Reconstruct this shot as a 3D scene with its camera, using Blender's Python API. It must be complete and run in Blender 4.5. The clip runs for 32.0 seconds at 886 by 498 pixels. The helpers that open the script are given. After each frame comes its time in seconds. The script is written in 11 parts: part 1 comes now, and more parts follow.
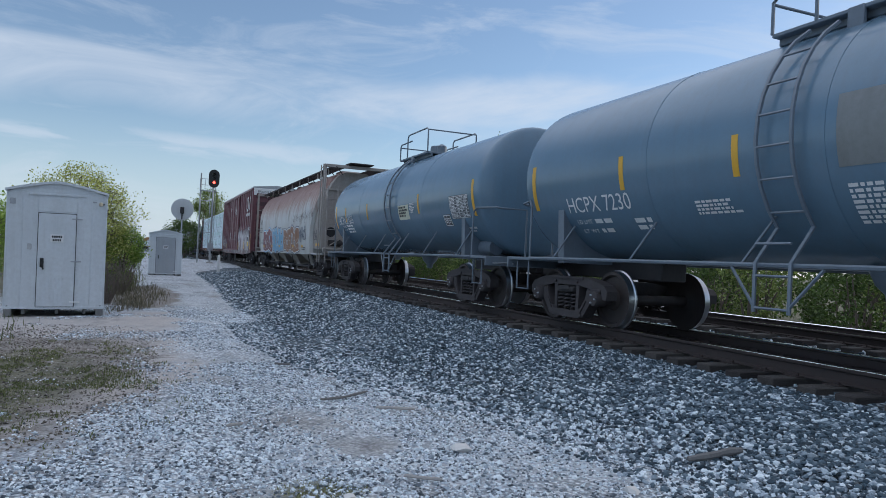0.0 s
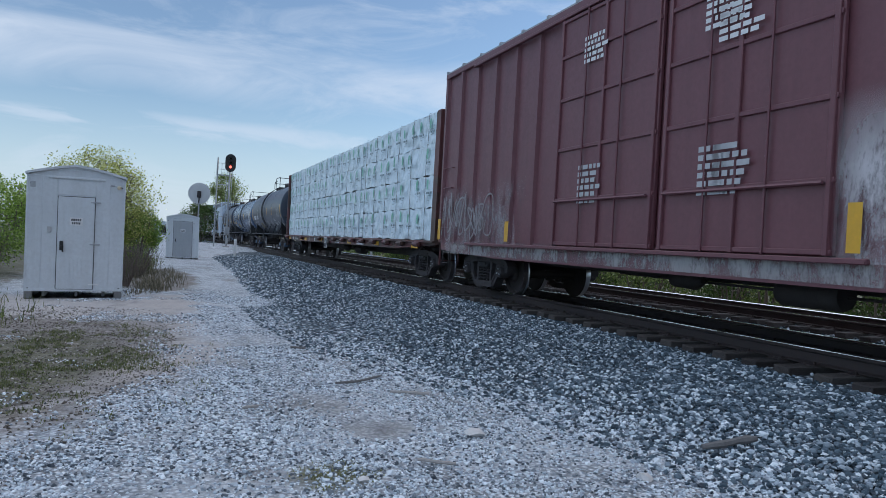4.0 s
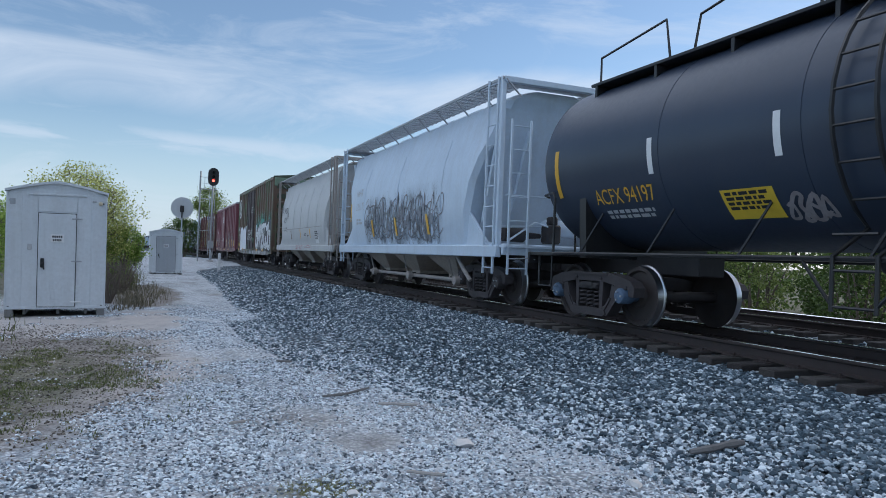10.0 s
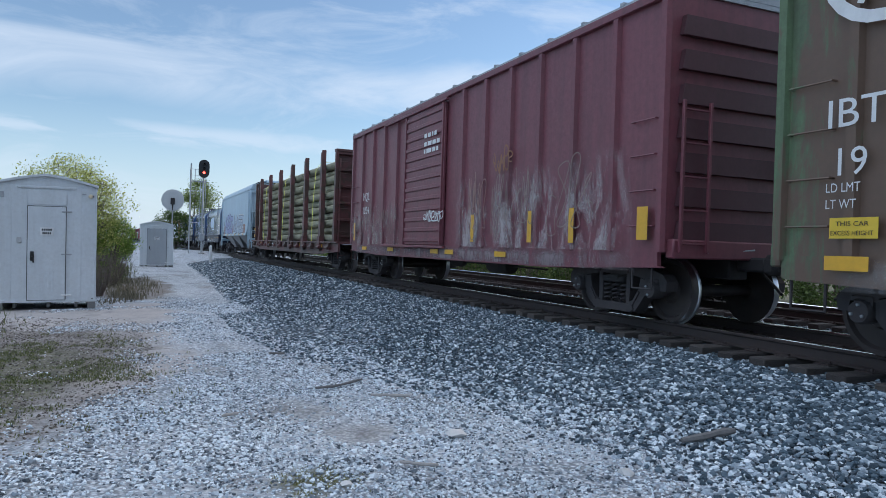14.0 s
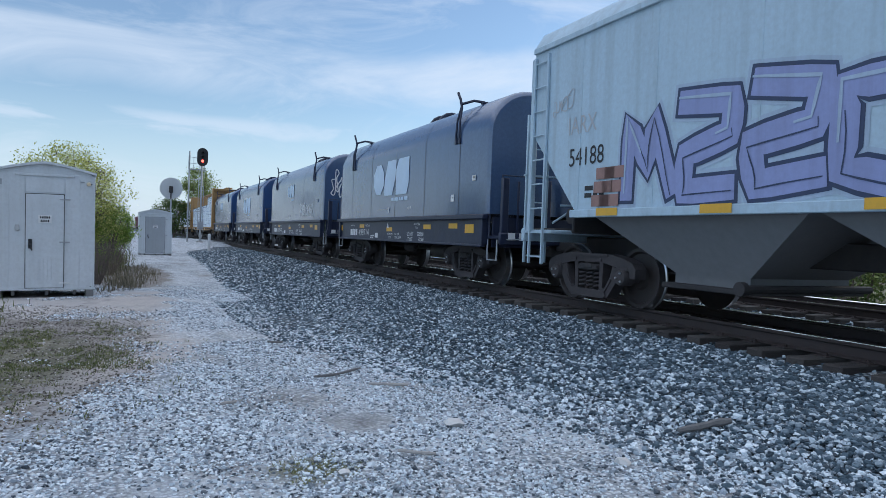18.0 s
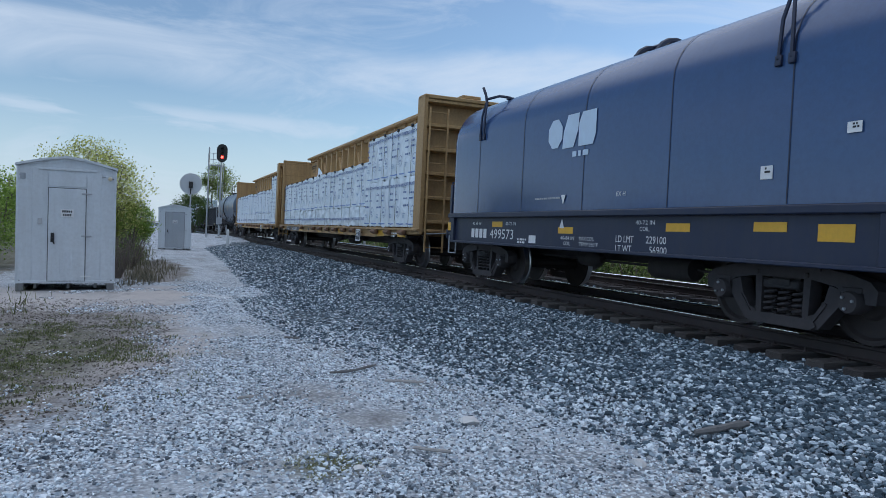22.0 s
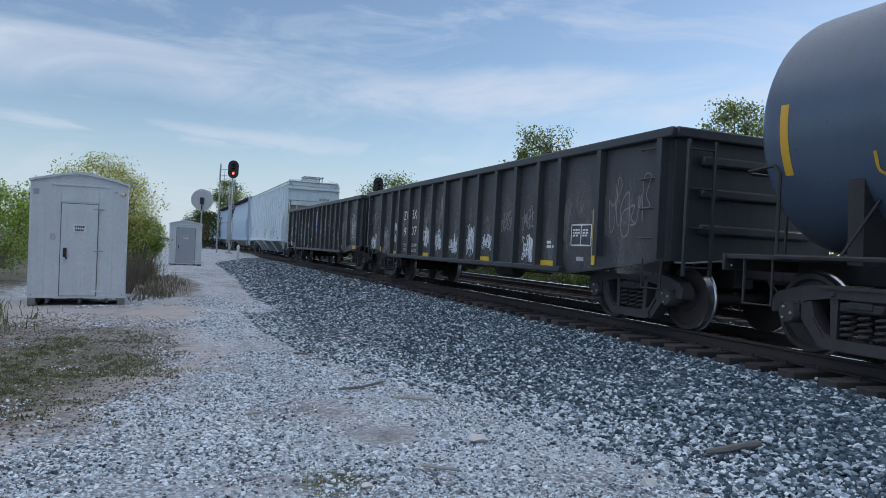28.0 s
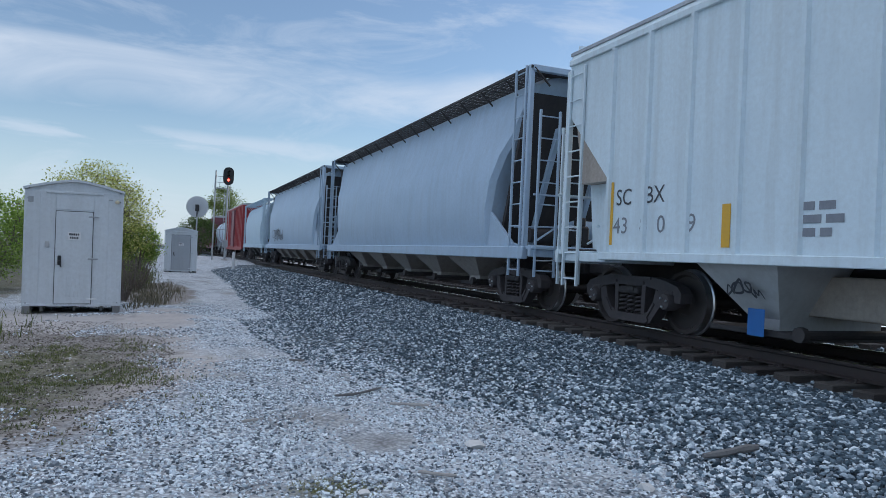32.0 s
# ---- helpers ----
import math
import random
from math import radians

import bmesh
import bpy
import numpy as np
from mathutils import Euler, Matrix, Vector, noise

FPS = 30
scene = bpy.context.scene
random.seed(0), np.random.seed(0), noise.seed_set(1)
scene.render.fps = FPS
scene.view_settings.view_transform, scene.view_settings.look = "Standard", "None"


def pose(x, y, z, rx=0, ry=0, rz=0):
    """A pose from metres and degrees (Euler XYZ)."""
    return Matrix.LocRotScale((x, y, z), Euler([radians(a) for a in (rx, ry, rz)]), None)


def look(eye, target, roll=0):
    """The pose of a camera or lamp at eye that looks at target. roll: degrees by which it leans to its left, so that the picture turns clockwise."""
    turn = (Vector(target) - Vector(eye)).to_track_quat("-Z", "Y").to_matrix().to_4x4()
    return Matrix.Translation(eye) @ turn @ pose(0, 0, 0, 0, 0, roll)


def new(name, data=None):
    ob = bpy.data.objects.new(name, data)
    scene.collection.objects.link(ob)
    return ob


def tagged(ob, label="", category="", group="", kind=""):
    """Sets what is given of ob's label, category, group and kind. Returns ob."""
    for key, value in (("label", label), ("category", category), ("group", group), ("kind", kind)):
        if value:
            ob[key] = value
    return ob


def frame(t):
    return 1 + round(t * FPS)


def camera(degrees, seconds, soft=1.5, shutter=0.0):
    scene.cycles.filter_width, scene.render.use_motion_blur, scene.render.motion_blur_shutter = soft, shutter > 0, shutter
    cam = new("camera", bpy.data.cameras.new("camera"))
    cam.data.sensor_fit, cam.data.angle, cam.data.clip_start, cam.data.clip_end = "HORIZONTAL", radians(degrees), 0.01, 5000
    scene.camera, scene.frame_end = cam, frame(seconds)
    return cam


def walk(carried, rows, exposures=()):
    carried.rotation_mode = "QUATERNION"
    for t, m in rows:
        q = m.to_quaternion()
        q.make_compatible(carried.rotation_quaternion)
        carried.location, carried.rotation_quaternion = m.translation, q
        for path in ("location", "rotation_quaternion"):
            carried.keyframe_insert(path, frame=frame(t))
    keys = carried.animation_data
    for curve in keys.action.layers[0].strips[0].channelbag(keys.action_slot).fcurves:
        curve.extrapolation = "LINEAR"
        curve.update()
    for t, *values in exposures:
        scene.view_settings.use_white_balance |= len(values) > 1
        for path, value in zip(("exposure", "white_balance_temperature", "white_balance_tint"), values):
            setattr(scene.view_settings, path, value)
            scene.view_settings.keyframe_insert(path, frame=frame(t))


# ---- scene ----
cam = camera(64.19, 32.0, soft=0.8, shutter=0.0)
EYE = (0.0, -7.784, 0.954)
walk(cam, [(t, pose(*EYE, rx, ry, rz)) for t, rx, ry, rz in (
    (0.0, 90.951, -2.791, 67.462),
    (0.5, 90.910, -2.868, 67.763),
    (1.0, 90.854, -2.964, 68.067),
    (1.5, 90.779, -3.016, 68.344),
    (2.0, 90.639, -3.055, 68.586),
    (2.5, 90.380, -3.108, 68.740),
    (3.0, 90.107, -3.226, 68.816),
    (3.5, 89.822, -3.227, 68.810),
    (5.5, 89.840, -2.976, 68.075),
    (6.0, 90.070, -2.900, 67.736),
    (6.5, 90.311, -2.760, 67.491),
    (7.0, 90.469, -2.590, 67.359),
    (7.5, 90.655, -2.531, 67.334),
    (8.0, 90.737, -2.334, 67.381),
    (8.5, 90.774, -2.253, 67.411),
    (9.0, 90.757, -2.214, 67.477),
    (9.5, 90.675, -2.171, 67.490),
    (10.0, 90.606, -2.165, 67.496),
    (10.5, 90.522, -2.172, 67.497),
    (11.0, 90.458, -2.134, 67.429),
    (11.5, 90.424, -2.082, 67.287),
    (12.0, 90.408, -2.024, 67.143),
    (12.5, 90.366, -1.951, 67.052),
    (13.0, 90.276, -1.835, 66.972),
    (13.5, 90.144, -1.815, 66.936),
    (14.0, 89.911, -1.878, 66.859),
    (14.5, 89.664, -1.996, 66.640),
    (16.5, 89.392, -2.641, 65.753),
    (17.0, 89.437, -2.453, 66.083),
    (17.5, 89.298, -2.193, 66.458),
    (18.0, 89.072, -2.150, 66.753),
    (18.5, 88.781, -2.226, 66.965),
    (19.0, 88.559, -2.329, 67.151),
    (19.5, 88.406, -2.463, 67.361),
    (20.0, 88.342, -2.576, 67.543),
    (20.5, 88.373, -2.606, 67.730),
    (21.0, 88.492, -2.575, 67.860),
    (21.5, 88.687, -2.694, 67.966),
    (22.0, 88.844, -2.755, 68.130),
    (22.5, 88.918, -2.761, 68.312),
    (23.0, 88.912, -2.736, 68.514),
    (23.5, 88.905, -2.785, 68.683),
    (24.0, 88.892, -2.819, 68.773),
    (24.5, 88.972, -2.864, 68.829),
    (25.0, 89.126, -2.867, 68.872),
    (25.5, 89.382, -2.896, 68.900),
    (27.5, 90.064, -2.897, 68.919),
    (28.0, 90.139, -2.967, 68.894),
    (28.5, 90.206, -3.060, 68.799),
    (29.0, 90.255, -2.989, 68.750),
    (29.5, 90.339, -2.954, 68.718),
    (30.0, 90.403, -2.863, 68.666),
    (30.5, 90.475, -2.752, 68.572),
    (31.0, 90.567, -2.692, 68.511),
    (31.5, 90.651, -2.666, 68.493),
    (32.0, 90.618, -2.643, 68.556),)], exposures=[(0.0, 0.54, 5900, 12), (2.5, 0.64, 5900, 12), (5.8, 0.57, 5700, 12), (7.0, 0.66, 5800, 11), (9.5, 0.66, 5800, 11), (11.0, 0.57, 5750, 11), (12.2, 0.7, 5800, 11), (13.0, 0.75, 5800, 11), (17.0, 0.78, 5800, 11), (20.0, 0.64, 5750, 11), (25.0, 0.53, 5700, 10), (28.0, 0.55, 5950, 13), (30.0, 0.54, 5900, 12), (32.0, 0.62, 5900, 12)])

# the track's centre line: a very wide curve, rail tops at z = 0
BEND = -0.0001653
SPEED = 12.315


def on_track(s, side=0.0, z=0.0):
    a = BEND * s
    return Vector((s - math.sin(a) * side, BEND * s * s / 2 + math.cos(a) * side, z))


# ---- world, sun ----
SUN_AZ, SUN_EL = 82.0, 14.0
sun_dir = Vector((-math.cos(radians(SUN_AZ)) * math.cos(radians(SUN_EL)), math.sin(radians(SUN_AZ)) * math.cos(radians(SUN_EL)), math.sin(radians(SUN_EL))))
sun_data = bpy.data.lights.new("sun", "SUN")
sun_data.energy, sun_data.angle, sun_data.color = 0.6, radians(10), (1.0, 0.87, 0.7)
sun = new("sun", sun_data)
sun.matrix_world = look((0, 0, 60), Vector((0, 0, 60)) - sun_dir)


def nodes_of(tree):
    tree.nodes.clear()
    return tree.nodes, tree.links


def make_world():
    w = bpy.data.worlds.new("sky")
    scene.world = w
    w.use_nodes = True
    n, l = nodes_of(w.node_tree)
    out, bg = n.new("ShaderNodeOutputWorld"), n.new("ShaderNodeBackground")
    sky = n.new("ShaderNodeTexSky")
    sky.sky_type, sky.sun_disc = "NISHITA", False
    sky.sun_elevation = radians(SUN_EL)
    sky.sun_rotation = math.atan2(sun_dir.x, sun_dir.y)
    sky.altitude, sky.air_density, sky.dust_density, sky.ozone_density = 200, 1.0, 0.6, 2.0
    tc = n.new("ShaderNodeTexCoord")
    # soft cloud streaks that lie along the horizon: coordinates are azimuth and height
    sep = n.new("ShaderNodeSeparateXYZ")
    l.new(tc.outputs["Generated"], sep.inputs[0])
    neg = n.new("ShaderNodeMath"); neg.operation = "MULTIPLY"; neg.inputs[1].default_value = -1
    l.new(sep.outputs["X"], neg.inputs[0])
    az = n.new("ShaderNodeMath"); az.operation = "ARCTAN2"
    l.new(sep.outputs["Y"], az.inputs[0]); l.new(neg.outputs[0], az.inputs[1])
    comb = n.new("ShaderNodeCombineXYZ")
    l.new(az.outputs[0], comb.inputs[0]); l.new(sep.outputs["Z"], comb.inputs[1])
    def layer(rot, scale, loc, detail, rough, dist, lo, hi):
        mp = n.new("ShaderNodeMapping")
        mp.inputs["Rotation"].default_value = (0, 0, radians(rot))
        mp.inputs["Scale"].default_value = scale
        mp.inputs["Location"].default_value = loc
        l.new(comb.outputs[0], mp.inputs[0])
        t = n.new("ShaderNodeTexNoise")
        t.inputs["Scale"].default_value, t.inputs["Detail"].default_value = 1.0, detail
        t.inputs["Roughness"].default_value, t.inputs["Distortion"].default_value = rough, dist
        l.new(mp.outputs[0], t.inputs["Vector"])
        r = n.new("ShaderNodeMapRange")
        r.interpolation_type = "SMOOTHSTEP"
        r.inputs["From Min"].default_value, r.inputs["From Max"].default_value = lo, hi
        l.new(t.outputs["Fac"], r.inputs["Value"])
        return r.outputs[0]
    warp = n.new("ShaderNodeTexNoise")
    warp.inputs["Scale"].default_value, warp.inputs["Detail"].default_value = 3.2, 5
    l.new(comb.outputs[0], warp.inputs["Vector"])
    def height_band(a0, a1, a2, a3, wave=0.07):
        # rises a0..a1, falls a2..a3, over the height bent by a slow wave
        tl = n.new("ShaderNodeMath"); tl.operation = "MULTIPLY_ADD"
        l.new(warp.outputs["Fac"], tl.inputs[0]); tl.inputs[1].default_value = wave
        lift = n.new("ShaderNodeMath"); lift.operation = "ADD"; lift.inputs[1].default_value = -wave / 2
        l.new(sep.outputs["Z"], lift.inputs[0]); l.new(lift.outputs[0], tl.inputs[2])
        r1, r2 = n.new("ShaderNodeMapRange"), n.new("ShaderNodeMapRange")
        for r, p, q in ((r1, a0, a1), (r2, a3, a2)):
            r.interpolation_type = "SMOOTHSTEP"
            r.inputs["From Min"].default_value, r.inputs["From Max"].default_value = p, q
            l.new(tl.outputs[0], r.inputs["Value"])
        k = n.new("ShaderNodeMath"); k.operation = "MULTIPLY"
        l.new(r1.outputs[0], k.inputs[0]); l.new(r2.outputs[0], k.inputs[1])
        return k.outputs[0]
    def times(p, q):
        k = n.new("ShaderNodeMath"); k.operation = "MULTIPLY"
        for i, x in enumerate((p, q)):
            if isinstance(x, float):
                k.inputs[i].default_value = x
            else:
                l.new(x, k.inputs[i])
        return k.outputs[0]
    def most(p, q):
        k = n.new("ShaderNodeMath"); k.operation = "MAXIMUM"
        l.new(p, k.inputs[0]); l.new(q, k.inputs[1])
        return k.outputs[0]
    main = times(height_band(0.15, 0.205, 0.228, 0.27), layer(3, (2.6, 9.0, 1), CLOUD_LOC, 8, 0.6, 0.9, 0.26, 0.72))
    wisps = layer(6, (3.4, 12.0, 1), (3.3, 1.7, 0), 9, 0.62, 1.0, 0.4, 0.78)
    low = times(height_band(0.112, 0.13, 0.138, 0.156, 0.03), layer(1, (4.5, 18.0, 1), (1.2, 0.4, 0), 8, 0.55, 0.5, 0.46, 0.62))
    mx = n.new("ShaderNodeMath"); mx.operation = "MAXIMUM"
    l.new(most(main, times(low, 0.6)), mx.inputs[0]); l.new(times(wisps, 0.6), mx.inputs[1])
    # thin haze towards the horizon
    hz = n.new("ShaderNodeMapRange"); hz.interpolation_type = "SMOOTHSTEP"
    hz.inputs["From Min"].default_value, hz.inputs["From Max"].default_value = 0.2, -0.02
    hz.inputs["To Max"].default_value = 0.75
    l.new(sep.outputs["Z"], hz.inputs["Value"])
    m2 = n.new("ShaderNodeMath"); m2.operation = "MULTIPLY"; m2.inputs[1].default_value = 0.85
    l.new(mx.outputs[0], m2.inputs[0])
    # bright cloud overhead, out of view, added as fill light for ground and cars
    fill_veil = n.new("ShaderNodeMapRange"); fill_veil.interpolation_type = "SMOOTHSTEP"
    fill_veil.inputs["From Min"].default_value, fill_veil.inputs["From Max"].default_value = 0.34, 0.64
    fill_veil.inputs["To Max"].default_value = 1.0
    l.new(sep.outputs["Z"], fill_veil.inputs["Value"])
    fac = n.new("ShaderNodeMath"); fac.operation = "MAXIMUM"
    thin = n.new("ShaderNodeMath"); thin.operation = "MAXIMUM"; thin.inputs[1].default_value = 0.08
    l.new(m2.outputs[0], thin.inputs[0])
    l.new(thin.outputs[0], fac.inputs[0]); l.new(fill_veil.outputs[0], fac.inputs[1])
    haze_mix = n.new("ShaderNodeMixRGB")
    l.new(hz.outputs[0], haze_mix.inputs["Fac"])
    haze_mix.inputs["Color2"].default_value = HAZE
    mix = n.new("ShaderNodeMixRGB")
    l.new(fac.outputs[0], mix.inputs["Fac"])
    l.new(sky.outputs[0], haze_mix.inputs["Color1"])
    l.new(haze_mix.outputs[0], mix.inputs["Color1"])
    # the unseen fill is made brighter towards -x and -y, dimmer towards +x
    fill_side = n.new("ShaderNodeVectorMath"); fill_side.operation = "DOT_PRODUCT"
    fill_side.inputs[1].default_value = (-0.6, -0.8, 0.0)
    l.new(tc.outputs["Generated"], fill_side.inputs[0])
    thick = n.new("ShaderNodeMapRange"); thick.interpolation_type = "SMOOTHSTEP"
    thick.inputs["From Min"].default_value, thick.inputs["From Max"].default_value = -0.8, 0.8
    l.new(fill_side.outputs["Value"], thick.inputs["Value"])
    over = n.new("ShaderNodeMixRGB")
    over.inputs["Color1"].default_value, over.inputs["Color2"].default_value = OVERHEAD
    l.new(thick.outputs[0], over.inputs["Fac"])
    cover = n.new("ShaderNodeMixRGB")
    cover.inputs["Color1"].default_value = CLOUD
    l.new(fill_veil.outputs[0], cover.inputs["Fac"]); l.new(over.outputs[0], cover.inputs["Color2"])
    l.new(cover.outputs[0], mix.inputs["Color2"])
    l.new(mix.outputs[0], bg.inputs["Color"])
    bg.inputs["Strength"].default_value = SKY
    l.new(bg.outputs[0], out.inputs["Surface"])


SKY = 0.1
CLOUD = (4.7, 5.0, 5.25, 1)
HAZE = (4.25, 4.95, 5.45, 1)
# dim and bright side of the added overhead fill
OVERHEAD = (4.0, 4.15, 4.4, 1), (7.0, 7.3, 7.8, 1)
CLOUD_LOC = (0.35, 0.15, 0)
make_world()


# ---- materials ----
def ramp(n, l, src, stops):
    r = n.new("ShaderNodeValToRGB")
    e = r.color_ramp.elements
    while len(e) > len(stops):
        e.remove(e[-1])
    while len(e) < len(stops):
        e.new(1.0)
    for k, (p, c) in zip(e, stops):
        k.position, k.color = p, (*c, 1) if len(c) == 3 else c
    l.new(src, r.inputs[0])
    return r.outputs[0]


def noise_of(n, l, scale, detail=5, rough=0.6, stretch=(1, 1, 1), coord="Object", dist=0.0):
    tc, mp, t = n.new("ShaderNodeTexCoord"), n.new("ShaderNodeMapping"), n.new("ShaderNodeTexNoise")
    l.new(tc.outputs[coord], mp.inputs[0])
    mp.inputs["Scale"].default_value = stretch
    l.new(mp.outputs[0], t.inputs["Vector"])
    t.inputs["Scale"].default_value, t.inputs["Detail"].default_value = scale, detail
    t.inputs["Roughness"].default_value, t.inputs["Distortion"].default_value = rough, dist
    return t.outputs["Fac"]


def mixed(n, l, fac, a, b, mode="MIX"):
    m = n.new("ShaderNodeMixRGB")
    m.blend_type = mode
    for sock, val in ((m.inputs["Fac"], fac), (m.inputs["Color1"], a), (m.inputs["Color2"], b)):
        if isinstance(val, (int, float)):
            sock.default_value = val
        elif isinstance(val, (tuple, list)):
            sock.default_value = (*val, 1) if len(val) == 3 else val
        else:
            l.new(val, sock)
    return m.outputs[0]


def shell_of(name):
    m = bpy.data.materials.new(name)
    m.use_nodes = True
    n, l = nodes_of(m.node_tree)
    out, b = n.new("ShaderNodeOutputMaterial"), n.new("ShaderNodeBsdfPrincipled")
    l.new(b.outputs[0], out.inputs["Surface"])
    return m, n, l, b


def bumped(n, l, b, height, strength, dist):
    k = n.new("ShaderNodeBump")
    k.inputs["Strength"].default_value, k.inputs["Distance"].default_value = strength, dist
    l.new(height, k.inputs["Height"])
    l.new(k.outputs[0], b.inputs["Normal"])


def paint(name, col, rough=0.45, metal=0.0, dirt=(0.06, 0.055, 0.05), dirty=0.35, streak=0.3, rust=None, rusty=0.0, bump=0.15, vary=0.12, spec=0.5, grow=(0.6, 1, 1.1)):
    """Weathered paint: base colour, broad patches, run-down streaks, optional rust blotches."""
    m, n, l, b = shell_of(name)
    broad = noise_of(n, l, 0.7, 4, 0.6)
    fine = noise_of(n, l, 14, 6, 0.7)
    runs = noise_of(n, l, 5.0, 5, 0.6, (1, 1, 0.07), dist=0.3)
    c = mixed(n, l, ramp(n, l, broad, [(0.3, (0, 0, 0)), (0.75, (1, 1, 1))]), tuple(x * (1 - vary) for x in col), tuple(min(1, x * (1 + vary)) for x in col))
    f1 = ramp(n, l, runs, [(0.45, (0, 0, 0)), (0.85, (streak,) * 3)])
    c = mixed(n, l, f1, c, dirt)
    f2 = ramp(n, l, mixed(n, l, 0.5, broad, fine), [(0.42, (0, 0, 0)), (0.72, (dirty,) * 3)])
    c = mixed(n, l, f2, c, dirt)
    if rust:
        blot = noise_of(n, l, 0.9, 9, 0.68, grow, dist=0.4)
        lo = 0.72 - 0.38 * rusty
        f3 = ramp(n, l, blot, [(lo, (0, 0, 0)), (lo + 0.06, (0.92, 0.92, 0.92))])
        c = mixed(n, l, f3, c, mixed(n, l, fine, tuple(x * 0.6 for x in rust), rust))
    l.new(c, b.inputs["Base Color"])
    rr = n.new("ShaderNodeMapRange")
    rr.inputs["To Min"].default_value, rr.inputs["To Max"].default_value = max(0.05, rough - 0.12), min(1, rough + 0.15)
    l.new(fine, rr.inputs["Value"])
    l.new(rr.outputs[0], b.inputs["Roughness"])
    b.inputs["Metallic"].default_value = metal
    b.inputs["Specular IOR Level"].default_value = spec
    dent = noise_of(n, l, 2.2, 3, 0.5)
    hgt = n.new("ShaderNodeMath"); hgt.operation = "MULTIPLY_ADD"
    l.new(fine, hgt.inputs[0]); hgt.inputs[1].default_value = 0.12
    l.new(dent, hgt.inputs[2])
    bumped(n, l, b, hgt.outputs[0], bump, 0.03)
    return m


def plain(name, col, rough=0.5, metal=0.0, vary=0.15, scale=8, emit=0.0):
    m, n, l, b = shell_of(name)
    f = noise_of(n, l, scale, 5, 0.65)
    c = mixed(n, l, f, tuple(x * (1 - vary) for x in col), tuple(min(1, x * (1 + vary)) for x in col))
    l.new(c, b.inputs["Base Color"])
    b.inputs["Roughness"].default_value, b.inputs["Metallic"].default_value = rough, metal
    if emit:
        l.new(c, b.inputs["Emission Color"])
        b.inputs["Emission Strength"].default_value = emit
    bumped(n, l, b, f, 0.1, 0.01)
    return m


def stone_mat(name, stops, rough=0.85):
    """Loose stones: every piece its own shade."""
    m, n, l, b = shell_of(name)
    g = n.new("ShaderNodeNewGeometry")
    c = ramp(n, l, g.outputs["Random Per Island"], stops)
    f = noise_of(n, l, 40, 4, 0.7)
    c = mixed(n, l, 0.35, c, ramp(n, l, f, [(0.3, (0.05, 0.05, 0.055)), (0.75, (0.6, 0.6, 0.6))]), "OVERLAY")
    l.new(c, b.inputs["Base Color"])
    b.inputs["Roughness"].default_value = rough
    bumped(n, l, b, f, 0.3, 0.004)
    return m


def leaf_mat(name, dark, light):
    m, n, l, b = shell_of(name)
    g = n.new("ShaderNodeNewGeometry")
    c = ramp(n, l, g.outputs["Random Per Island"], [(0.0, dark), (0.6, tuple((x + y) / 2 for x, y in zip(dark, light))), (1.0, light)])
    l.new(c, b.inputs["Base Color"])
    b.inputs["Roughness"].default_value = 0.55
    b.inputs["Transmission Weight"].default_value = 0.0
    tr, mx = n.new("ShaderNodeBsdfTranslucent"), n.new("ShaderNodeMixShader")
    l.new(c, tr.inputs["Color"])
    mx.inputs["Fac"].default_value = 0.45
    out = [k for k in n if k.bl_idname == "ShaderNodeOutputMaterial"][0]
    l.new(b.outputs[0], mx.inputs[1]); l.new(tr.outputs[0], mx.inputs[2])
    l.new(mx.outputs[0], out.inputs["Surface"])
    return m


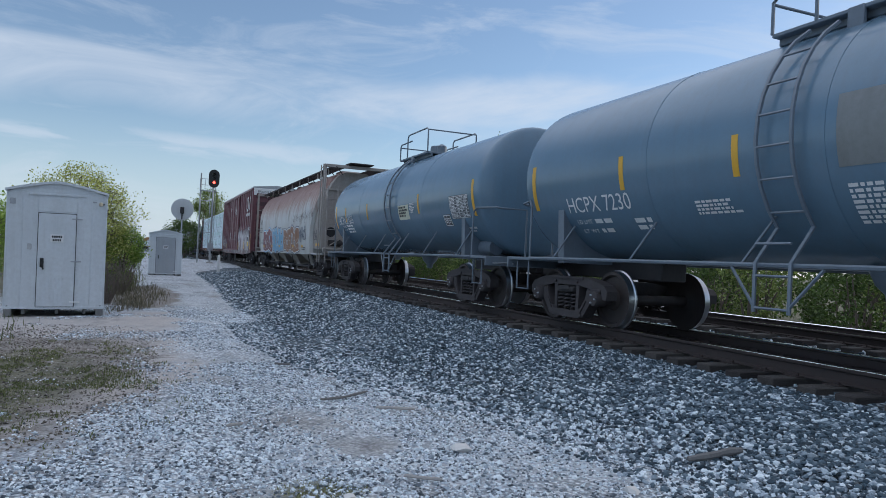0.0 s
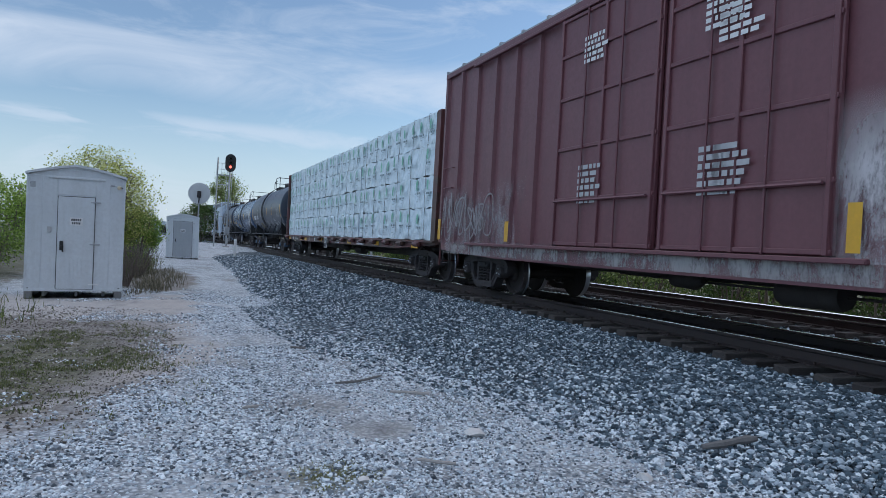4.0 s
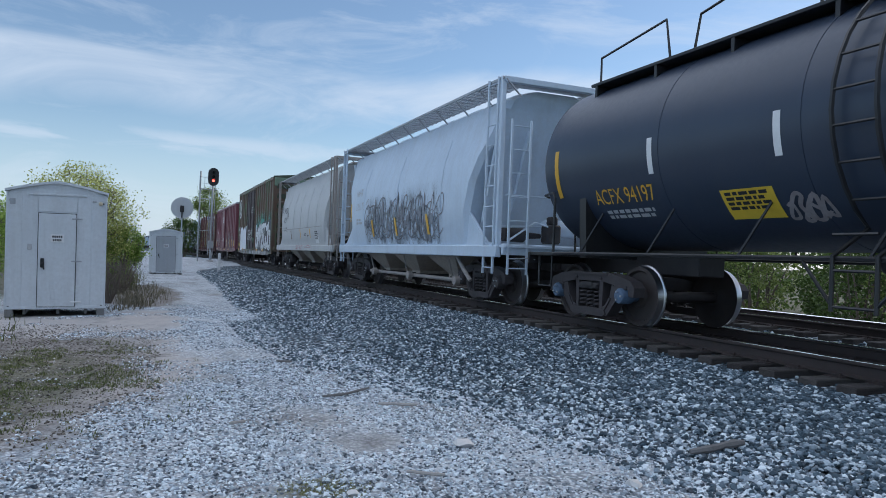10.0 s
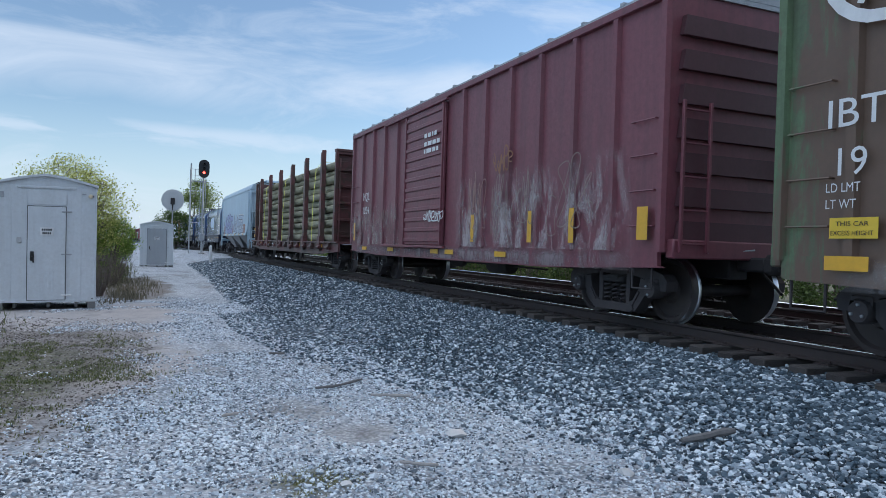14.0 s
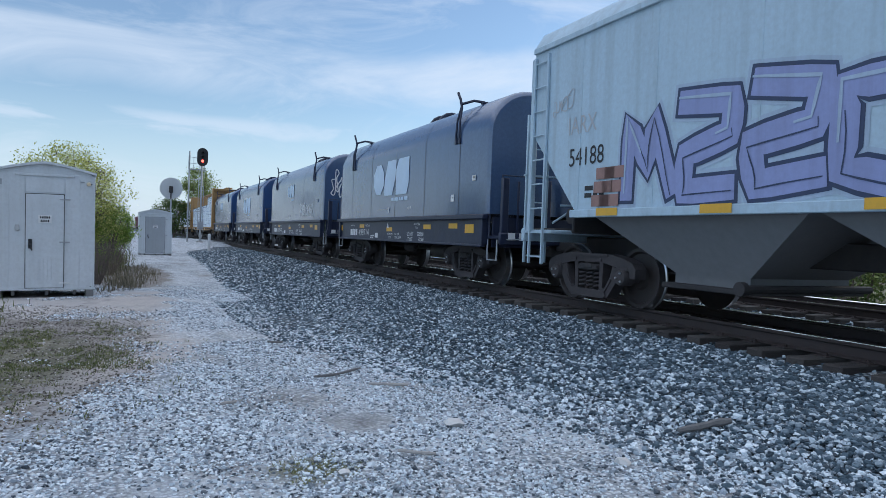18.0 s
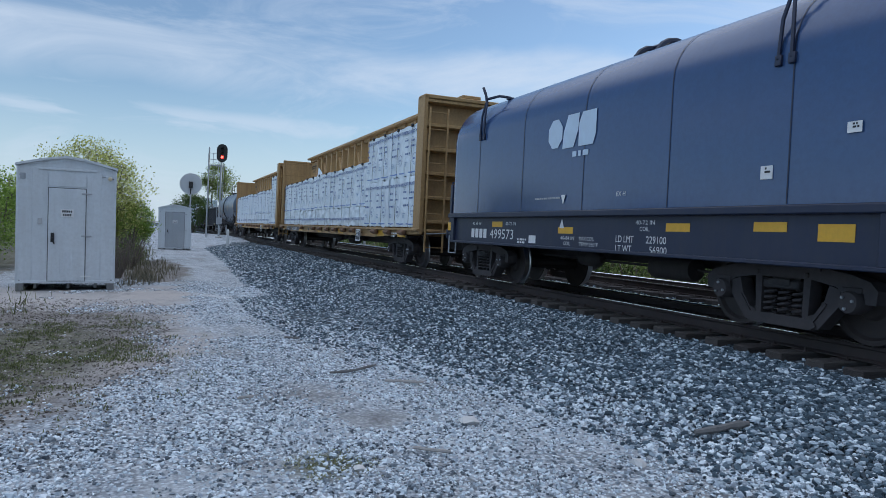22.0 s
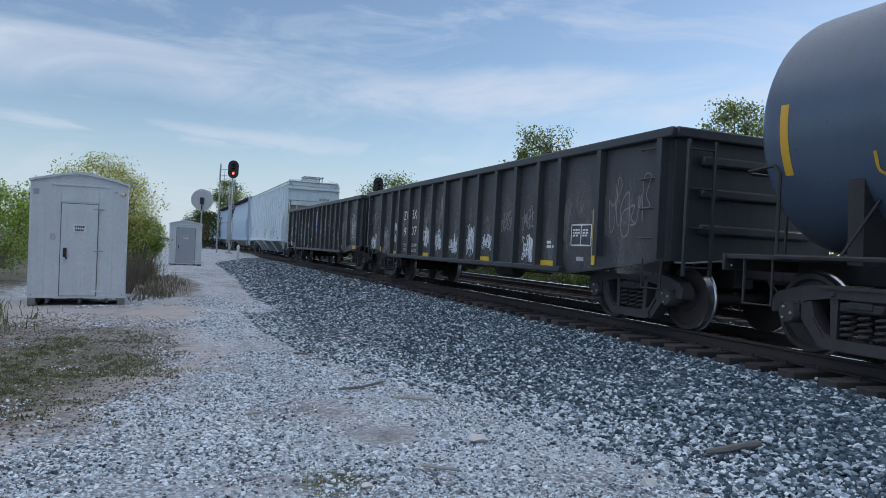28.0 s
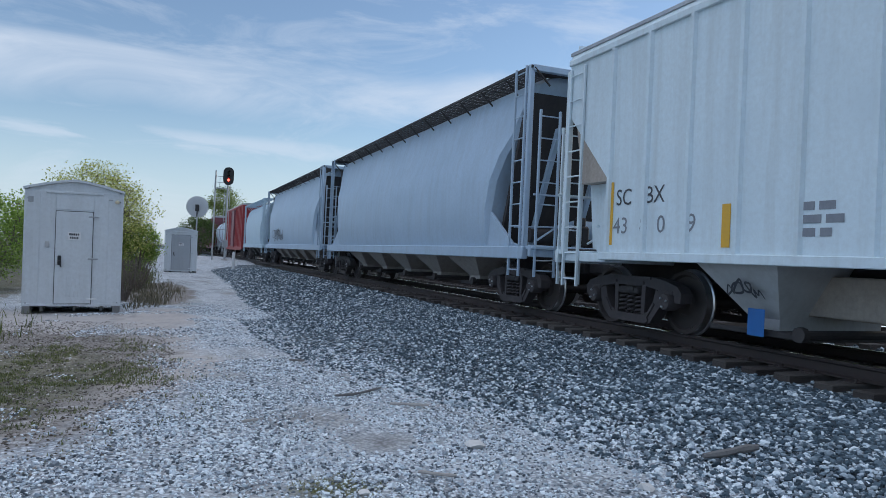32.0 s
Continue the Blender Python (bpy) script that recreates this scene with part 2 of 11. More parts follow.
def ground_mat():
    """Path of crushed limestone, worn earth, thin grass; blended by place with ragged edges."""
    m, n, l, b = shell_of("path_gravel")
    tc = n.new("ShaderNodeTexCoord")
    sep = n.new("ShaderNodeSeparateXYZ")
    l.new(tc.outputs["Object"], sep.inputs[0])

    def calc(op, p, q, r=None):
        k = n.new("ShaderNodeMath"); k.operation = op
        for i, x in enumerate((p, q, r)):
            if x is None:
                continue
            if isinstance(x, (int, float)):
                k.inputs[i].default_value = x
            else:
                l.new(x, k.inputs[i])
        return k.outputs[0]
    vor = n.new("ShaderNodeTexVoronoi")
    vor.inputs["Scale"].default_value = 30
    l.new(tc.outputs["Object"], vor.inputs["Vector"])
    vsep = n.new("ShaderNodeSeparateColor")
    l.new(vor.outputs["Color"], vsep.inputs[0])
    pebble = ramp(n, l, vsep.outputs[0], [(0.0, (0.16, 0.18, 0.2)), (0.25, (0.43, 0.47, 0.51)), (0.6, (0.75, 0.79, 0.83)), (1.0, (0.91, 0.93, 0.95))])
    # pebble edges darkened in the colour to stand for shade between them
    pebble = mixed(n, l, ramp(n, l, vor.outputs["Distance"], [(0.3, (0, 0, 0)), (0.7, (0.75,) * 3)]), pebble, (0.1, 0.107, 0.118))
    patch_n = noise_of(n, l, 0.55, 6, 0.62, dist=0.4)
    fine = noise_of(n, l, 30, 6, 0.75)
    grit = noise_of(n, l, 5, 8, 0.75)
    dust = ramp(n, l, fine, [(0.25, (0.46, 0.48, 0.5)), (0.8, (0.77, 0.795, 0.82))])
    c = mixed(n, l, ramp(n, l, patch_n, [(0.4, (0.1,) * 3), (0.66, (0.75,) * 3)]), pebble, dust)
    soil = ramp(n, l, calc("MULTIPLY_ADD", grit, 0.6, calc("MULTIPLY", fine, 0.4)), [(0.32, (0.085, 0.07, 0.06)), (0.47, (0.2, 0.175, 0.15)), (0.6, (0.36, 0.33, 0.31)), (0.7, (0.52, 0.49, 0.47))])
    turf = ramp(n, l, calc("MULTIPLY_ADD", grit, 0.6, calc("MULTIPLY", fine, 0.4)), [(0.3, (0.06, 0.06, 0.035)), (0.5, (0.13, 0.125, 0.07)), (0.68, (0.27, 0.25, 0.17))])

    def oval(cx, cy, rx, ry):
        ex = calc("MULTIPLY", calc("ADD", sep.outputs["X"], -cx), 1 / rx)
        ey = calc("MULTIPLY", calc("ADD", sep.outputs["Y"], -cy), 1 / ry)
        return calc("SUBTRACT", 1.0, calc("ADD", calc("MULTIPLY", ex, ex), calc("MULTIPLY", ey, ey)))
    def trail(cx, cy, rx, ry, deg):
        ca, sa = math.cos(radians(deg)), math.sin(radians(deg))
        px, py = calc("ADD", sep.outputs["X"], -cx), calc("ADD", sep.outputs["Y"], -cy)
        ex = calc("MULTIPLY", calc("MULTIPLY_ADD", px, ca, calc("MULTIPLY", py, sa)), 1 / rx)
        ey = calc("MULTIPLY", calc("MULTIPLY_ADD", py, ca, calc("MULTIPLY", px, -sa)), 1 / ry)
        return calc("SUBTRACT", 1.0, calc("ADD", calc("MULTIPLY", ex, ex), calc("MULTIPLY", ey, ey)))
    rag = noise_of(n, l, 0.9, 9, 0.76, (1.2, 0.8, 1), dist=1.2)
    rag2 = noise_of(n, l, 1.6, 9, 0.78, (1.3, 0.8, 1), dist=0.8)
    # worn earth and turf beside the shed, and everywhere away from the path
    away = calc("MULTIPLY_ADD", sep.outputs["Y"], -0.5, -5.6)
    lot = calc("MAXIMUM", oval(-9.6, -9.9, 4.0, 2.5), away)
    weeds = oval(-24.5, -8.0, 6.0, 1.35)
    lot = calc("MAXIMUM", lot, weeds)
    sandy = mixed(n, l, fine, (0.37, 0.325, 0.295), (0.64, 0.59, 0.555))
    edge = calc("ADD", calc("MULTIPLY", sep.outputs["Y"], -1.0), calc("MULTIPLY_ADD", calc("MAXIMUM", calc("ADD", sep.outputs["X"], 8.9), 0.0), -0.53, -7.0))
    edge = calc("MINIMUM", edge, calc("MULTIPLY_ADD", sep.outputs["X"], 0.5, 9.2))
    f_sand = ramp(n, l, calc("MULTIPLY_ADD", rag2, 2.0, calc("ADD", edge, -1.0)), [(0.0, (0, 0, 0)), (0.6, (0.85,) * 3)])
    c = mixed(n, l, f_sand, c, sandy)
    f_soil = ramp(n, l, calc("MULTIPLY_ADD", rag, 2.6, calc("ADD", lot, -1.3)), [(0.12, (0, 0, 0)), (0.3, (0.92,) * 3)])
    c = mixed(n, l, f_soil, c, soil)
    green = calc("MAXIMUM", oval(-8.9, -9.9, 3.1, 2.3), away)
    f_turf = ramp(n, l, calc("MULTIPLY_ADD", rag2, 3.0, calc("ADD", green, -1.6)), [(0.12, (0, 0, 0)), (0.4, (0.8,) * 3)])
    c = mixed(n, l, f_turf, c, turf)
    bank = calc("MAXIMUM", oval(-15.8, -7.7, 2.6, 1.1), trail(-8.85, -7.7, 2.3, 0.5, -27))
    c = mixed(n, l, ramp(n, l, calc("MULTIPLY_ADD", rag2, 1.6, calc("ADD", bank, -0.95)), [(0.0, (0, 0, 0)), (0.7, (0.8,) * 3)]), c, sandy)
    # brown patches trodden into the path
    spots = noise_of(n, l, 0.9, 6, 0.62, (0.6, 1.3, 1))
    c = mixed(n, l, ramp(n, l, spots, [(0.56, (0, 0, 0)), (0.72, (0.75,) * 3)]), c, soil)
    trod = calc("MAXIMUM", calc("MAXIMUM", oval(-6.55, -6.55, 0.75, 0.75), oval(-5.75, -6.05, 0.5, 0.55)), calc("MAXIMUM", oval(-11.6, -8.1, 2.4, 0.9), oval(-6.6, -8.5, 0.8, 0.6)))
    trod = calc("MAXIMUM", trod, calc("MAXIMUM", oval(-21.0, -7.2, 4.0, 0.55), oval(-4.75, -7.2, 0.35, 0.4)))
    c = mixed(n, l, ramp(n, l, calc("ADD", trod, calc("MULTIPLY_ADD", rag2, 2.4, -1.5)), [(0.0, (0, 0, 0)), (0.9, (0.6,) * 3)]), c, soil)
    tuft = oval(-4.58, -6.68, 0.36, 0.4)
    c = mixed(n, l, ramp(n, l, calc("ADD", tuft, calc("MULTIPLY_ADD", rag2, 1.6, -0.9)), [(0.05, (0, 0, 0)), (0.8, (0.8,) * 3)]), c, turf)
    beyond = n.new("ShaderNodeMapRange")
    beyond.inputs["From Min"].default_value, beyond.inputs["From Max"].default_value = 6.5, 8.5
    l.new(sep.outputs["Y"], beyond.inputs["Value"])
    c = mixed(n, l, beyond.outputs[0], c, turf)
    mott = noise_of(n, l, 2.2, 8, 0.72, (1, 1.6, 1))
    c = mixed(n, l, 0.85, c, ramp(n, l, mott, [(0.3, (0.62, 0.64, 0.68)), (0.46, (0.88, 0.9, 0.93)), (0.62, (1.0, 1.0, 1.0))]), "MULTIPLY")
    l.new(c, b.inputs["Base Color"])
    b.inputs["Roughness"].default_value = 0.95
    hgt = calc("ADD", vor.outputs["Distance"], fine)
    bumped(n, l, b, hgt, 0.8, 0.02)
    return m


def haze(name, col, cover=0.75, scale=3.0, lo=0.42):
    """Thin sprayed or buffed paint with gaps, fading out at its edges."""
    m, n, l, b = shell_of(name)
    runs = noise_of(n, l, scale, 7, 0.62, (1, 1, 0.35), dist=0.7)
    fine = noise_of(n, l, 22, 6, 0.7, (1, 1, 0.4))
    l.new(mixed(n, l, fine, tuple(x * 0.75 for x in col), tuple(min(1, x * 1.15) for x in col)), b.inputs["Base Color"])
    b.inputs["Roughness"].default_value = 0.7
    tc, sep = n.new("ShaderNodeTexCoord"), n.new("ShaderNodeSeparateXYZ")
    l.new(tc.outputs["Generated"], sep.inputs[0])
    f = ramp(n, l, mixed(n, l, 0.3, runs, fine), [(lo, (0, 0, 0)), (lo + 0.16, (cover,) * 3)])
    for ax, stops in (("X", [(0.0, 0.0), (0.07, 1.0), (0.93, 1.0), (1.0, 0.0)]), ("Z", [(0.0, 0.75), (0.55, 1.0), (1.0, 0.0)])):
        f = mixed(n, l, 1.0, f, ramp(n, l, sep.outputs[ax], [(p, (k,) * 3) for p, k in stops]), "MULTIPLY")
    tr, mx = n.new("ShaderNodeBsdfTransparent"), n.new("ShaderNodeMixShader")
    out = [k for k in n if k.bl_idname == "ShaderNodeOutputMaterial"][0]
    l.new(f, mx.inputs["Fac"]); l.new(tr.outputs[0], mx.inputs[1]); l.new(b.outputs[0], mx.inputs[2])
    l.new(mx.outputs[0], out.inputs["Surface"])
    return m


BLACK = paint("black_paint", (0.013, 0.014, 0.017), 0.42, dirt=(0.06, 0.055, 0.05), dirty=0.25)
TANKBLACK = paint("tank_black", (0.03, 0.044, 0.075), 0.36, dirt=(0.05, 0.055, 0.065), dirty=0.2, streak=0.2, bump=0.04)
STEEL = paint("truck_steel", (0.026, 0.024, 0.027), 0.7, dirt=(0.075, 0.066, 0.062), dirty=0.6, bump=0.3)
TREAD = plain("bright_tread", (0.5, 0.5, 0.52), 0.28, 1.0, 0.1, 20)
WHEELFACE = paint("wheel_plate", (0.03, 0.025, 0.026), 0.65, dirt=(0.08, 0.06, 0.05), dirty=0.5)
GALV = paint("galvanised", (0.42, 0.44, 0.47), 0.45, 0.35, dirty=0.2)
YELLOW = paint("reflective_yellow", (0.75, 0.42, 0.03), 0.4, dirty=0.2, streak=0.15)
WHITE = paint("white_lettering", (0.78, 0.79, 0.8), 0.5, dirty=0.15, streak=0.1, bump=0.02)
INK = plain("dark_ink", (0.02, 0.02, 0.025), 0.6)
GREYLET = plain("grey_lettering", (0.45, 0.46, 0.48), 0.6)


# ---- geometry helpers ----
class Geo:
    """Collects vertices and faces of one mesh."""

    def __init__(self):
        self.v, self.f, self.m = [], [], []

    def add(self, verts, faces, mat=0):
        o = len(self.v)
        self.v.extend([tuple(p) for p in verts])
        self.f.extend([tuple(i + o for i in fc) for fc in faces])
        self.m.extend([mat] * len(faces))
        return self

    def box(self, cx, cy, cz, sx, sy, sz, c=0.012, mat=0, turn=None):
        hx, hy, hz = sx / 2, sy / 2, sz / 2
        c = min(c, hx * 0.6, hy * 0.6, hz * 0.6)
        vs, idx = [], {}
        for ix in (-1, 1):
            for iy in (-1, 1):
                for iz in (-1, 1):
                    for ax in range(3):
                        p = [ix * (hx - c), iy * (hy - c), iz * (hz - c)]
                        p[ax] = (ix * hx, iy * hy, iz * hz)[ax]
                        idx[ix, iy, iz, ax] = len(vs)
                        vs.append(p)
        fs = []
        for s in (-1, 1):
            for ax, (u, w) in ((0, (1, 2)), (1, (2, 0)), (2, (0, 1))):
                q = []
                for a, b2 in ((-1, -1), (1, -1), (1, 1), (-1, 1)):
                    k = [0, 0, 0]
                    k[ax], k[u], k[w] = s, a, b2
                    q.append(idx[k[0], k[1], k[2], ax])
                fs.append(q if s > 0 else q[::-1])
        for ax, (u, w) in ((0, (1, 2)), (1, (2, 0)), (2, (0, 1))):
            for a in (-1, 1):
                for b2 in (-1, 1):
                    k1, k2 = [0, 0, 0], [0, 0, 0]
                    k1[ax], k1[u], k1[w] = -1, a, b2
                    k2[ax], k2[u], k2[w] = 1, a, b2
                    q = [idx[(*k1, u)], idx[(*k2, u)], idx[(*k2, w)], idx[(*k1, w)]]
                    fs.append(q if a * b2 < 0 else q[::-1])
        for ix in (-1, 1):
            for iy in (-1, 1):
                for iz in (-1, 1):
                    q = [idx[ix, iy, iz, 0], idx[ix, iy, iz, 1], idx[ix, iy, iz, 2]]
                    fs.append(q if ix * iy * iz > 0 else q[::-1])
        if turn is not None:
            vs = [turn @ Vector(p) for p in vs]
        return self.add([(p[0] + cx, p[1] + cy, p[2] + cz) for p in vs], fs, mat)

    def prism(self, poly, a, b, axis="y", mat=0):
        """Extrude a polygon: (x, z) along y, (y, z) along x, (x, y) along z."""
        def at(p, q):
            return (p[0], q, p[1]) if axis == "y" else (q, p[0], p[1]) if axis == "x" else (p[0], p[1], q)
        n = len(poly)
        vs = [at(p, a) for p in poly] + [at(p, b) for p in poly]
        area = sum(poly[i][0] * poly[(i + 1) % n][1] - poly[(i + 1) % n][0] * poly[i][1] for i in range(n))
        flip = (area > 0) ^ (axis == "y") ^ (b < a)
        fs = [tuple(range(n)), tuple(range(2 * n - 1, n - 1, -1))] + [(i, n + i, n + (i + 1) % n, (i + 1) % n) for i in range(n)]
        if flip:
            fs = [fc[::-1] for fc in fs]
        return self.add(vs, fs, mat)

    def tube(self, pts, r, n=6, mat=0, closed=False):
        pts = [Vector(p) for p in pts]
        k = len(pts)
        vs, fs = [], []
        up = None
        for i, p in enumerate(pts):
            a = pts[i - 1] if i or closed else p
            b = pts[(i + 1) % k] if i < k - 1 or closed else p
            d = (b - a).normalized()
            if up is None:
                up = d.orthogonal().normalized()
            up = (up - d * up.dot(d))
            up = up.normalized() if up.length > 1e-6 else d.orthogonal().normalized()
            w = d.cross(up)
            rr = r[i] if isinstance(r, (list, tuple)) else r
            for j in range(n):
                t = 2 * math.pi * j / n
                vs.append(p + (up * math.cos(t) + w * math.sin(t)) * rr)
        for i in range(k if closed else k - 1):
            for j in range(n):
                a, b = i * n, ((i + 1) % k) * n
                fs.append((a + j, a + (j + 1) % n, b + (j + 1) % n, b + j))
        if not closed:
            fs.append(tuple(range(n))[::-1])
            fs.append(tuple(range((k - 1) * n, k * n)))
        return self.add(vs, fs, mat)

    def lathe(self, prof, n=32, axis="x", at=(0, 0, 0), mats=None):
        """prof: (radius, place along the axis)."""
        vs, fs, ms = [], [], []
        for r, a in prof:
            for j in range(n):
                t = 2 * math.pi * j / n
                c, s = r * math.cos(t), r * math.sin(t)
                p = (a, c, s) if axis == "x" else (s, a, c) if axis == "y" else (c, s, a)
                vs.append((p[0] + at[0], p[1] + at[1], p[2] + at[2]))
        o = len(self.v)
        self.v.extend(vs)
        for i in range(len(prof) - 1):
            for j in range(n):
                self.f.append((o + i * n + j, o + i * n + (j + 1) % n, o + (i + 1) * n + (j + 1) % n, o + (i + 1) * n + j))
                self.m.append(mats[i] if mats else 0)
        for e, rev in ((0, True), (len(prof) - 1, False)):
            if prof[e][0] > 1e-5:
                q = tuple(o + e * n + j for j in range(n))
                self.f.append(q[::-1] if rev else q)
                self.m.append(mats[min(e, len(prof) - 2)] if mats else 0)
        return self

    def loft(self, rings, mat=0, caps=True):
        n = len(rings[0])
        vs = [p for r in rings for p in r]
        fs = [(i * n + j, i * n + (j + 1) % n, (i + 1) * n + (j + 1) % n, (i + 1) * n + j) for i in range(len(rings) - 1) for j in range(n)]
        if caps:
            fs += [tuple(range(n))[::-1], tuple(range((len(rings) - 1) * n, len(rings) * n))]
        return self.add(vs, fs, mat)

    def mesh(self, name, mats, angle=38):
        me = bpy.data.meshes.new(name)
        me.from_pydata(self.v, [], self.f)
        for k in mats if isinstance(mats, (list, tuple)) else [mats]:
            me.materials.append(k)
        me.polygons.foreach_set("material_index", self.m)
        me.polygons.foreach_set("use_smooth", [True] * len(self.f))
        me.set_sharp_from_angle(angle=radians(angle))
        me.update()
        return me


def part(name, geo, mats, parent=None, label="", kind=""):
    ob = new(name, geo if isinstance(geo, bpy.types.Mesh) else geo.mesh(name, mats))
    ob.parent = parent
    return tagged(ob, label, kind=kind)


def thing(name, label, category, group="", m=None):
    ob = new(name)
    if m is not None:
        ob.matrix_basis = m
    ob.empty_display_size = 0.3
    return tagged(ob, label, category, group)


def bulk(name, verts, faces_per, tris, mats, parent=None, label="", kind="stuff", category=""):
    """One mesh of very many alike pieces, from arrays: verts (n, k, 3), tris (m, 3) of one piece."""
    n, k = verts.shape[:2]
    m = len(tris)
    idx = (np.arange(n)[:, None, None] * k + np.asarray(tris)[None]).reshape(-1)
    me = bpy.data.meshes.new(name)
    me.vertices.add(n * k)
    me.vertices.foreach_set("co", verts.astype(np.float32).ravel())
    me.loops.add(n * m * 3)
    me.loops.foreach_set("vertex_index", idx.astype(np.int32))
    me.polygons.add(n * m)
    me.polygons.foreach_set("loop_start", (np.arange(n * m) * 3).astype(np.int32))
    me.polygons.foreach_set("loop_total", np.full(n * m, 3, np.int32))
    me.materials.append(mats)
    me.update(calc_edges=True)
    me.validate()
    me.shade_flat()
    ob = new(name, me)
    ob.parent = parent
    return tagged(ob, label, category, kind=kind)


ICO_T = [(0, 11, 5), (0, 5, 1), (0, 1, 7), (0, 7, 10), (0, 10, 11), (1, 5, 9), (5, 11, 4), (11, 10, 2), (10, 7, 6), (7, 1, 8), (3, 9, 4), (3, 4, 2), (3, 2, 6), (3, 6, 8), (3, 8, 9), (4, 9, 5), (2, 4, 11), (6, 2, 10), (8, 6, 7), (9, 8, 1)]
_g = (1 + 5 ** 0.5) / 2
ICO_V = np.array([(-1, _g, 0), (1, _g, 0), (-1, -_g, 0), (1, -_g, 0), (0, -1, _g), (0, 1, _g), (0, -1, -_g), (0, 1, -_g), (_g, 0, -1), (_g, 0, 1), (-_g, 0, -1), (-_g, 0, 1)]) / 1.9


CUBE_V = np.array([(x, y, z) for x in (-1, 1) for y in (-1, 1) for z in (-1, 1)]) / 1.75
CUBE_T = [(0, 1, 3), (0, 3, 2), (4, 6, 7), (4, 7, 5), (0, 4, 5), (0, 5, 1), (2, 3, 7), (2, 7, 6), (0, 2, 6), (0, 6, 4), (1, 5, 7), (1, 7, 3)]


OCTA_V = np.array([(1, 0, 0), (-1, 0, 0), (0, 1, 0), (0, -1, 0), (0, 0, 1), (0, 0, -1)], float)
OCTA_T = [(0, 2, 4), (2, 1, 4), (1, 3, 4), (3, 0, 4), (2, 0, 5), (1, 2, 5), (3, 1, 5), (0, 3, 5)]


def stones(name, places, sizes, mat, rng, flat=0.75, parent=None, label="", category="", chips=False):
    """Angular stones at places (n, 3), half buried."""
    n = len(places)
    base, tris = (OCTA_V, OCTA_T) if chips == "fine" else (CUBE_V, CUBE_T) if chips else (ICO_V, ICO_T)
    v = base[None] * rng.uniform(0.68, 1.3, (n, len(base), 1))
    v = v * rng.uniform(0.65, 1.35, (n, 1, 3))
    q = rng.normal(size=(n, 4))
    q /= np.linalg.norm(q, axis=1, keepdims=True)
    w, x, y, z = q.T
    rot = np.stack([1 - 2 * (y * y + z * z), 2 * (x * y - z * w), 2 * (x * z + y * w), 2 * (x * y + z * w), 1 - 2 * (x * x + z * z), 2 * (y * z - x * w), 2 * (x * z - y * w), 2 * (y * z + x * w), 1 - 2 * (x * x + y * y)], axis=1).reshape(n, 3, 3)
    v = np.einsum("nij,nkj->nki", rot, v) * sizes[:, None, None]
    v[:, :, 2] *= flat
    v = v + places[:, None, :]
    return bulk(name, v, len(tris), tris, mat, parent, label, "stuff", category)


# ---- ground and track ----
RNG = np.random.default_rng(7)


def smooth(a, b, x):
    t = min(1.0, max(0.0, (x - a) / (b - a)))
    return t * t * (3 - 2 * t)


def ground_z(x, y):
    """Height of the ground sheet."""
    yc = y - BEND * x * x / 2 if x > -400 else y
    z = -0.6
    z -= 0.04 * smooth(-8.0, -9.0, yc) * smooth(-14.5, -16.5, x) * smooth(-22.5, -19.5, x)
    z += 0.06 * math.exp(-((yc + 7.6) / 0.9) ** 2 - ((x + 15.0) / 2.5) ** 2)
    z += 0.42 * smooth(-47, -57, x) * smooth(-9, -5, yc) * smooth(-120, -75, x)
    z -= 0.3 * smooth(-1.0, -3.0, -abs(yc - 2.3) + 3.0) if abs(yc - 2.3) < 5 else 0
    if yc > 6.5:
        z -= 0.5 * smooth(6.5, 10, yc)
    near = smooth(120, 20, math.hypot(x, y))
    z += near * (0.035 * noise.noise((x * 0.45, y * 0.45, 3.1)) + 0.02 * noise.noise((x * 1.7, y * 1.7, 8.0)))
    # shallow wheel ruts along the path
    z -= near * 0.035 * math.exp(-((yc + 6.0 + 0.25 * math.sin(x * 0.2)) / 0.35) ** 2)
    return z


def make_ground():
    xs = np.unique(np.concatenate([np.linspace(-2600, -140, 14), np.linspace(-140, -30, 60), np.linspace(-30, 4, 140), np.linspace(4, 60, 16), np.linspace(60, 2600, 10)]))
    ys = np.unique(np.concatenate([np.linspace(-2600, -60, 9), np.linspace(-60, -14, 24), np.linspace(-14, -1, 66), np.linspace(-1, 14, 26), np.linspace(14, 60, 8), np.linspace(60, 2600, 8)]))
    nx, ny = len(xs), len(ys)
    v = [(x, y, ground_z(x, y)) for y in ys for x in xs]
    fc = [(j * nx + i, j * nx + i + 1, (j + 1) * nx + i + 1, (j + 1) * nx + i) for j in range(ny - 1) for i in range(nx - 1)]
    g = Geo()
    g.add(v, fc)
    ob = part("ground", g, ground_mat())
    tagged(ob, "pale crushed-stone path beside worn earth and thin grass", "ground", kind="structure")
    return ob


make_ground()

BED = [(-4.3, -0.66), (-4.0, -0.585), (-3.2, -0.46), (-2.2, -0.345), (-1.75, -0.3), (-1.3, -0.275), (-0.8, -0.25), (0.8, -0.25), (1.3, -0.27), (2.2, -0.34), (3.2, -0.28), (3.75, -0.27), (5.3, -0.27), (5.9, -0.3), (6.4, -0.4), (7.6, -0.85), (8.2, -1.1)]
# how far the near shoulder reaches from the centre line, along the track
FOOT_S = (-60.0, -34.0, -19.0, -12.3, -9.9, -7.4, -5.7, -4.0, 0.0)
FOOT_D = (5.0, 5.35, 5.8, 5.75, 5.45, 4.75, 4.3, 4.1, 4.0)


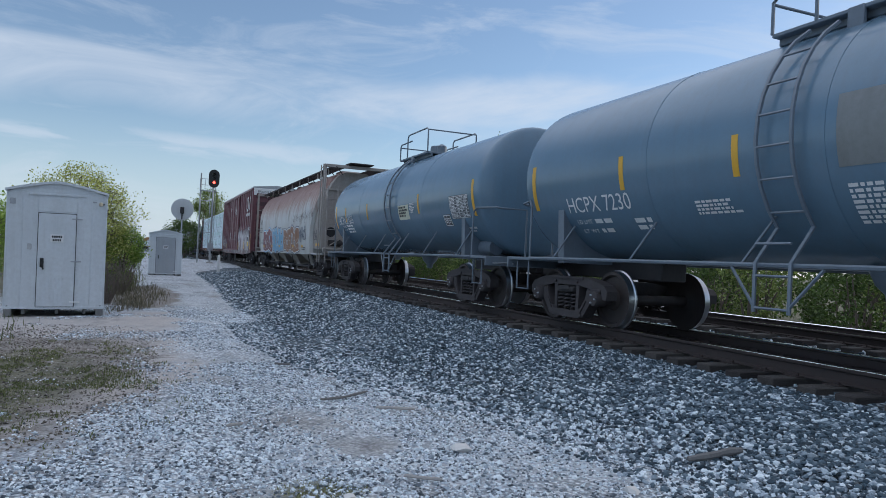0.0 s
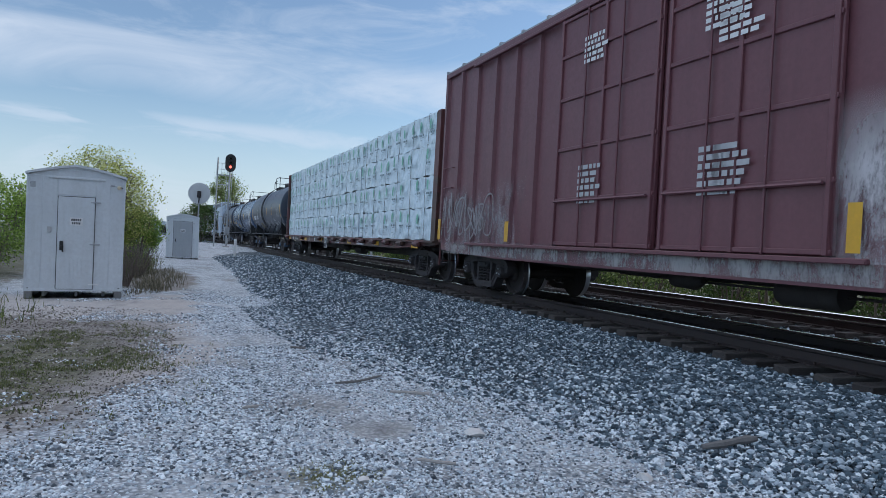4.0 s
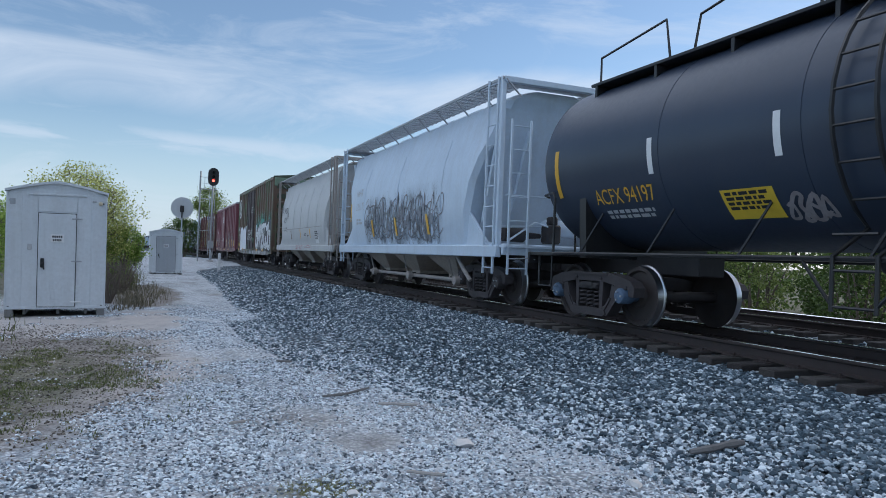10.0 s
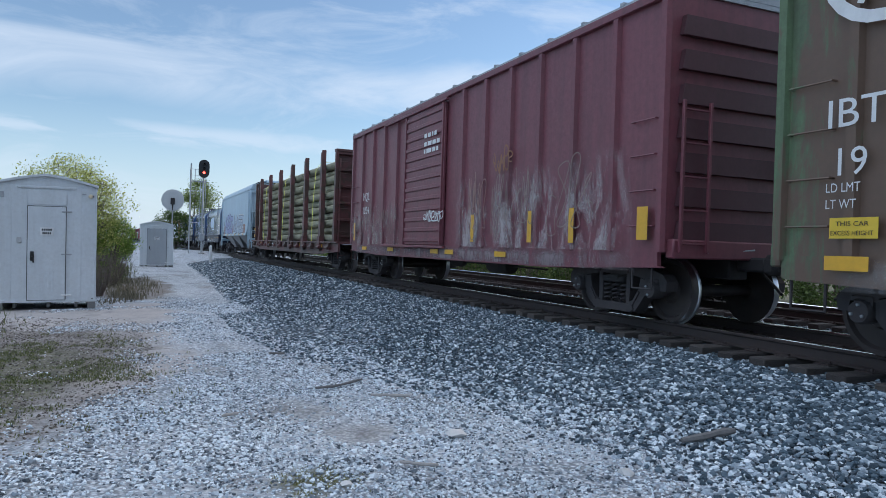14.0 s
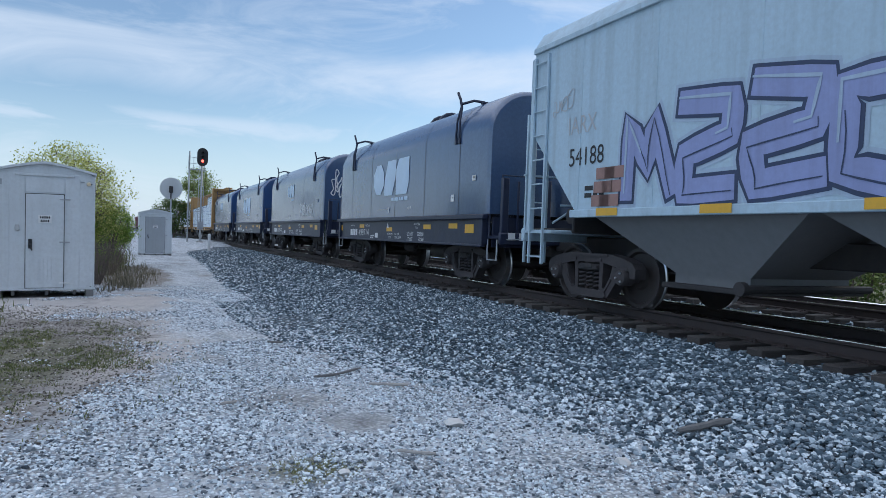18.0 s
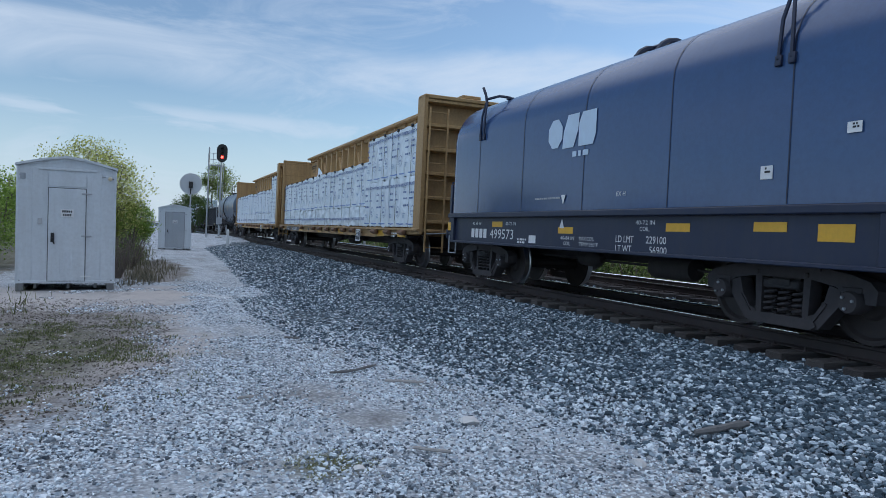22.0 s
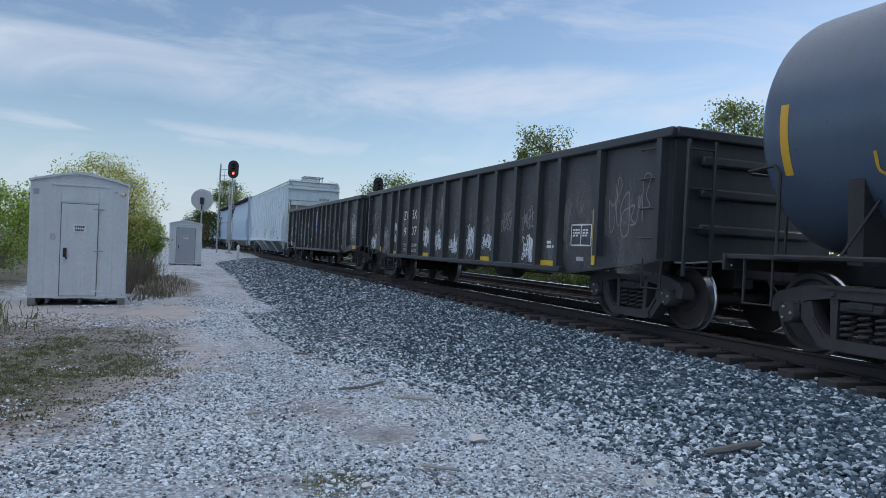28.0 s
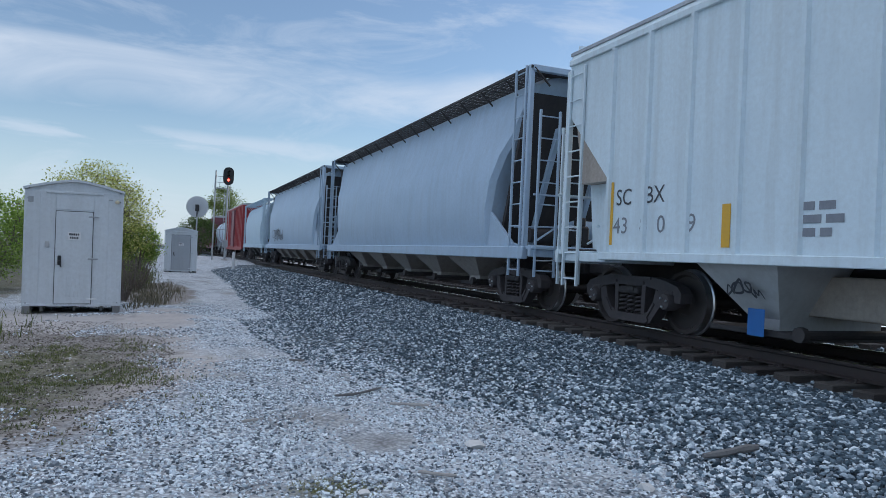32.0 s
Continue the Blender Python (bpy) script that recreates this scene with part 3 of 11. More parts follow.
def spread(s, d):
    """Side distance on the widened shoulder of a nominal distance d."""
    k = (np.interp(s, FOOT_S, FOOT_D) - 1.75) / 2.55
    return np.where(d < -1.75, -1.75 + (d + 1.75) * k, d)


def nominal(s, side):
    k = (np.interp(s, FOOT_S, FOOT_D) - 1.75) / 2.55
    return np.where(side < -1.75, -1.75 + (side + 1.75) / k, side)


def bed_z(side):
    for (a, za), (b, zb) in zip(BED, BED[1:]):
        if a <= side <= b:
            return za + (zb - za) * (side - a) / (b - a)
    return -9.0


def floor_z(x, y):
    """Height of the ground or the ballast, whichever is higher."""
    return max(ground_z(x, y), bed_z(float(nominal(x, y - BEND * x * x / 2))))


def make_bed():
    ss = np.unique(np.concatenate([np.linspace(-420, -40, 60), np.linspace(-40, 8, 97), np.linspace(8, 70, 14)]))
    sides = []
    for (a, _), (b, _) in zip(BED, BED[1:]):
        sides += list(np.linspace(a, b, max(2, int((b - a) / 0.35) + 1))[:-1])
    sides.append(BED[-1][0])
    v, n = [], len(sides)
    for s in ss:
        for k, d in enumerate(sides):
            wob = 0.25 * noise.noise((s * 0.35, 0.3, 0)) + 0.1 * noise.noise((s * 1.3, 4, 0)) if k < 4 else 0
            v.append(on_track(s, float(spread(s, d)) + wob, bed_z(d) + 0.02 * noise.noise((s * 1.1, d * 1.4, 2))))
    fc = [(i * n + j, (i + 1) * n + j, (i + 1) * n + j + 1, i * n + j + 1) for i in range(len(ss) - 1) for j in range(n - 1)]
    m, nn, l, b = shell_of("ballast_bed_stone")
    tc, vor = nn.new("ShaderNodeTexCoord"), nn.new("ShaderNodeTexVoronoi")
    vor.inputs["Scale"].default_value = 17
    l.new(tc.outputs["Object"], vor.inputs["Vector"])
    sp = nn.new("ShaderNodeSeparateColor")
    l.new(vor.outputs["Color"], sp.inputs[0])
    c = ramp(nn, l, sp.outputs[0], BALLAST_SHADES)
    # gaps between the stones get their shade from a near-black colour
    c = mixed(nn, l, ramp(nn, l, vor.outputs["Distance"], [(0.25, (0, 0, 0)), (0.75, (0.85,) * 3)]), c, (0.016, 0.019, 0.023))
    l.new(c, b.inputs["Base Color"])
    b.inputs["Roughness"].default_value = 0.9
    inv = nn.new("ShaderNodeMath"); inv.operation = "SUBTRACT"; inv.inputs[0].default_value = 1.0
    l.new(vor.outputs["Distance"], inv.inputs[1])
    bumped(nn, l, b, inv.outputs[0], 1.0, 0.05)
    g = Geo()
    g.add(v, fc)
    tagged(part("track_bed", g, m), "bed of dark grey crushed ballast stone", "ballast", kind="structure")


BALLAST_SHADES = [(0.0, (0.025, 0.044, 0.062)), (0.45, (0.075, 0.117, 0.152)), (0.66, (0.18, 0.24, 0.29)), (0.84, (0.44, 0.51, 0.57)), (1.0, (0.8, 0.86, 0.9))]
make_bed()

RAILHEAD = plain("polished_rail_top", (0.92, 0.92, 0.93), 0.12, 1.0, 0.05, 30)
RAILSIDE = paint("rusty_rail_web", (0.034, 0.026, 0.026), 0.75, dirt=(0.06, 0.04, 0.034), dirty=0.6, bump=0.3)
RAIL = [(-0.07, -0.175), (-0.07, -0.162), (-0.012, -0.145), (-0.009, -0.05), (-0.036, -0.036), (-0.037, -0.014), (-0.024, 0.0), (0.024, 0.0), (0.037, -0.014), (0.036, -0.036), (0.009, -0.05), (0.012, -0.145), (0.07, -0.162), (0.07, -0.175)]
TRACK2 = 4.55


def make_rail(side, label, gauge):
    ss = np.unique(np.concatenate([np.linspace(-420, -40, 40), np.linspace(-40, 70, 40)]))
    n, g = len(RAIL), Geo()
    v = [on_track(s, side + y, z) for s in ss for y, z in RAIL]
    g.v = [tuple(p) for p in v]
    for i in range(len(ss) - 1):
        for j in range(n):
            g.f.append((i * n + j, i * n + (j + 1) % n, (i + 1) * n + (j + 1) % n, (i + 1) * n + j))
            g.m.append(1 if j in (6, gauge) else 0)
    tagged(part("rail", g, [RAILSIDE, RAILHEAD]), label, "rail", kind="structure")


for centre in (0.0, TRACK2):
    for sgn in (-1, 1):
        make_rail(centre + sgn * 0.7525, "rusty steel rail with a polished running surface", 6 - sgn)


def tie_mat():
    m, n, l, b = shell_of("creosoted_tie")
    oi = n.new("ShaderNodeObjectInfo")
    grain = noise_of(n, l, 9, 6, 0.7, (6, 0.5, 6))
    c = ramp(n, l, grain, [(0.25, (0.018, 0.015, 0.015)), (0.6, (0.045, 0.038, 0.037)), (0.85, (0.1, 0.088, 0.082))])
    c = mixed(n, l, oi.outputs["Random"], c, mixed(n, l, 0.5, c, (0.12, 0.11, 0.1)))
    l.new(c, b.inputs["Base Color"])
    b.inputs["Roughness"].default_value = 0.9
    bumped(n, l, b, grain, 0.6, 0.02)
    return m


TIE = tie_mat()


def make_ties():
    rnd = random.Random(4)
    meshes = []
    for k in range(4):
        g = Geo()
        L = 2.55 + 0.04 * k
        g.box(0, 0, -0.27, 0.23, L, 0.18, 0.015)
        for sx in (-0.7525, 0.7525):
            g.box(0, sx, -0.176, 0.2, 0.34, 0.018, 0.004, 1)
            for a, b2 in ((-0.06, 0.11), (0.06, -0.11), (0.06, 0.11)):
                g.box(a, sx + b2, -0.155, 0.022, 0.03, 0.04, 0.004, 1)
        meshes.append(g.mesh("tie", [TIE, RAILSIDE]))
    for centre, lab, near in ((0.0, "line of creosoted wooden ties under the near track", (-34, 4)), (TRACK2, "line of creosoted wooden ties under the second track", (-30, 6))):
        root = thing("tie_row", lab, "railway ties")
        tagged(root, kind="structure")
        far = Geo()
        s = -160.0
        while s < 40:
            p = on_track(s, centre)
            turn = BEND * s + rnd.gauss(0, 0.012)
            if near[0] < s < near[1]:
                ob = new("tie", meshes[rnd.randrange(4)])
                ob.parent = root
                ob.matrix_basis = Matrix.Translation(p + Vector((0, rnd.gauss(0, 0.025), rnd.gauss(0, 0.006)))) @ Matrix.Rotation(turn, 4, "Z")
            else:
                far.box(p.x, p.y + rnd.gauss(0, 0.02), -0.27, 0.23, 2.57, 0.18, 0.0)
            s += 0.5 + rnd.gauss(0, 0.012)
        part("distant_ties", far, TIE, root, kind="stuff")


make_ties()


def scatter_stones():
    rng = RNG
    st = stone_mat("ballast_stone", BALLAST_SHADES)
    # near shoulder, thick
    def field(n, s0, s1, d0, d1, lo, hi, bias=1.0):
        u = rng.uniform(0, 1, n) ** bias
        s = s1 - (s1 - s0) * u
        d = rng.uniform(d0, d1, n)
        a = np.stack([s, BEND * s * s / 2 + spread(s, d), np.interp(d, [b[0] for b in BED], [b[1] for b in BED])], axis=1)
        size = rng.uniform(lo, hi, n)
        a[:, 2] += size * rng.uniform(-0.1, 0.55, n)
        return a, size
    a1, z1 = field(64000, -20, 0.5, -4.15, -1.3, 0.013, 0.032, 1.2)
    a2, z2 = field(15000, -46, -18, -4.2, -1.3, 0.026, 0.05)
    a3, z3 = field(4200, -24, 2, -1.35, 1.3, 0.018, 0.034)
    a6, z6 = field(5000, 0.5, 8, -4.15, -1.3, 0.03, 0.05)
    a4, z4 = field(5000, -26, 2, 1.3, 6.2, 0.025, 0.05)
    a5, z5 = field(6000, -16, 2.0, -4.6, -3.9, 0.012, 0.034)
    a5[:, 2] = [ground_z(x, y) + 0.005 for x, y, _ in a5]
    a, z = np.concatenate([a1, a2, a3, a4, a5, a6]), np.concatenate([z1, z2, z3, z4, z5, z6])
    near = (a[:, 0] > -7.0) & (a[:, 0] < 0.5) & (a[:, 1] < -1.2)
    # paler stones mix in towards the foot of the shoulder, most where the path runs close
    d = nominal(a[:, 0], a[:, 1] - BEND * a[:, 0] ** 2 / 2)
    share = np.clip((-2.85 - d) / 1.6, 0, 0.6) * np.clip((a[:, 0] + 12) / 6, 0.35, 1)
    light = rng.uniform(0, 1, len(a)) < share
    shades = [(0.0, (0.045, 0.06, 0.078)), (0.2, (0.19, 0.225, 0.26)), (0.42, (0.47, 0.53, 0.59)), (0.7, (0.75, 0.81, 0.86)), (1.0, (0.9, 0.94, 0.97))]
    pale = stone_mat("limestone_chips", shades)
    stones("ballast_stones", a[light], z[light] * 0.85, pale, rng, label="pale stones mixed into the ballast foot", category="ballast", chips=True)
    for pick, small in ((near & ~light, False), (~near & ~light, True)):
        stones("ballast_stones", a[pick], z[pick], st, rng, label="angular blue-grey ballast stones spilling down the track shoulder", category="ballast", chips=small)
    # pale limestone chips on the path
    n = 210000
    s = 0.0 - 20 * rng.uniform(0, 1, n) ** 1.35
    d = rng.uniform(-10.0, -3.3, n)
    oval = 1 - ((s + 10.3) / 4.4) ** 2 - ((d + 9.9) / 2.7) ** 2
    # trodden earth and swept dust where few chips lie
    for cx, cy, rx, ry in ((-6.55, -6.55, 0.7, 0.7), (-5.75, -6.05, 0.45, 0.5), (-8.0, -7.6, 1.6, 0.45), (-13.5, -6.6, 4.5, 0.6), (-11.6, -8.0, 2.4, 0.8), (-6.6, -8.5, 0.7, 0.5), (-4.58, -6.68, 0.35, 0.4), (-8.4, -5.6, 0.7, 0.35)):
        oval = np.maximum(oval, 0.35 - ((s - cx) / rx) ** 2 - ((d - cy) / ry) ** 2)
    ca, sa = math.cos(radians(-27)), math.sin(radians(-27))
    ex, ey = ((s + 8.85) * ca + (d + 7.7) * sa) / 2.2, ((d + 7.7) * ca - (s + 8.85) * sa) / 0.45
    oval = np.maximum(oval, 0.7 - ex ** 2 - ey ** 2)
    shore = -d - 7.15 - 0.53 * np.maximum(s + 8.9, 0)
    oval = np.maximum(oval, np.clip(shore * 1.2, -1, 0.55) * (s > -18.5))
    on_bank = np.clip((nominal(s, d - BEND * s * s / 2) + 4.15) / 0.5, 0, 1) * np.clip((-s - 5.0) / 3.0, 0, 1)
    oval = np.maximum(oval, on_bank * 2 - 0.5)
    keep = np.array([noise.noise((x * 0.8, y * 1.1, 5.0)) + 0.35 * noise.noise((x * 2.2, y * 2.2, 1.0)) > rng.uniform(-0.68, 0.15) + max(0.0, 0.5 + o) * 0.75 for x, y, o in zip(s, d, oval)])
    s, d = s[keep], d[keep]
    zz = np.array([floor_z(x, y) for x, y in zip(s, d)])
    size = rng.uniform(0.007, 0.017, len(s)) * np.where(rng.uniform(0, 1, len(s)) > 0.96, 1.9, 1)
    pl = np.stack([s, d, zz + size * 0.15], axis=1)
    stones("path_gravel_chips", pl, size, pale, rng, label="pale limestone chips strewn over the path", category="gravel", chips="fine")
    # coarser pale stones in drifts across the near path
    n = 16000
    s, d = 0.0 - 9.0 * rng.uniform(0, 1, n) ** 0.8, rng.uniform(-9.8, -4.6, n)
    keep = np.array([noise.noise((x * 0.9 + 7, y * 1.3, 9.0)) + 0.4 * noise.noise((x * 2.6, y * 2.9, 4.0)) > 0.12 + 0.25 * max(0, -x - 6) for x, y in zip(s, d)])
    keep &= 1 - ((s + 6.3) / 1.1) ** 2 - ((d + 6.4) / 0.8) ** 2 < 0
    keep &= -d - 7.25 - 0.53 * np.maximum(s + 8.9, 0) < rng.normal(0, 0.18, n)
    s, d = s[keep], d[keep]
    size = rng.uniform(0.012, 0.023, len(s))
    pl = np.stack([s, d, np.array([floor_z(x, y) for x, y in zip(s, d)]) + size * 0.25], axis=1)
    stones("coarse_gravel", pl, size, pale, rng, 0.6, label="coarser white and grey stones in drifts on the path", category="gravel", chips=True)
    n = 16000
    s, d = rng.uniform(-15, -4.5, n), rng.uniform(-11.5, -7.6, n)
    keep = 1 - ((s + 9.8) / 5) ** 2 - ((d + 9.6) / 2.4) ** 2 > rng.uniform(-0.3, 0.5, n)
    s, d = s[keep], d[keep]
    size = rng.uniform(0.006, 0.018, len(s))
    pl = np.stack([s, d, np.array([ground_z(x, y) for x, y in zip(s, d)]) + size * 0.1], axis=1)
    crumb = stone_mat("earth_crumbs", [(0.0, (0.06, 0.05, 0.04)), (0.5, (0.17, 0.145, 0.12)), (0.8, (0.33, 0.3, 0.27)), (1.0, (0.6, 0.58, 0.56))])
    stones("earth_crumbs", pl, size, crumb, rng, label="crumbs of earth and grit on the worn turf", category="soil", chips="fine")


scatter_stones()


# ---- loose wood and rocks on the ground ----
OLDWOOD = plain("weathered_wood", (0.165, 0.16, 0.158), 0.9, 0, 0.5, 25)
PALEWOOD = plain("bleached_stick", (0.38, 0.36, 0.34), 0.9, 0, 0.35, 30)


def stick(a, b, r, label, mat, name="stick"):
    g = Geo()
    rnd = random.Random(int(a[0] * 100))
    pts, rr = [], []
    n = 6
    for i in range(n + 1):
        t = i / n
        x, y = a[0] + (b[0] - a[0]) * t, a[1] + (b[1] - a[1]) * t
        h = floor_z(x, y) + r * 0.8 + 0.012
        pts.append((x + rnd.uniform(-1, 1) * r * 0.5, y + rnd.uniform(-1, 1) * r * 0.5, h + 0.01))
        rr.append(r * rnd.uniform(0.75, 1.1) * (0.7 if i in (0, n) else 1))
    g.tube(pts, rr, 7)
    tagged(part(name, g, mat), label, "stick")


stick((-4.4, -3.76), (-4.32, -3.33), 0.034, "short weathered piece of driftwood on the ballast", OLDWOOD, "wood_piece")
stick((-4.74, -6.03), (-4.63, -5.79), 0.014, "short bleached stick on the gravel path", PALEWOOD)
stick((-7.0, -5.54), (-6.76, -5.2), 0.017, "bleached stick on the gravel path", PALEWOOD)
stick((-7.47, -6.02), (-7.75, -5.42), 0.016, "thin dark twig on the gravel path", OLDWOOD)
stick((-9.85, -6.12), (-9.9, -5.9), 0.018, "thin dark twig on the gravel path", OLDWOOD)
stick((-6.35, -7.1), (-6.4, -6.95), 0.014, "bleached stick on the gravel path", PALEWOOD)


def rock(x, y, r, label, mat):
    g = Geo()
    v = ICO_V * r * np.random.default_rng(int(r * 1000 + abs(x) * 10)).uniform(0.75, 1.2, (12, 1)) * np.array([1.3, 1.0, 0.55])
    z = floor_z(x, y) + r * 0.2
    g.add([(p[0] + x, p[1] + y, p[2] + z) for p in v], ICO_T)
    tagged(part("rock", g, mat), label, "rock")


CHALK = plain("pale_rock", (0.62, 0.61, 0.6), 0.9, 0, 0.2, 20)
rock(-5.34, -5.33, 0.085, "flat pale limestone slab on the path", CHALK)
rock(-4.45, -6.51, 0.04, "small white stone on the path", CHALK)
rock(-4.05, -4.6, 0.06, "rounded white stone on the ballast foot", CHALK)


# ---- plants ----
def leaves(places, size, rng, up=0.3):
    """Leaf quads folded along the middle: (n, 4, 3) vertices."""
    n = len(places)
    d = rng.normal(size=(n, 3))
    d[:, 2] += up
    d /= np.linalg.norm(d, axis=1, keepdims=True)
    e = np.cross(d, rng.normal(size=(n, 3)))
    e /= np.linalg.norm(e, axis=1, keepdims=True)
    s = (size * rng.uniform(0.6, 1.3, n))[:, None]
    f2 = np.cross(d, e)
    p = places
    return np.stack([p, p + d * s * 0.5 + e * s * 0.3 + f2 * s * 0.08, p + d * s, p + d * s * 0.5 - e * s * 0.3 + f2 * s * 0.08], axis=1)


BARK = plain("bark", (0.16, 0.13, 0.11), 0.95, 0, 0.4, 12)


def plant(name, at, height, width, seed, leafmat, n_leaf, leaf, label, category, stems=5, low=0.15, airy=0.5, clumps=60):
    """Stems that fork into twigs within an uneven rounded outline, leaves in clumps round the twig ends."""
    rng = np.random.default_rng(seed)
    root = thing(name, label, category)
    root.location = at
    zc, rz, rx = height * (1 + low) / 2, height * (1 - low) / 2, width / 2
    g = Geo()
    tips, mids = [], []
    r0 = 0.012 * height + 0.01

    def inside(p, k):
        d = Vector((p.x / rx, p.y / rx, (p.z - zc) / rz))
        lump = (0.86 + 0.22 * noise.noise(Vector(d).normalized() * 2.2 + Vector((seed, 0, 0)))) if category == "bush" else 0.72 + 0.6 * noise.noise(Vector(d).normalized() * 2.2 + Vector((seed, 0, 0)))
        if d.length > lump * k:
            d *= lump * k / d.length
        return Vector((d.x * rx, d.y * rx, max(0.04 * height, zc + d.z * rz)))
    for k in range(stems):
        a = rng.uniform(0, 2 * math.pi)
        spread = rx * rng.uniform(0.2, 0.9)
        top = inside(Vector((math.cos(a) * spread, math.sin(a) * spread, height * rng.uniform(0.7, 1.0))), 0.95)
        base = Vector((math.cos(a), math.sin(a), 0)) * min(0.25, width * 0.05) * (stems > 1)
        mid = base.lerp(top, 0.5) + Vector(rng.normal(size=3)) * width * 0.04
        g.tube([base, base.lerp(mid, 0.5), mid, mid.lerp(top, 0.6), top], [r0, r0 * 0.85, r0 * 0.6, r0 * 0.35, r0 * 0.12], 6)
        mids += [base.lerp(mid, 0.6), mid, mid.lerp(top, 0.5), top]
        tips.append(top)
    for j in range(clumps):
        d = rng.normal(size=3)
        d = d / np.linalg.norm(d) * rng.uniform(0.3, 1.0) ** 0.45
        q = inside(Vector((d[0] * rx, d[1] * rx, zc + d[2] * rz)), rng.uniform(0.75, 1.0))
        p = min(mids, key=lambda v: (v - q).length + max(0, v.z - q.z))
        g.tube([p, p.lerp(q, 0.5) + Vector(rng.normal(size=3)) * 0.03 * width, q], [r0 * 0.3, r0 * 0.18, r0 * 0.06], 4)
        tips.append(q)
    part("trunk", g, BARK, root)
    tips = np.array(tips)
    per = max(1, n_leaf // len(tips))
    pl = np.repeat(tips, per, axis=0)
    rad = width * 0.1 * (0.6 + airy)
    off = np.clip(rng.normal(size=pl.shape), -1.7, 1.7) * rad * rng.uniform(0.45, 1.0, (len(tips), 1)).repeat(per, axis=0)
    pl = pl + off * np.array([1, 1, 0.75])
    pl[:, 2] = np.maximum(pl[:, 2], 0.03 * height)
    bulk("crown", leaves(pl, leaf, rng), 4, [(0, 1, 2), (0, 2, 3)], leafmat, root, kind="stuff")
    return root


SPRING = leaf_mat("spring_leaf", (0.25, 0.29, 0.06), (0.72, 0.72, 0.25))
GREEN = leaf_mat("green_leaf", (0.035, 0.065, 0.016), (0.13, 0.2, 0.05))
LIME = leaf_mat("fresh_leaf", (0.12, 0.21, 0.03), (0.4, 0.54, 0.11))
DULL = leaf_mat("dull_leaf", (0.1, 0.15, 0.035), (0.34, 0.41, 0.13))
SCRUB = leaf_mat("dry_scrub", (0.08, 0.08, 0.05), (0.24, 0.22, 0.15))


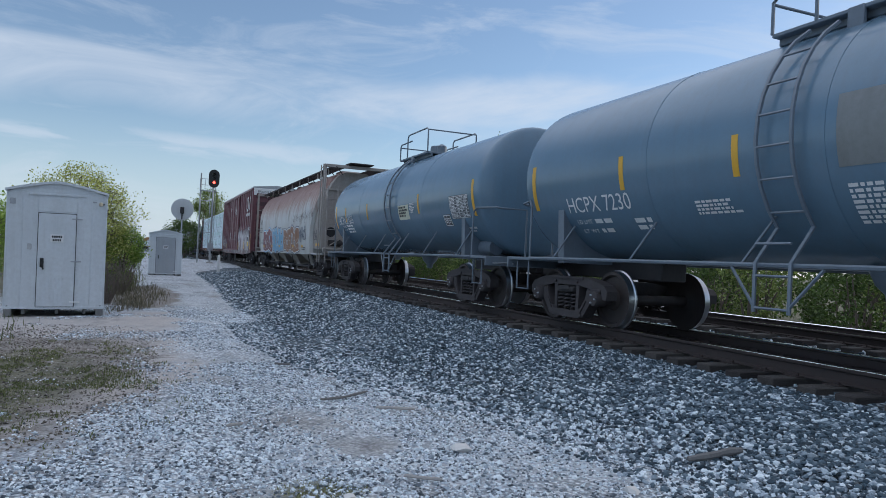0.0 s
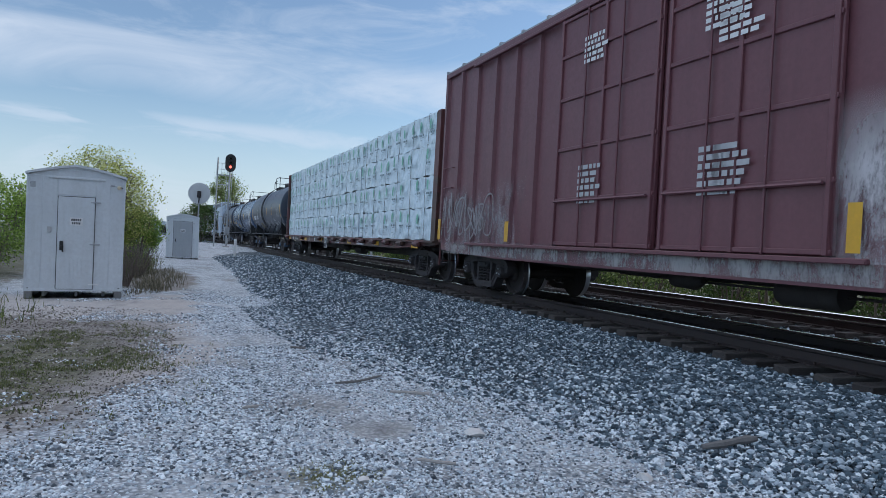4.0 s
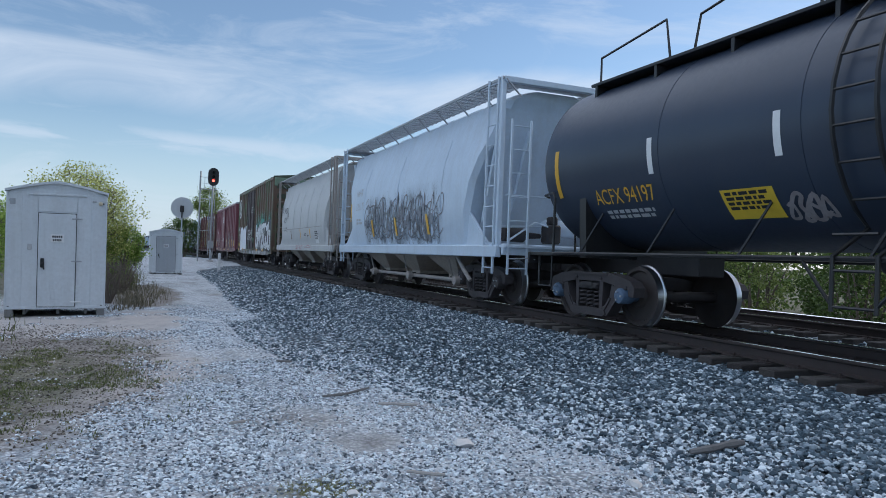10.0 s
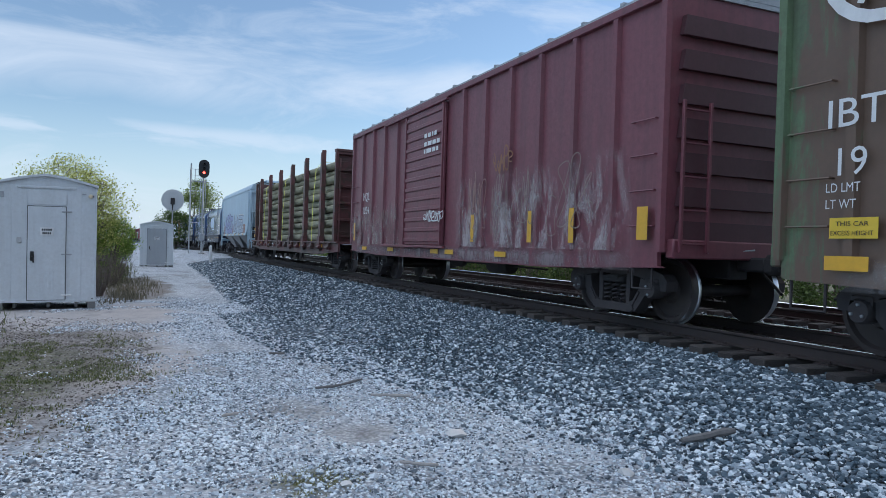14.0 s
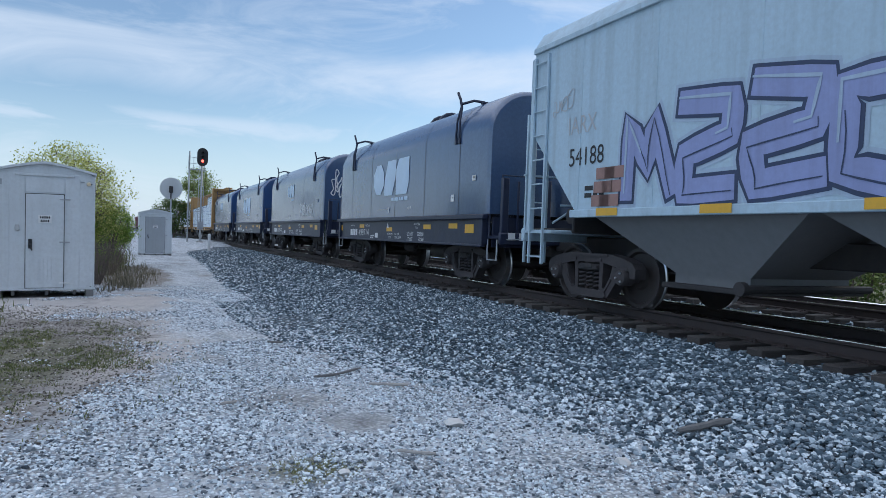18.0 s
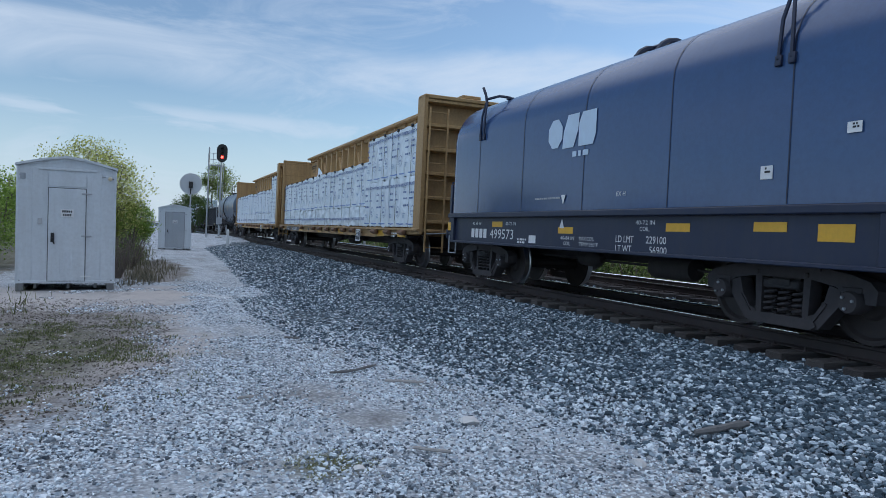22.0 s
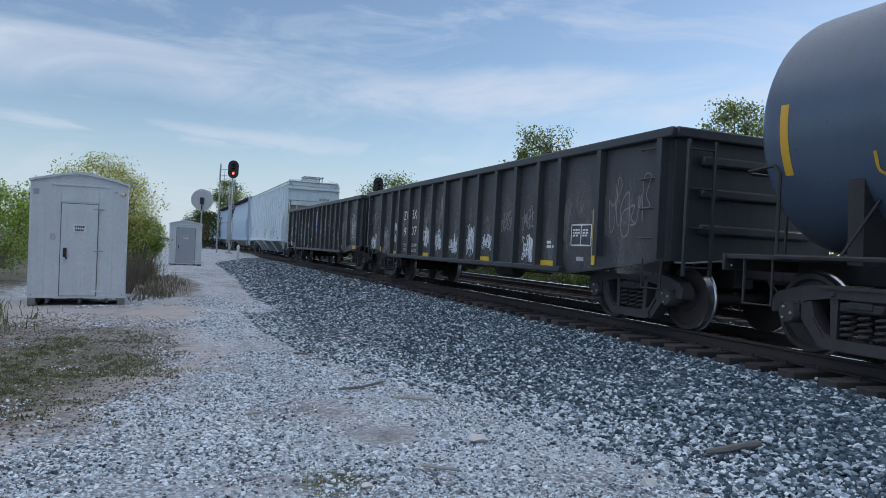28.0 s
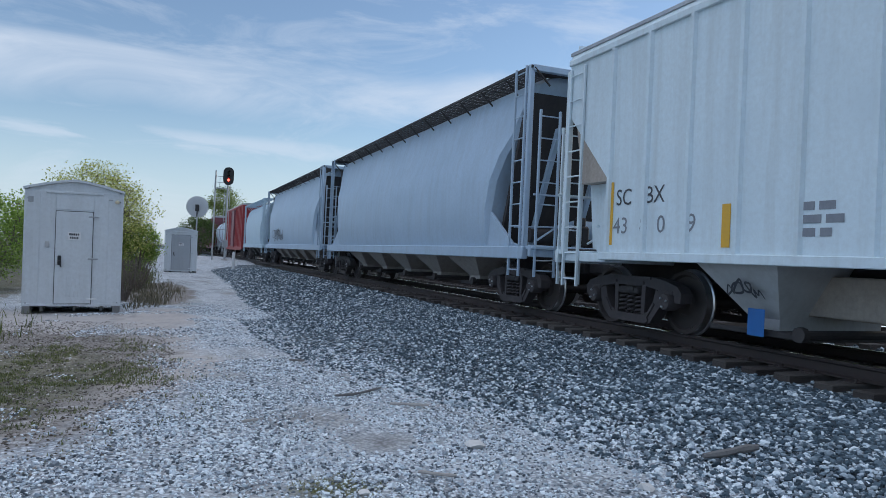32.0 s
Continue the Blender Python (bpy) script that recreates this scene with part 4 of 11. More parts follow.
def place_plants():
    plant("bush", (-28.8, -10.25, -0.6), 4.5, 4.1, 11, SPRING, 24000, 0.075, "broad spring-green bush behind the metal shed", "bush", 18, 0.05, 0.3, 210)
    plant("bush", (-29.6, -8.85, -0.6), 2.5, 1.9, 12, LIME, 9000, 0.075, "yellow-green bush beside the gravel path", "bush", 9, 0.03, 0.3, 90)
    plant("bush", (-38.5, -9.3, -0.6), 1.8, 2.4, 22, DULL, 4500, 0.08, "low green bush beside the gravel path", "bush", 9, 0.03, 0.4, 60)
    plant("bush", (-23.6, -12.7, -0.6), 3.0, 3.4, 13, LIME, 14000, 0.075, "dense green bush at the edge of the lot", "bush", 10, 0.03, 0.35, 110)
    plant("bush", (-19.5, -12.3, -0.6), 1.7, 2.1, 14, SCRUB, 5000, 0.045, "leafless grey-brown scrub beside the shed", "bush", 18, 0.03, 0.5, 110)
    plant("bush", (-20.6, -8.75, -0.6), 1.15, 1.1, 24, SCRUB, 1500, 0.035, "leafless grey-brown scrub beside the shed", "bush", 18, 0.03, 0.5, 80)
    plant("bush", (-24.2, -8.6, -0.6), 1.2, 1.5, 25, SCRUB, 1500, 0.04, "leafless grey-brown scrub beside the path", "bush", 18, 0.03, 0.5, 80)
    plant("bush", (-36.0, -12.5, -0.6), 3.6, 4.4, 15, LIME, 7000, 0.11, "dense green bush at the edge of the lot", "bush", 10, 0.03, 0.35, 70)
    plant("bush", (-27.0, -15.8, -0.6), 3.6, 5.0, 16, LIME, 8000, 0.11, "dense green bush at the edge of the lot", "bush", 10, 0.03, 0.35, 80)
    plant("tree", (-99.0, -0.6, -0.6), 10.4, 5.5, 17, DULL, 6000, 0.2, "thin-leaved tree beyond the bend", "tree", 4, 0.35, 0.5, 60)
    plant("bush", (-92.0, -4.2, -0.6), 5.4, 5.0, 18, GREEN, 4500, 0.22, "green thicket beside the far track", "bush", 8, 0.03, 0.5, 60)
    plant("tree", (-72.0, 14.0, -1.0), 11.0, 7.0, 19, DULL, 6000, 0.2, "thin-leaved tree behind the railway", "tree", 4, 0.35, 0.5, 60)
    plant("tree", (-42.4, 15.4, -1.0), 11.1, 5.2, 20, DULL, 5200, 0.17, "sparse young tree behind the railway", "tree", 4, 0.5, 0.3, 60)
    plant("tree", (-31.5, 21.8, -1.0), 11.7, 5.0, 21, DULL, 6000, 0.17, "leafy young tree behind the railway", "tree", 5, 0.5, 0.3, 60)
    rng = np.random.default_rng(31)
    x = -64.0
    k = 0
    while x < 16:
        plant("bush", (x, rng.uniform(10.2, 13.0), -1.15), rng.uniform(2.5, 3.2), rng.uniform(2.8, 4.2), 40 + k, GREEN if k % 3 else DULL, 3400, 0.12, "low green shrub on the far bank of the railway", "bush", 8, 0.02, 0.4, 45)
        x += rng.uniform(1.5, 2.4)
        k += 1
    # far thicket
    r = np.random.default_rng(77)
    n = 42000
    px, py = r.uniform(-120, 60, n), r.uniform(17, 22, n)
    top = np.array([3.7 + 0.7 * noise.noise((u * 0.35, w * 0.35, 2.0)) for u, w in zip(px, py)])
    pl = np.stack([px, py, -1.15 + top * r.uniform(0, 1, n) ** 0.7], axis=1)
    bulk("thicket", leaves(pl, 0.3, r), 4, [(0, 1, 2), (0, 2, 3)], GREEN, None, "low dark green thicket beyond the railway", "stuff", "thicket")
    # thin turf and dry weeds
    def blades(n, cx, cy, rx, ry, h, seed, mat, name, label, squeeze=1.0):
        r = np.random.default_rng(seed)
        a, q = r.uniform(0, 2 * math.pi, n), np.sqrt(r.uniform(0, 1, n))
        q = q * (1.0 + 0.25 * r.normal(size=n))
        px, py = cx + np.cos(a) * q * rx, cy + np.sin(a) * q * ry
        keep = np.array([0.8 * noise.noise((u * 1.1, w * 1.3, seed)) + 0.7 * noise.noise((u * 4.3, w * 5.1, seed)) > 0.3 * v - 0.1 * squeeze for u, w, v in zip(px, py, q)])
        px, py = px[keep], py[keep]
        z = np.array([ground_z(u, w) for u, w in zip(px, py)])
        m = len(px)
        hh = h * r.uniform(0.4, 1.3, m)
        lean = r.normal(size=(m, 2)) * 0.35
        base = np.stack([px, py, z - 0.01], axis=1)
        ang = r.uniform(0, math.pi, m)
        wv = np.stack([np.cos(ang), np.sin(ang), np.zeros(m)], axis=1) * (0.004 + 0.02 * hh[:, None])
        mid = base + np.stack([lean[:, 0] * hh * 0.4, lean[:, 1] * hh * 0.4, hh * 0.6], axis=1)
        tip = base + np.stack([lean[:, 0] * hh, lean[:, 1] * hh, hh], axis=1)
        v = np.stack([base - wv, base + wv, mid + wv * 0.7, mid - wv * 0.7, tip], axis=1)
        bulk(name, v, 5, [(0, 1, 2), (0, 2, 3), (3, 2, 4)], mat, None, label, "stuff", "grass")
    turf = leaf_mat("thin_turf", (0.075, 0.095, 0.03), (0.23, 0.25, 0.1))
    dry = leaf_mat("dry_weed", (0.09, 0.085, 0.055), (0.25, 0.22, 0.16))
    blades(52000, -9.2, -9.7, 3.4, 2.2, 0.04, 3, turf, "grass_patch", "thin short grass on worn earth")
    blades(9000, -12.5, -11.6, 4.5, 1.5, 0.2, 5, turf, "grass_patch", "rough green grass beside the shed")
    blades(2600, -12.9, -10.7, 1.0, 0.45, 0.3, 12, DULL, "grass_patch", "tuft of tall fresh grass at the edge of the lot", 4)
    blades(9000, -7.4, -9.7, 1.8, 1.3, 0.03, 8, turf, "grass_patch", "thin short grass on worn earth")
    blades(1800, -4.58, -6.68, 0.26, 0.3, 0.022, 9, leaf_mat("moss_tuft", (0.16, 0.18, 0.06), (0.36, 0.36, 0.16)), "grass_patch", "small mossy tuft in the path", 3)
    blades(3000, -24.5, -8.1, 5.0, 0.9, 0.2, 6, dry, "weed_patch", "dry brown weeds between the two metal sheds")
    blades(1600, -20.5, -8.2, 2.6, 0.6, 0.18, 7, dry, "weed_patch", "dry brown weeds between the two metal sheds")
    blades(5000, -31.0, -9.5, 6.0, 1.4, 0.5, 10, turf, "weed_patch", "tall weeds at the edge of the path")


place_plants()


# ---- metal sheds and signals ----
SHED = paint("shed_aluminium", (0.66, 0.7, 0.74), 0.42, 0.12, dirt=(0.24, 0.23, 0.21), dirty=0.3, streak=0.25, bump=0.06)
SHEDDARK = plain("shed_rubber_joint", (0.09, 0.095, 0.1), 0.8)
SKID = paint("shed_skid", (0.2, 0.2, 0.2), 0.4)


def shed(name, m, w, dp, h, label, doorw, doorh, doorx, door_mat, small=False):
    """Low-arched equipment house; front face at -y, seen from the front; origin at the base centre."""
    root = thing(name, label, "equipment shed", m=m)
    g = Geo()
    z0 = 0.16
    g.box(0, 0, z0 + (h - z0) / 2, w, dp, h - z0, 0.02)
    part("housing", g, SHED, root)
    r, ov = 0.11 * w, 0.03
    under = [(q * (w / 2 + ov), h - 0.015 + r * (1 - abs(q) ** 1.35)) for q in (-1, -0.85, -0.6, -0.3, 0, 0.3, 0.6, 0.85, 1)]
    part("roof", Geo().prism(under + [(x, z + 0.05) for x, z in under[::-1]], -dp / 2 - 0.06, dp / 2 + 0.06, "y"), SHED, root)
    part("gable", Geo().prism([(-w / 2 + 0.01, h - 0.03), (w / 2 - 0.01, h - 0.03)] + [(x * 0.985, z) for x, z in under[1:-1][::-1]], -dp / 2 + 0.004, dp / 2 - 0.004, "y"), SHED, root)
    yf = -dp / 2
    for sx in (-1, 1):
        part("corner_seam", Geo().box(sx * (w / 2 - 0.155 * w), yf - 0.002, z0 + (h - z0) / 2 - 0.03, 0.016, 0.012, h - z0 - 0.12, 0.003), SHED, root)
        part("corner_post", Geo().box(sx * (w / 2 - 0.012), yf - 0.003, z0 + (h - z0) / 2, 0.034, 0.018, h - z0 - 0.02, 0.006), SHED, root)
        part("skid", Geo().box(sx * w / 2 * 0.91, 0, 0.08, 0.15, dp + 0.08, 0.16, 0.01), SKID, root)
        for k in (0.12, 0.88):
            part("bolt", Geo().lathe([(0.0, yf - 0.012), (0.018, yf - 0.01), (0.018, yf + 0.01)], 8, "y", (sx * (w / 2 - 0.07), 0, z0 + 0.06 if k < 0.5 else h - 0.2)), SHEDDARK, root)
    for x in (-0.31, 0.02, 0.3):
        part("floor_joist", Geo().box(x * w, 0, 0.1, 0.06, dp - 0.2, 0.115, 0.008), SKID, root)
    part("base_rail", Geo().box(0, yf - 0.004, z0 + 0.03, w, 0.02, 0.06, 0.006), SHED, root)
    part("drip_edge", Geo().box(0, yf - 0.01, h - 0.05, w * 0.58, 0.035, 0.045, 0.008), SHED, root)
    dz = z0 + 0.05
    part("door_frame", Geo().box(doorx, yf - 0.006, dz + doorh / 2, doorw + 0.03, 0.016, doorh + 0.03, 0.004), SHEDDARK, root)
    part("door_header", Geo().box(doorx, yf - 0.002, (dz + doorh + h) / 2 - 0.03, doorw + 0.02, 0.012, h - dz - doorh - 0.14, 0.004), SHED, root)
    for sx in (-1, 1):
        part("header_seam", Geo().box(doorx + sx * (doorw / 2 + 0.02), yf - 0.003, (dz + doorh + h) / 2 - 0.03, 0.012, 0.014, h - dz - doorh - 0.12, 0.003), SHED, root)
    door = part("door", Geo().box(doorx, yf - 0.014, dz + doorh / 2, doorw, 0.03, doorh, 0.008), door_mat, root)
    for k in range(4):
        part("louvre", Geo().box(doorx - 0.11 + 0.075 * k, yf - 0.03, dz + 0.38, 0.034, 0.012, 0.46, 0.005), door_mat, door)
    g = Geo()
    hx, hs = doorx - doorw * 0.38, 0.7 if small else 1.0
    g.box(hx, yf - 0.045, dz + doorh * 0.47, 0.07 * hs, 0.035, 0.2 * hs, 0.012)
    g.tube([(hx, yf - 0.06, dz + doorh * 0.47), (hx, yf - 0.1, dz + doorh * 0.46), (hx + 0.035, yf - 0.1, dz + doorh * 0.4)], 0.018, 6)
    part("handle", g, BLACK, door, "dark lever handle")
    for k in (0.05, 0.49, 0.95):
        part("hinge", Geo().box(doorx + doorw * 0.53, yf - 0.034, dz + doorh * k, 0.2, 0.016, 0.03, 0.006), WHITE if k < 0.1 else GALV, door)
    sign = part("sign", Geo().box(doorx + 0.0, yf - 0.036, dz + doorh * 0.735, 0.25, 0.008, 0.17, 0.002), WHITE, door, "small white notice plate")
    for k, ww in ((0.036, 0.2), (-0.038, 0.17)):
        for q in range(5):
            part("lettering", Geo().box(doorx - ww / 2 + ww * (q + 0.5) / 5, yf - 0.0425, dz + doorh * 0.735 + k, ww / 5 - 0.012, 0.004, 0.044, 0.001), INK, sign)
    if not small:
        part("vent", Geo().box(doorx - doorw * 0.72, yf - 0.02, dz + doorh * 0.64, 0.08, 0.03, 0.12, 0.006), GREYLET, root, "small grey vent cover")
        part("plate", Geo().box(-w * 0.44, yf - 0.012, h - 0.22, 0.1, 0.012, 0.12, 0.003), GALV, root)
        part("lamp", Geo().lathe([(0.0, yf - 0.07), (0.035, yf - 0.06), (0.045, yf - 0.03), (0.045, yf + 0.01)], 14, "y", (w * 0.435, 0, h - 0.2)), CREAMLAMP, root, "small round amber-tinted lamp")
        part("lamp_bracket", Geo().box(w * 0.37, yf - 0.015, h - 0.16, 0.08, 0.03, 0.025, 0.004), GALV, root)
    return root


def facing(x, y, z, dx, dy, lean=0.0):
    """Pose whose -y axis points along (dx, dy)."""
    return pose(x, y, z, 0, lean, math.degrees(math.atan2(dx, -dy)))


CREAMLAMP = plain("lamp_cover", (0.7, 0.6, 0.42), 0.3)
SHEDGREY = paint("shed_door_grey", (0.4, 0.43, 0.47), 0.45, 0.1, dirt=(0.24, 0.23, 0.21), dirty=0.3, streak=0.25, bump=0.06)
shed("equipment_shed", facing(-17.0 - 0.95, -9.6 - 0.06, -0.63, 0.997, 0.07, -0.9), 1.88, 1.9, 2.63, "grey metal equipment shed with a locked door on skids", 0.7, 1.97, 0.0, SHED)
shed("equipment_shed", facing(-42.0 - 0.8, -6.98, -0.68, 0.999, 0.02, -0.9), 1.69, 1.6, 2.38, "smaller grey metal equipment shed beside the path", 0.98, 1.95, 0.0, SHEDGREY, True)

LAMPGLASS = plain("red_signal_lens", (0.9, 0.05, 0.03), 0.2, 0, 0.05, 5, 6.0)
LAMPOFF = plain("dark_signal_lens", (0.02, 0.02, 0.02), 0.1)
DISH = plain("dish_grey", (0.5, 0.52, 0.54), 0.5, 0, 0.08, 4)
POLE = paint("signal_pole", (0.4, 0.42, 0.44), 0.4, 0.4, dirty=0.25)


def signal_mast(x, y, z0, ztop, lit, label):
    root = thing("railway_signal", label, "railway signal", m=pose(x, y, z0, 0, 0.8, 0))
    H = ztop - z0
    part("mast", Geo().tube([(0, 0, 0), (0, 0, H - 0.3)], 0.075, 12), POLE, root)
    part("foundation", Geo().box(0, 0, 0.0, 0.5, 0.5, 0.35, 0.03), plain("concrete", (0.42, 0.41, 0.4), 0.9), root)
    g = Geo()
    g.tube([(0, 0.0, 0.1), (0.25, 0.1, 0.55), (0.05, 0, 1.0)], 0.05, 6)
    part("cable_conduit", g, POLE, root)
    part("junction_box", Geo().box(0.12, 0, 1.45, 0.3, 0.4, 0.55, 0.02), GALV, root)
    hd = Geo()
    pr = [(0.42 * math.sin(t) * (1.0 if True else 1), 0.42 * math.cos(t)) for t in np.linspace(-math.pi / 2, math.pi / 2, 10)]
    outline = [(px, 0.32 + pz) for px, pz in pr] + [(-px, -0.32 - pz) for px, pz in pr]
    hd.prism(outline, 0.1, 0.16, "x")
    head = part("signal_head", hd, BLACK, root)
    head.location = (0.12, 0, H - 0.55)
    part("head_case", Geo().box(0.0, 0, 0, 0.22, 0.4, 0.95, 0.05), BLACK, head)
    for k, on in ((0.32, False), (0.0, False), (-0.32, lit)):
        g = Geo()
        g.lathe([(0.0, 0.168), (0.1, 0.168), (0.1, 0.185), (0.0, 0.2)], 16, "x", (0, 0, k))
        part("lens", g, LAMPGLASS if on else LAMPOFF, head, "glowing red lens" if on else "dark lens")
        g = Geo()
        for i in range(9):
            a0 = math.pi * i / 8
            g.add([(0.17, 0.14 * math.cos(a0), k + 0.14 * math.sin(a0)), (0.45, 0.12 * math.cos(a0), k + 0.03 + 0.12 * math.sin(a0)), (0.45, 0.13 * math.cos(a0), k + 0.03 + 0.13 * math.sin(a0)), (0.17, 0.155 * math.cos(a0), k + 0.155 * math.sin(a0))], [])
        fs = []
        for i in range(8):
            a, b = i * 4, (i + 1) * 4
            fs += [(a, a + 1, b + 1, b), (a + 2, a + 3, b + 3, b + 2), (a + 1, a + 2, b + 2, b + 1), (a + 3, a, b, b + 3)]
        g.f, g.m = fs, [0] * len(fs)
        part("hood", g, BLACK, head)
    # ladder, cage and platform behind
    g = Geo()
    for sy in (-0.2, 0.2):
        g.tube([(-0.25, sy, 0.6), (-0.25, sy, H - 0.3)], 0.022, 5)
    zr = 0.8
    while zr < H - 0.4:
        g.tube([(-0.25, -0.2, zr), (-0.25, 0.2, zr)], 0.014, 5)
        zr += 0.32
    part("ladder", g, GALV, root)
    g = Geo()
    g.box(-0.35, -0.35, H - 1.55, 0.7, 1.3, 0.04, 0.008)
    for yy in (-1.0, -0.6, 0.25):
        g.tube([(-0.65, yy, H - 1.55), (-0.65, yy, H - 0.55)], 0.02, 5)
    for zz in (-1.05, -0.55):
        g.tube([(0, -1.0, H + zz), (-0.65, -1.0, H + zz), (-0.65, 0.25, H + zz)], 0.02, 5)
    part("platform", g, GALV, root)
    return root


signal_mast(-60.9, -3.25, -0.25, 7.3, True, "black railway signal showing red on a grey mast")
signal_mast(-58.3, 8.4, -0.9, 6.7, False, "dark railway signal behind the second track")

g = Geo()
g.tube([(0, 0, 0), (0, 0, 7.45)], 0.06, 10)
g.tube([(0, 0, 2.6), (0.35, 0.9, 2.6)], 0.025, 6)
g.tube([(0, 0, 5.2), (0.35, 0.9, 5.2)], 0.025, 6)
pole_root = thing("steel_pole", "thin grey steel pole braced to the signal mast", "pole", m=pose(-61.3, -4.2, -0.25, 0, 0.9, 0))
part("shaft", g, POLE, pole_root)

dish_root = thing("round_sign", "pale round disc on a post behind the smaller shed", "round sign", m=facing(-47.9, -6.02, -0.6, 0.98, -0.1))
part("post", Geo().tube([(0, 0.1, 0), (0, 0.1, 4.2)], 0.045, 8), POLE, dish_root)
g = Geo()
g.lathe([(0.0, 0.02), (0.45, 0.03), (0.66, 0.0), (0.68, -0.02), (0.66, -0.03), (0.45, -0.005), (0.0, -0.02)], 40, "y", (0, 0, 4.02))
part("disc", g, DISH, dish_root)
g = Geo()
g.box(0, -0.08, 3.95, 0.24, 0.12, 0.42, 0.02)
g.box(0, -0.05, 3.62, 0.07, 0.06, 0.5, 0.01)
part("bracket", g, STEEL, dish_root)

mp_root = thing("marker_post", "short white marker post at the ballast edge", "marker post", m=pose(-46.6, -3.75, -0.55))
part("post", Geo().box(0, 0, 0.55, 0.16, 0.16, 1.15, 0.02), WHITE, mp_root)
part("cap", Geo().lathe([(0.085, 1.12), (0.07, 1.17), (0.0, 1.2)], 10, "z"), WHITE, mp_root)


# ---- freight cars: shared pieces ----
# a car's own space: x along the train (front is +x), -y the side towards the path, z = 0 on the rails
FRAMEDUST = paint("dusty_cast_steel", (0.042, 0.037, 0.04), 0.75, dirt=(0.1, 0.085, 0.085), dirty=0.6, bump=0.3)
BLUECAP = paint("blue_bearing_cap", (0.1, 0.17, 0.28), 0.5, dirt=(0.06, 0.055, 0.05), dirty=0.6)


def wheelset_mesh(cap):
    g = Geo()
    for s in (-1, 1):
        prof = [(0.09, 0.66), (0.14, 0.67), (0.17, 0.69), (0.36, 0.705), (0.4, 0.685), (0.485, 0.68), (0.485, 0.7), (0.462, 0.712), (0.457, 0.79), (0.452, 0.815), (0.4, 0.82), (0.37, 0.775), (0.19, 0.79), (0.16, 0.84), (0.1, 0.85)]
        mats = [0, 0, 0, 0, 0, 1, 1, 1, 1, 0, 0, 0, 0, 0]
        if s < 0:
            prof, mats = [(r, -a) for r, a in prof][::-1], mats[::-1]
        g.lathe(prof, 30, "y", (0, 0, 0.457), mats)
        e = 1.0
        pr = [(0.08, 0.85), (0.08, e - 0.02), (0.122, e - 0.02), (0.122, e + 0.16), (0.108, e + 0.185), (0.0, e + 0.19)]
        g.lathe(pr if s > 0 else [(r, -a) for r, a in pr][::-1], 16, "y", (0, 0, 0.457), [3] * (len(pr) - 1))
        for k in range(3):
            t = 2 * math.pi * k / 3
            g.box(0.07 * math.cos(t), s * (e + 0.2), 0.457 + 0.07 * math.sin(t), 0.03, 0.03, 0.03, 0.006, 2)
    g.lathe([(0.085, -0.66), (0.08, 0), (0.085, 0.66)], 16, "y", (0, 0, 0.457))
    # the axle turns about its own middle
    g.v = [(x, y, z - 0.457) for x, y, z in g.v]
    return g.mesh("wheelset", [WHEELFACE, TREAD, GALV, cap])




def side_frame_mesh():
    g = Geo()
    half = [(0.4, 0.655), (0.7, 0.605), (0.76, 0.56), (1.02, 0.56), (1.045, 0.45), (1.16, 0.45), (1.175, 0.59), (1.09, 0.68), (0.86, 0.745), (0.55, 0.79)]
    g.prism(half + [(-x, z) for x, z in half[::-1]], -0.1, 0.1)
    g.prism([(-0.52, 0.793), (-0.52, 0.755), (0.52, 0.755), (0.52, 0.793)], -0.125, 0.125)
    for s in (-1, 1):
        g.prism([(s * 0.62, 0.612), (s * 0.755, 0.575), (s * 0.75, 0.4), (s * 0.67, 0.31), (s * 0.51, 0.12), (s * 0.37, 0.115), (s * 0.36, 0.25), (s * 0.45, 0.28), (s * 0.57, 0.44)], -0.096, 0.096)
        g.prism([(s * 0.58, 0.42), (s * 0.61, 0.4), (s * 0.45, 0.19), (s * 0.41, 0.2)], -0.115, 0.115)
        g.prism([(s * 0.29, 0.2), (s * 0.365, 0.2), (s * 0.385, 0.67), (s * 0.29, 0.67)], -0.09, 0.09)
        g.prism([(s * 0.77, 0.44), (s * 0.8, 0.44), (s * 0.8, 0.58), (s * 0.77, 0.58)], -0.11, 0.11)
        g.box(s * 0.889, 0, 0.585, 0.24, 0.23, 0.06, 0.01)
        g.box(s * 0.34, -0.1, 0.7, 0.05, 0.05, 0.05, 0.01)
    g.prism([(-0.49, 0.15), (-0.42, 0.105), (0.42, 0.105), (0.49, 0.15), (0.44, 0.225), (-0.44, 0.225)], -0.118, 0.118)
    return g.mesh("side_frame", FRAMEDUST, 30)


def spring_mesh():
    g = Geo()
    pts = [(0.066 * math.cos(t), 0.066 * math.sin(t), 0.235 + 0.29 * t / (2 * math.pi * 4.5)) for t in np.linspace(0, 2 * math.pi * 4.5, 40)]
    g.tube(pts, 0.019, 5)
    return g.mesh("spring", FRAMEDUST)


def seat_mesh():
    return Geo().box(0, 0, 0.575, 0.5, 0.3, 0.1, 0.02).box(0, -0.155, 0.6, 0.3, 0.02, 0.07, 0.006).mesh("spring_seat", STEEL)


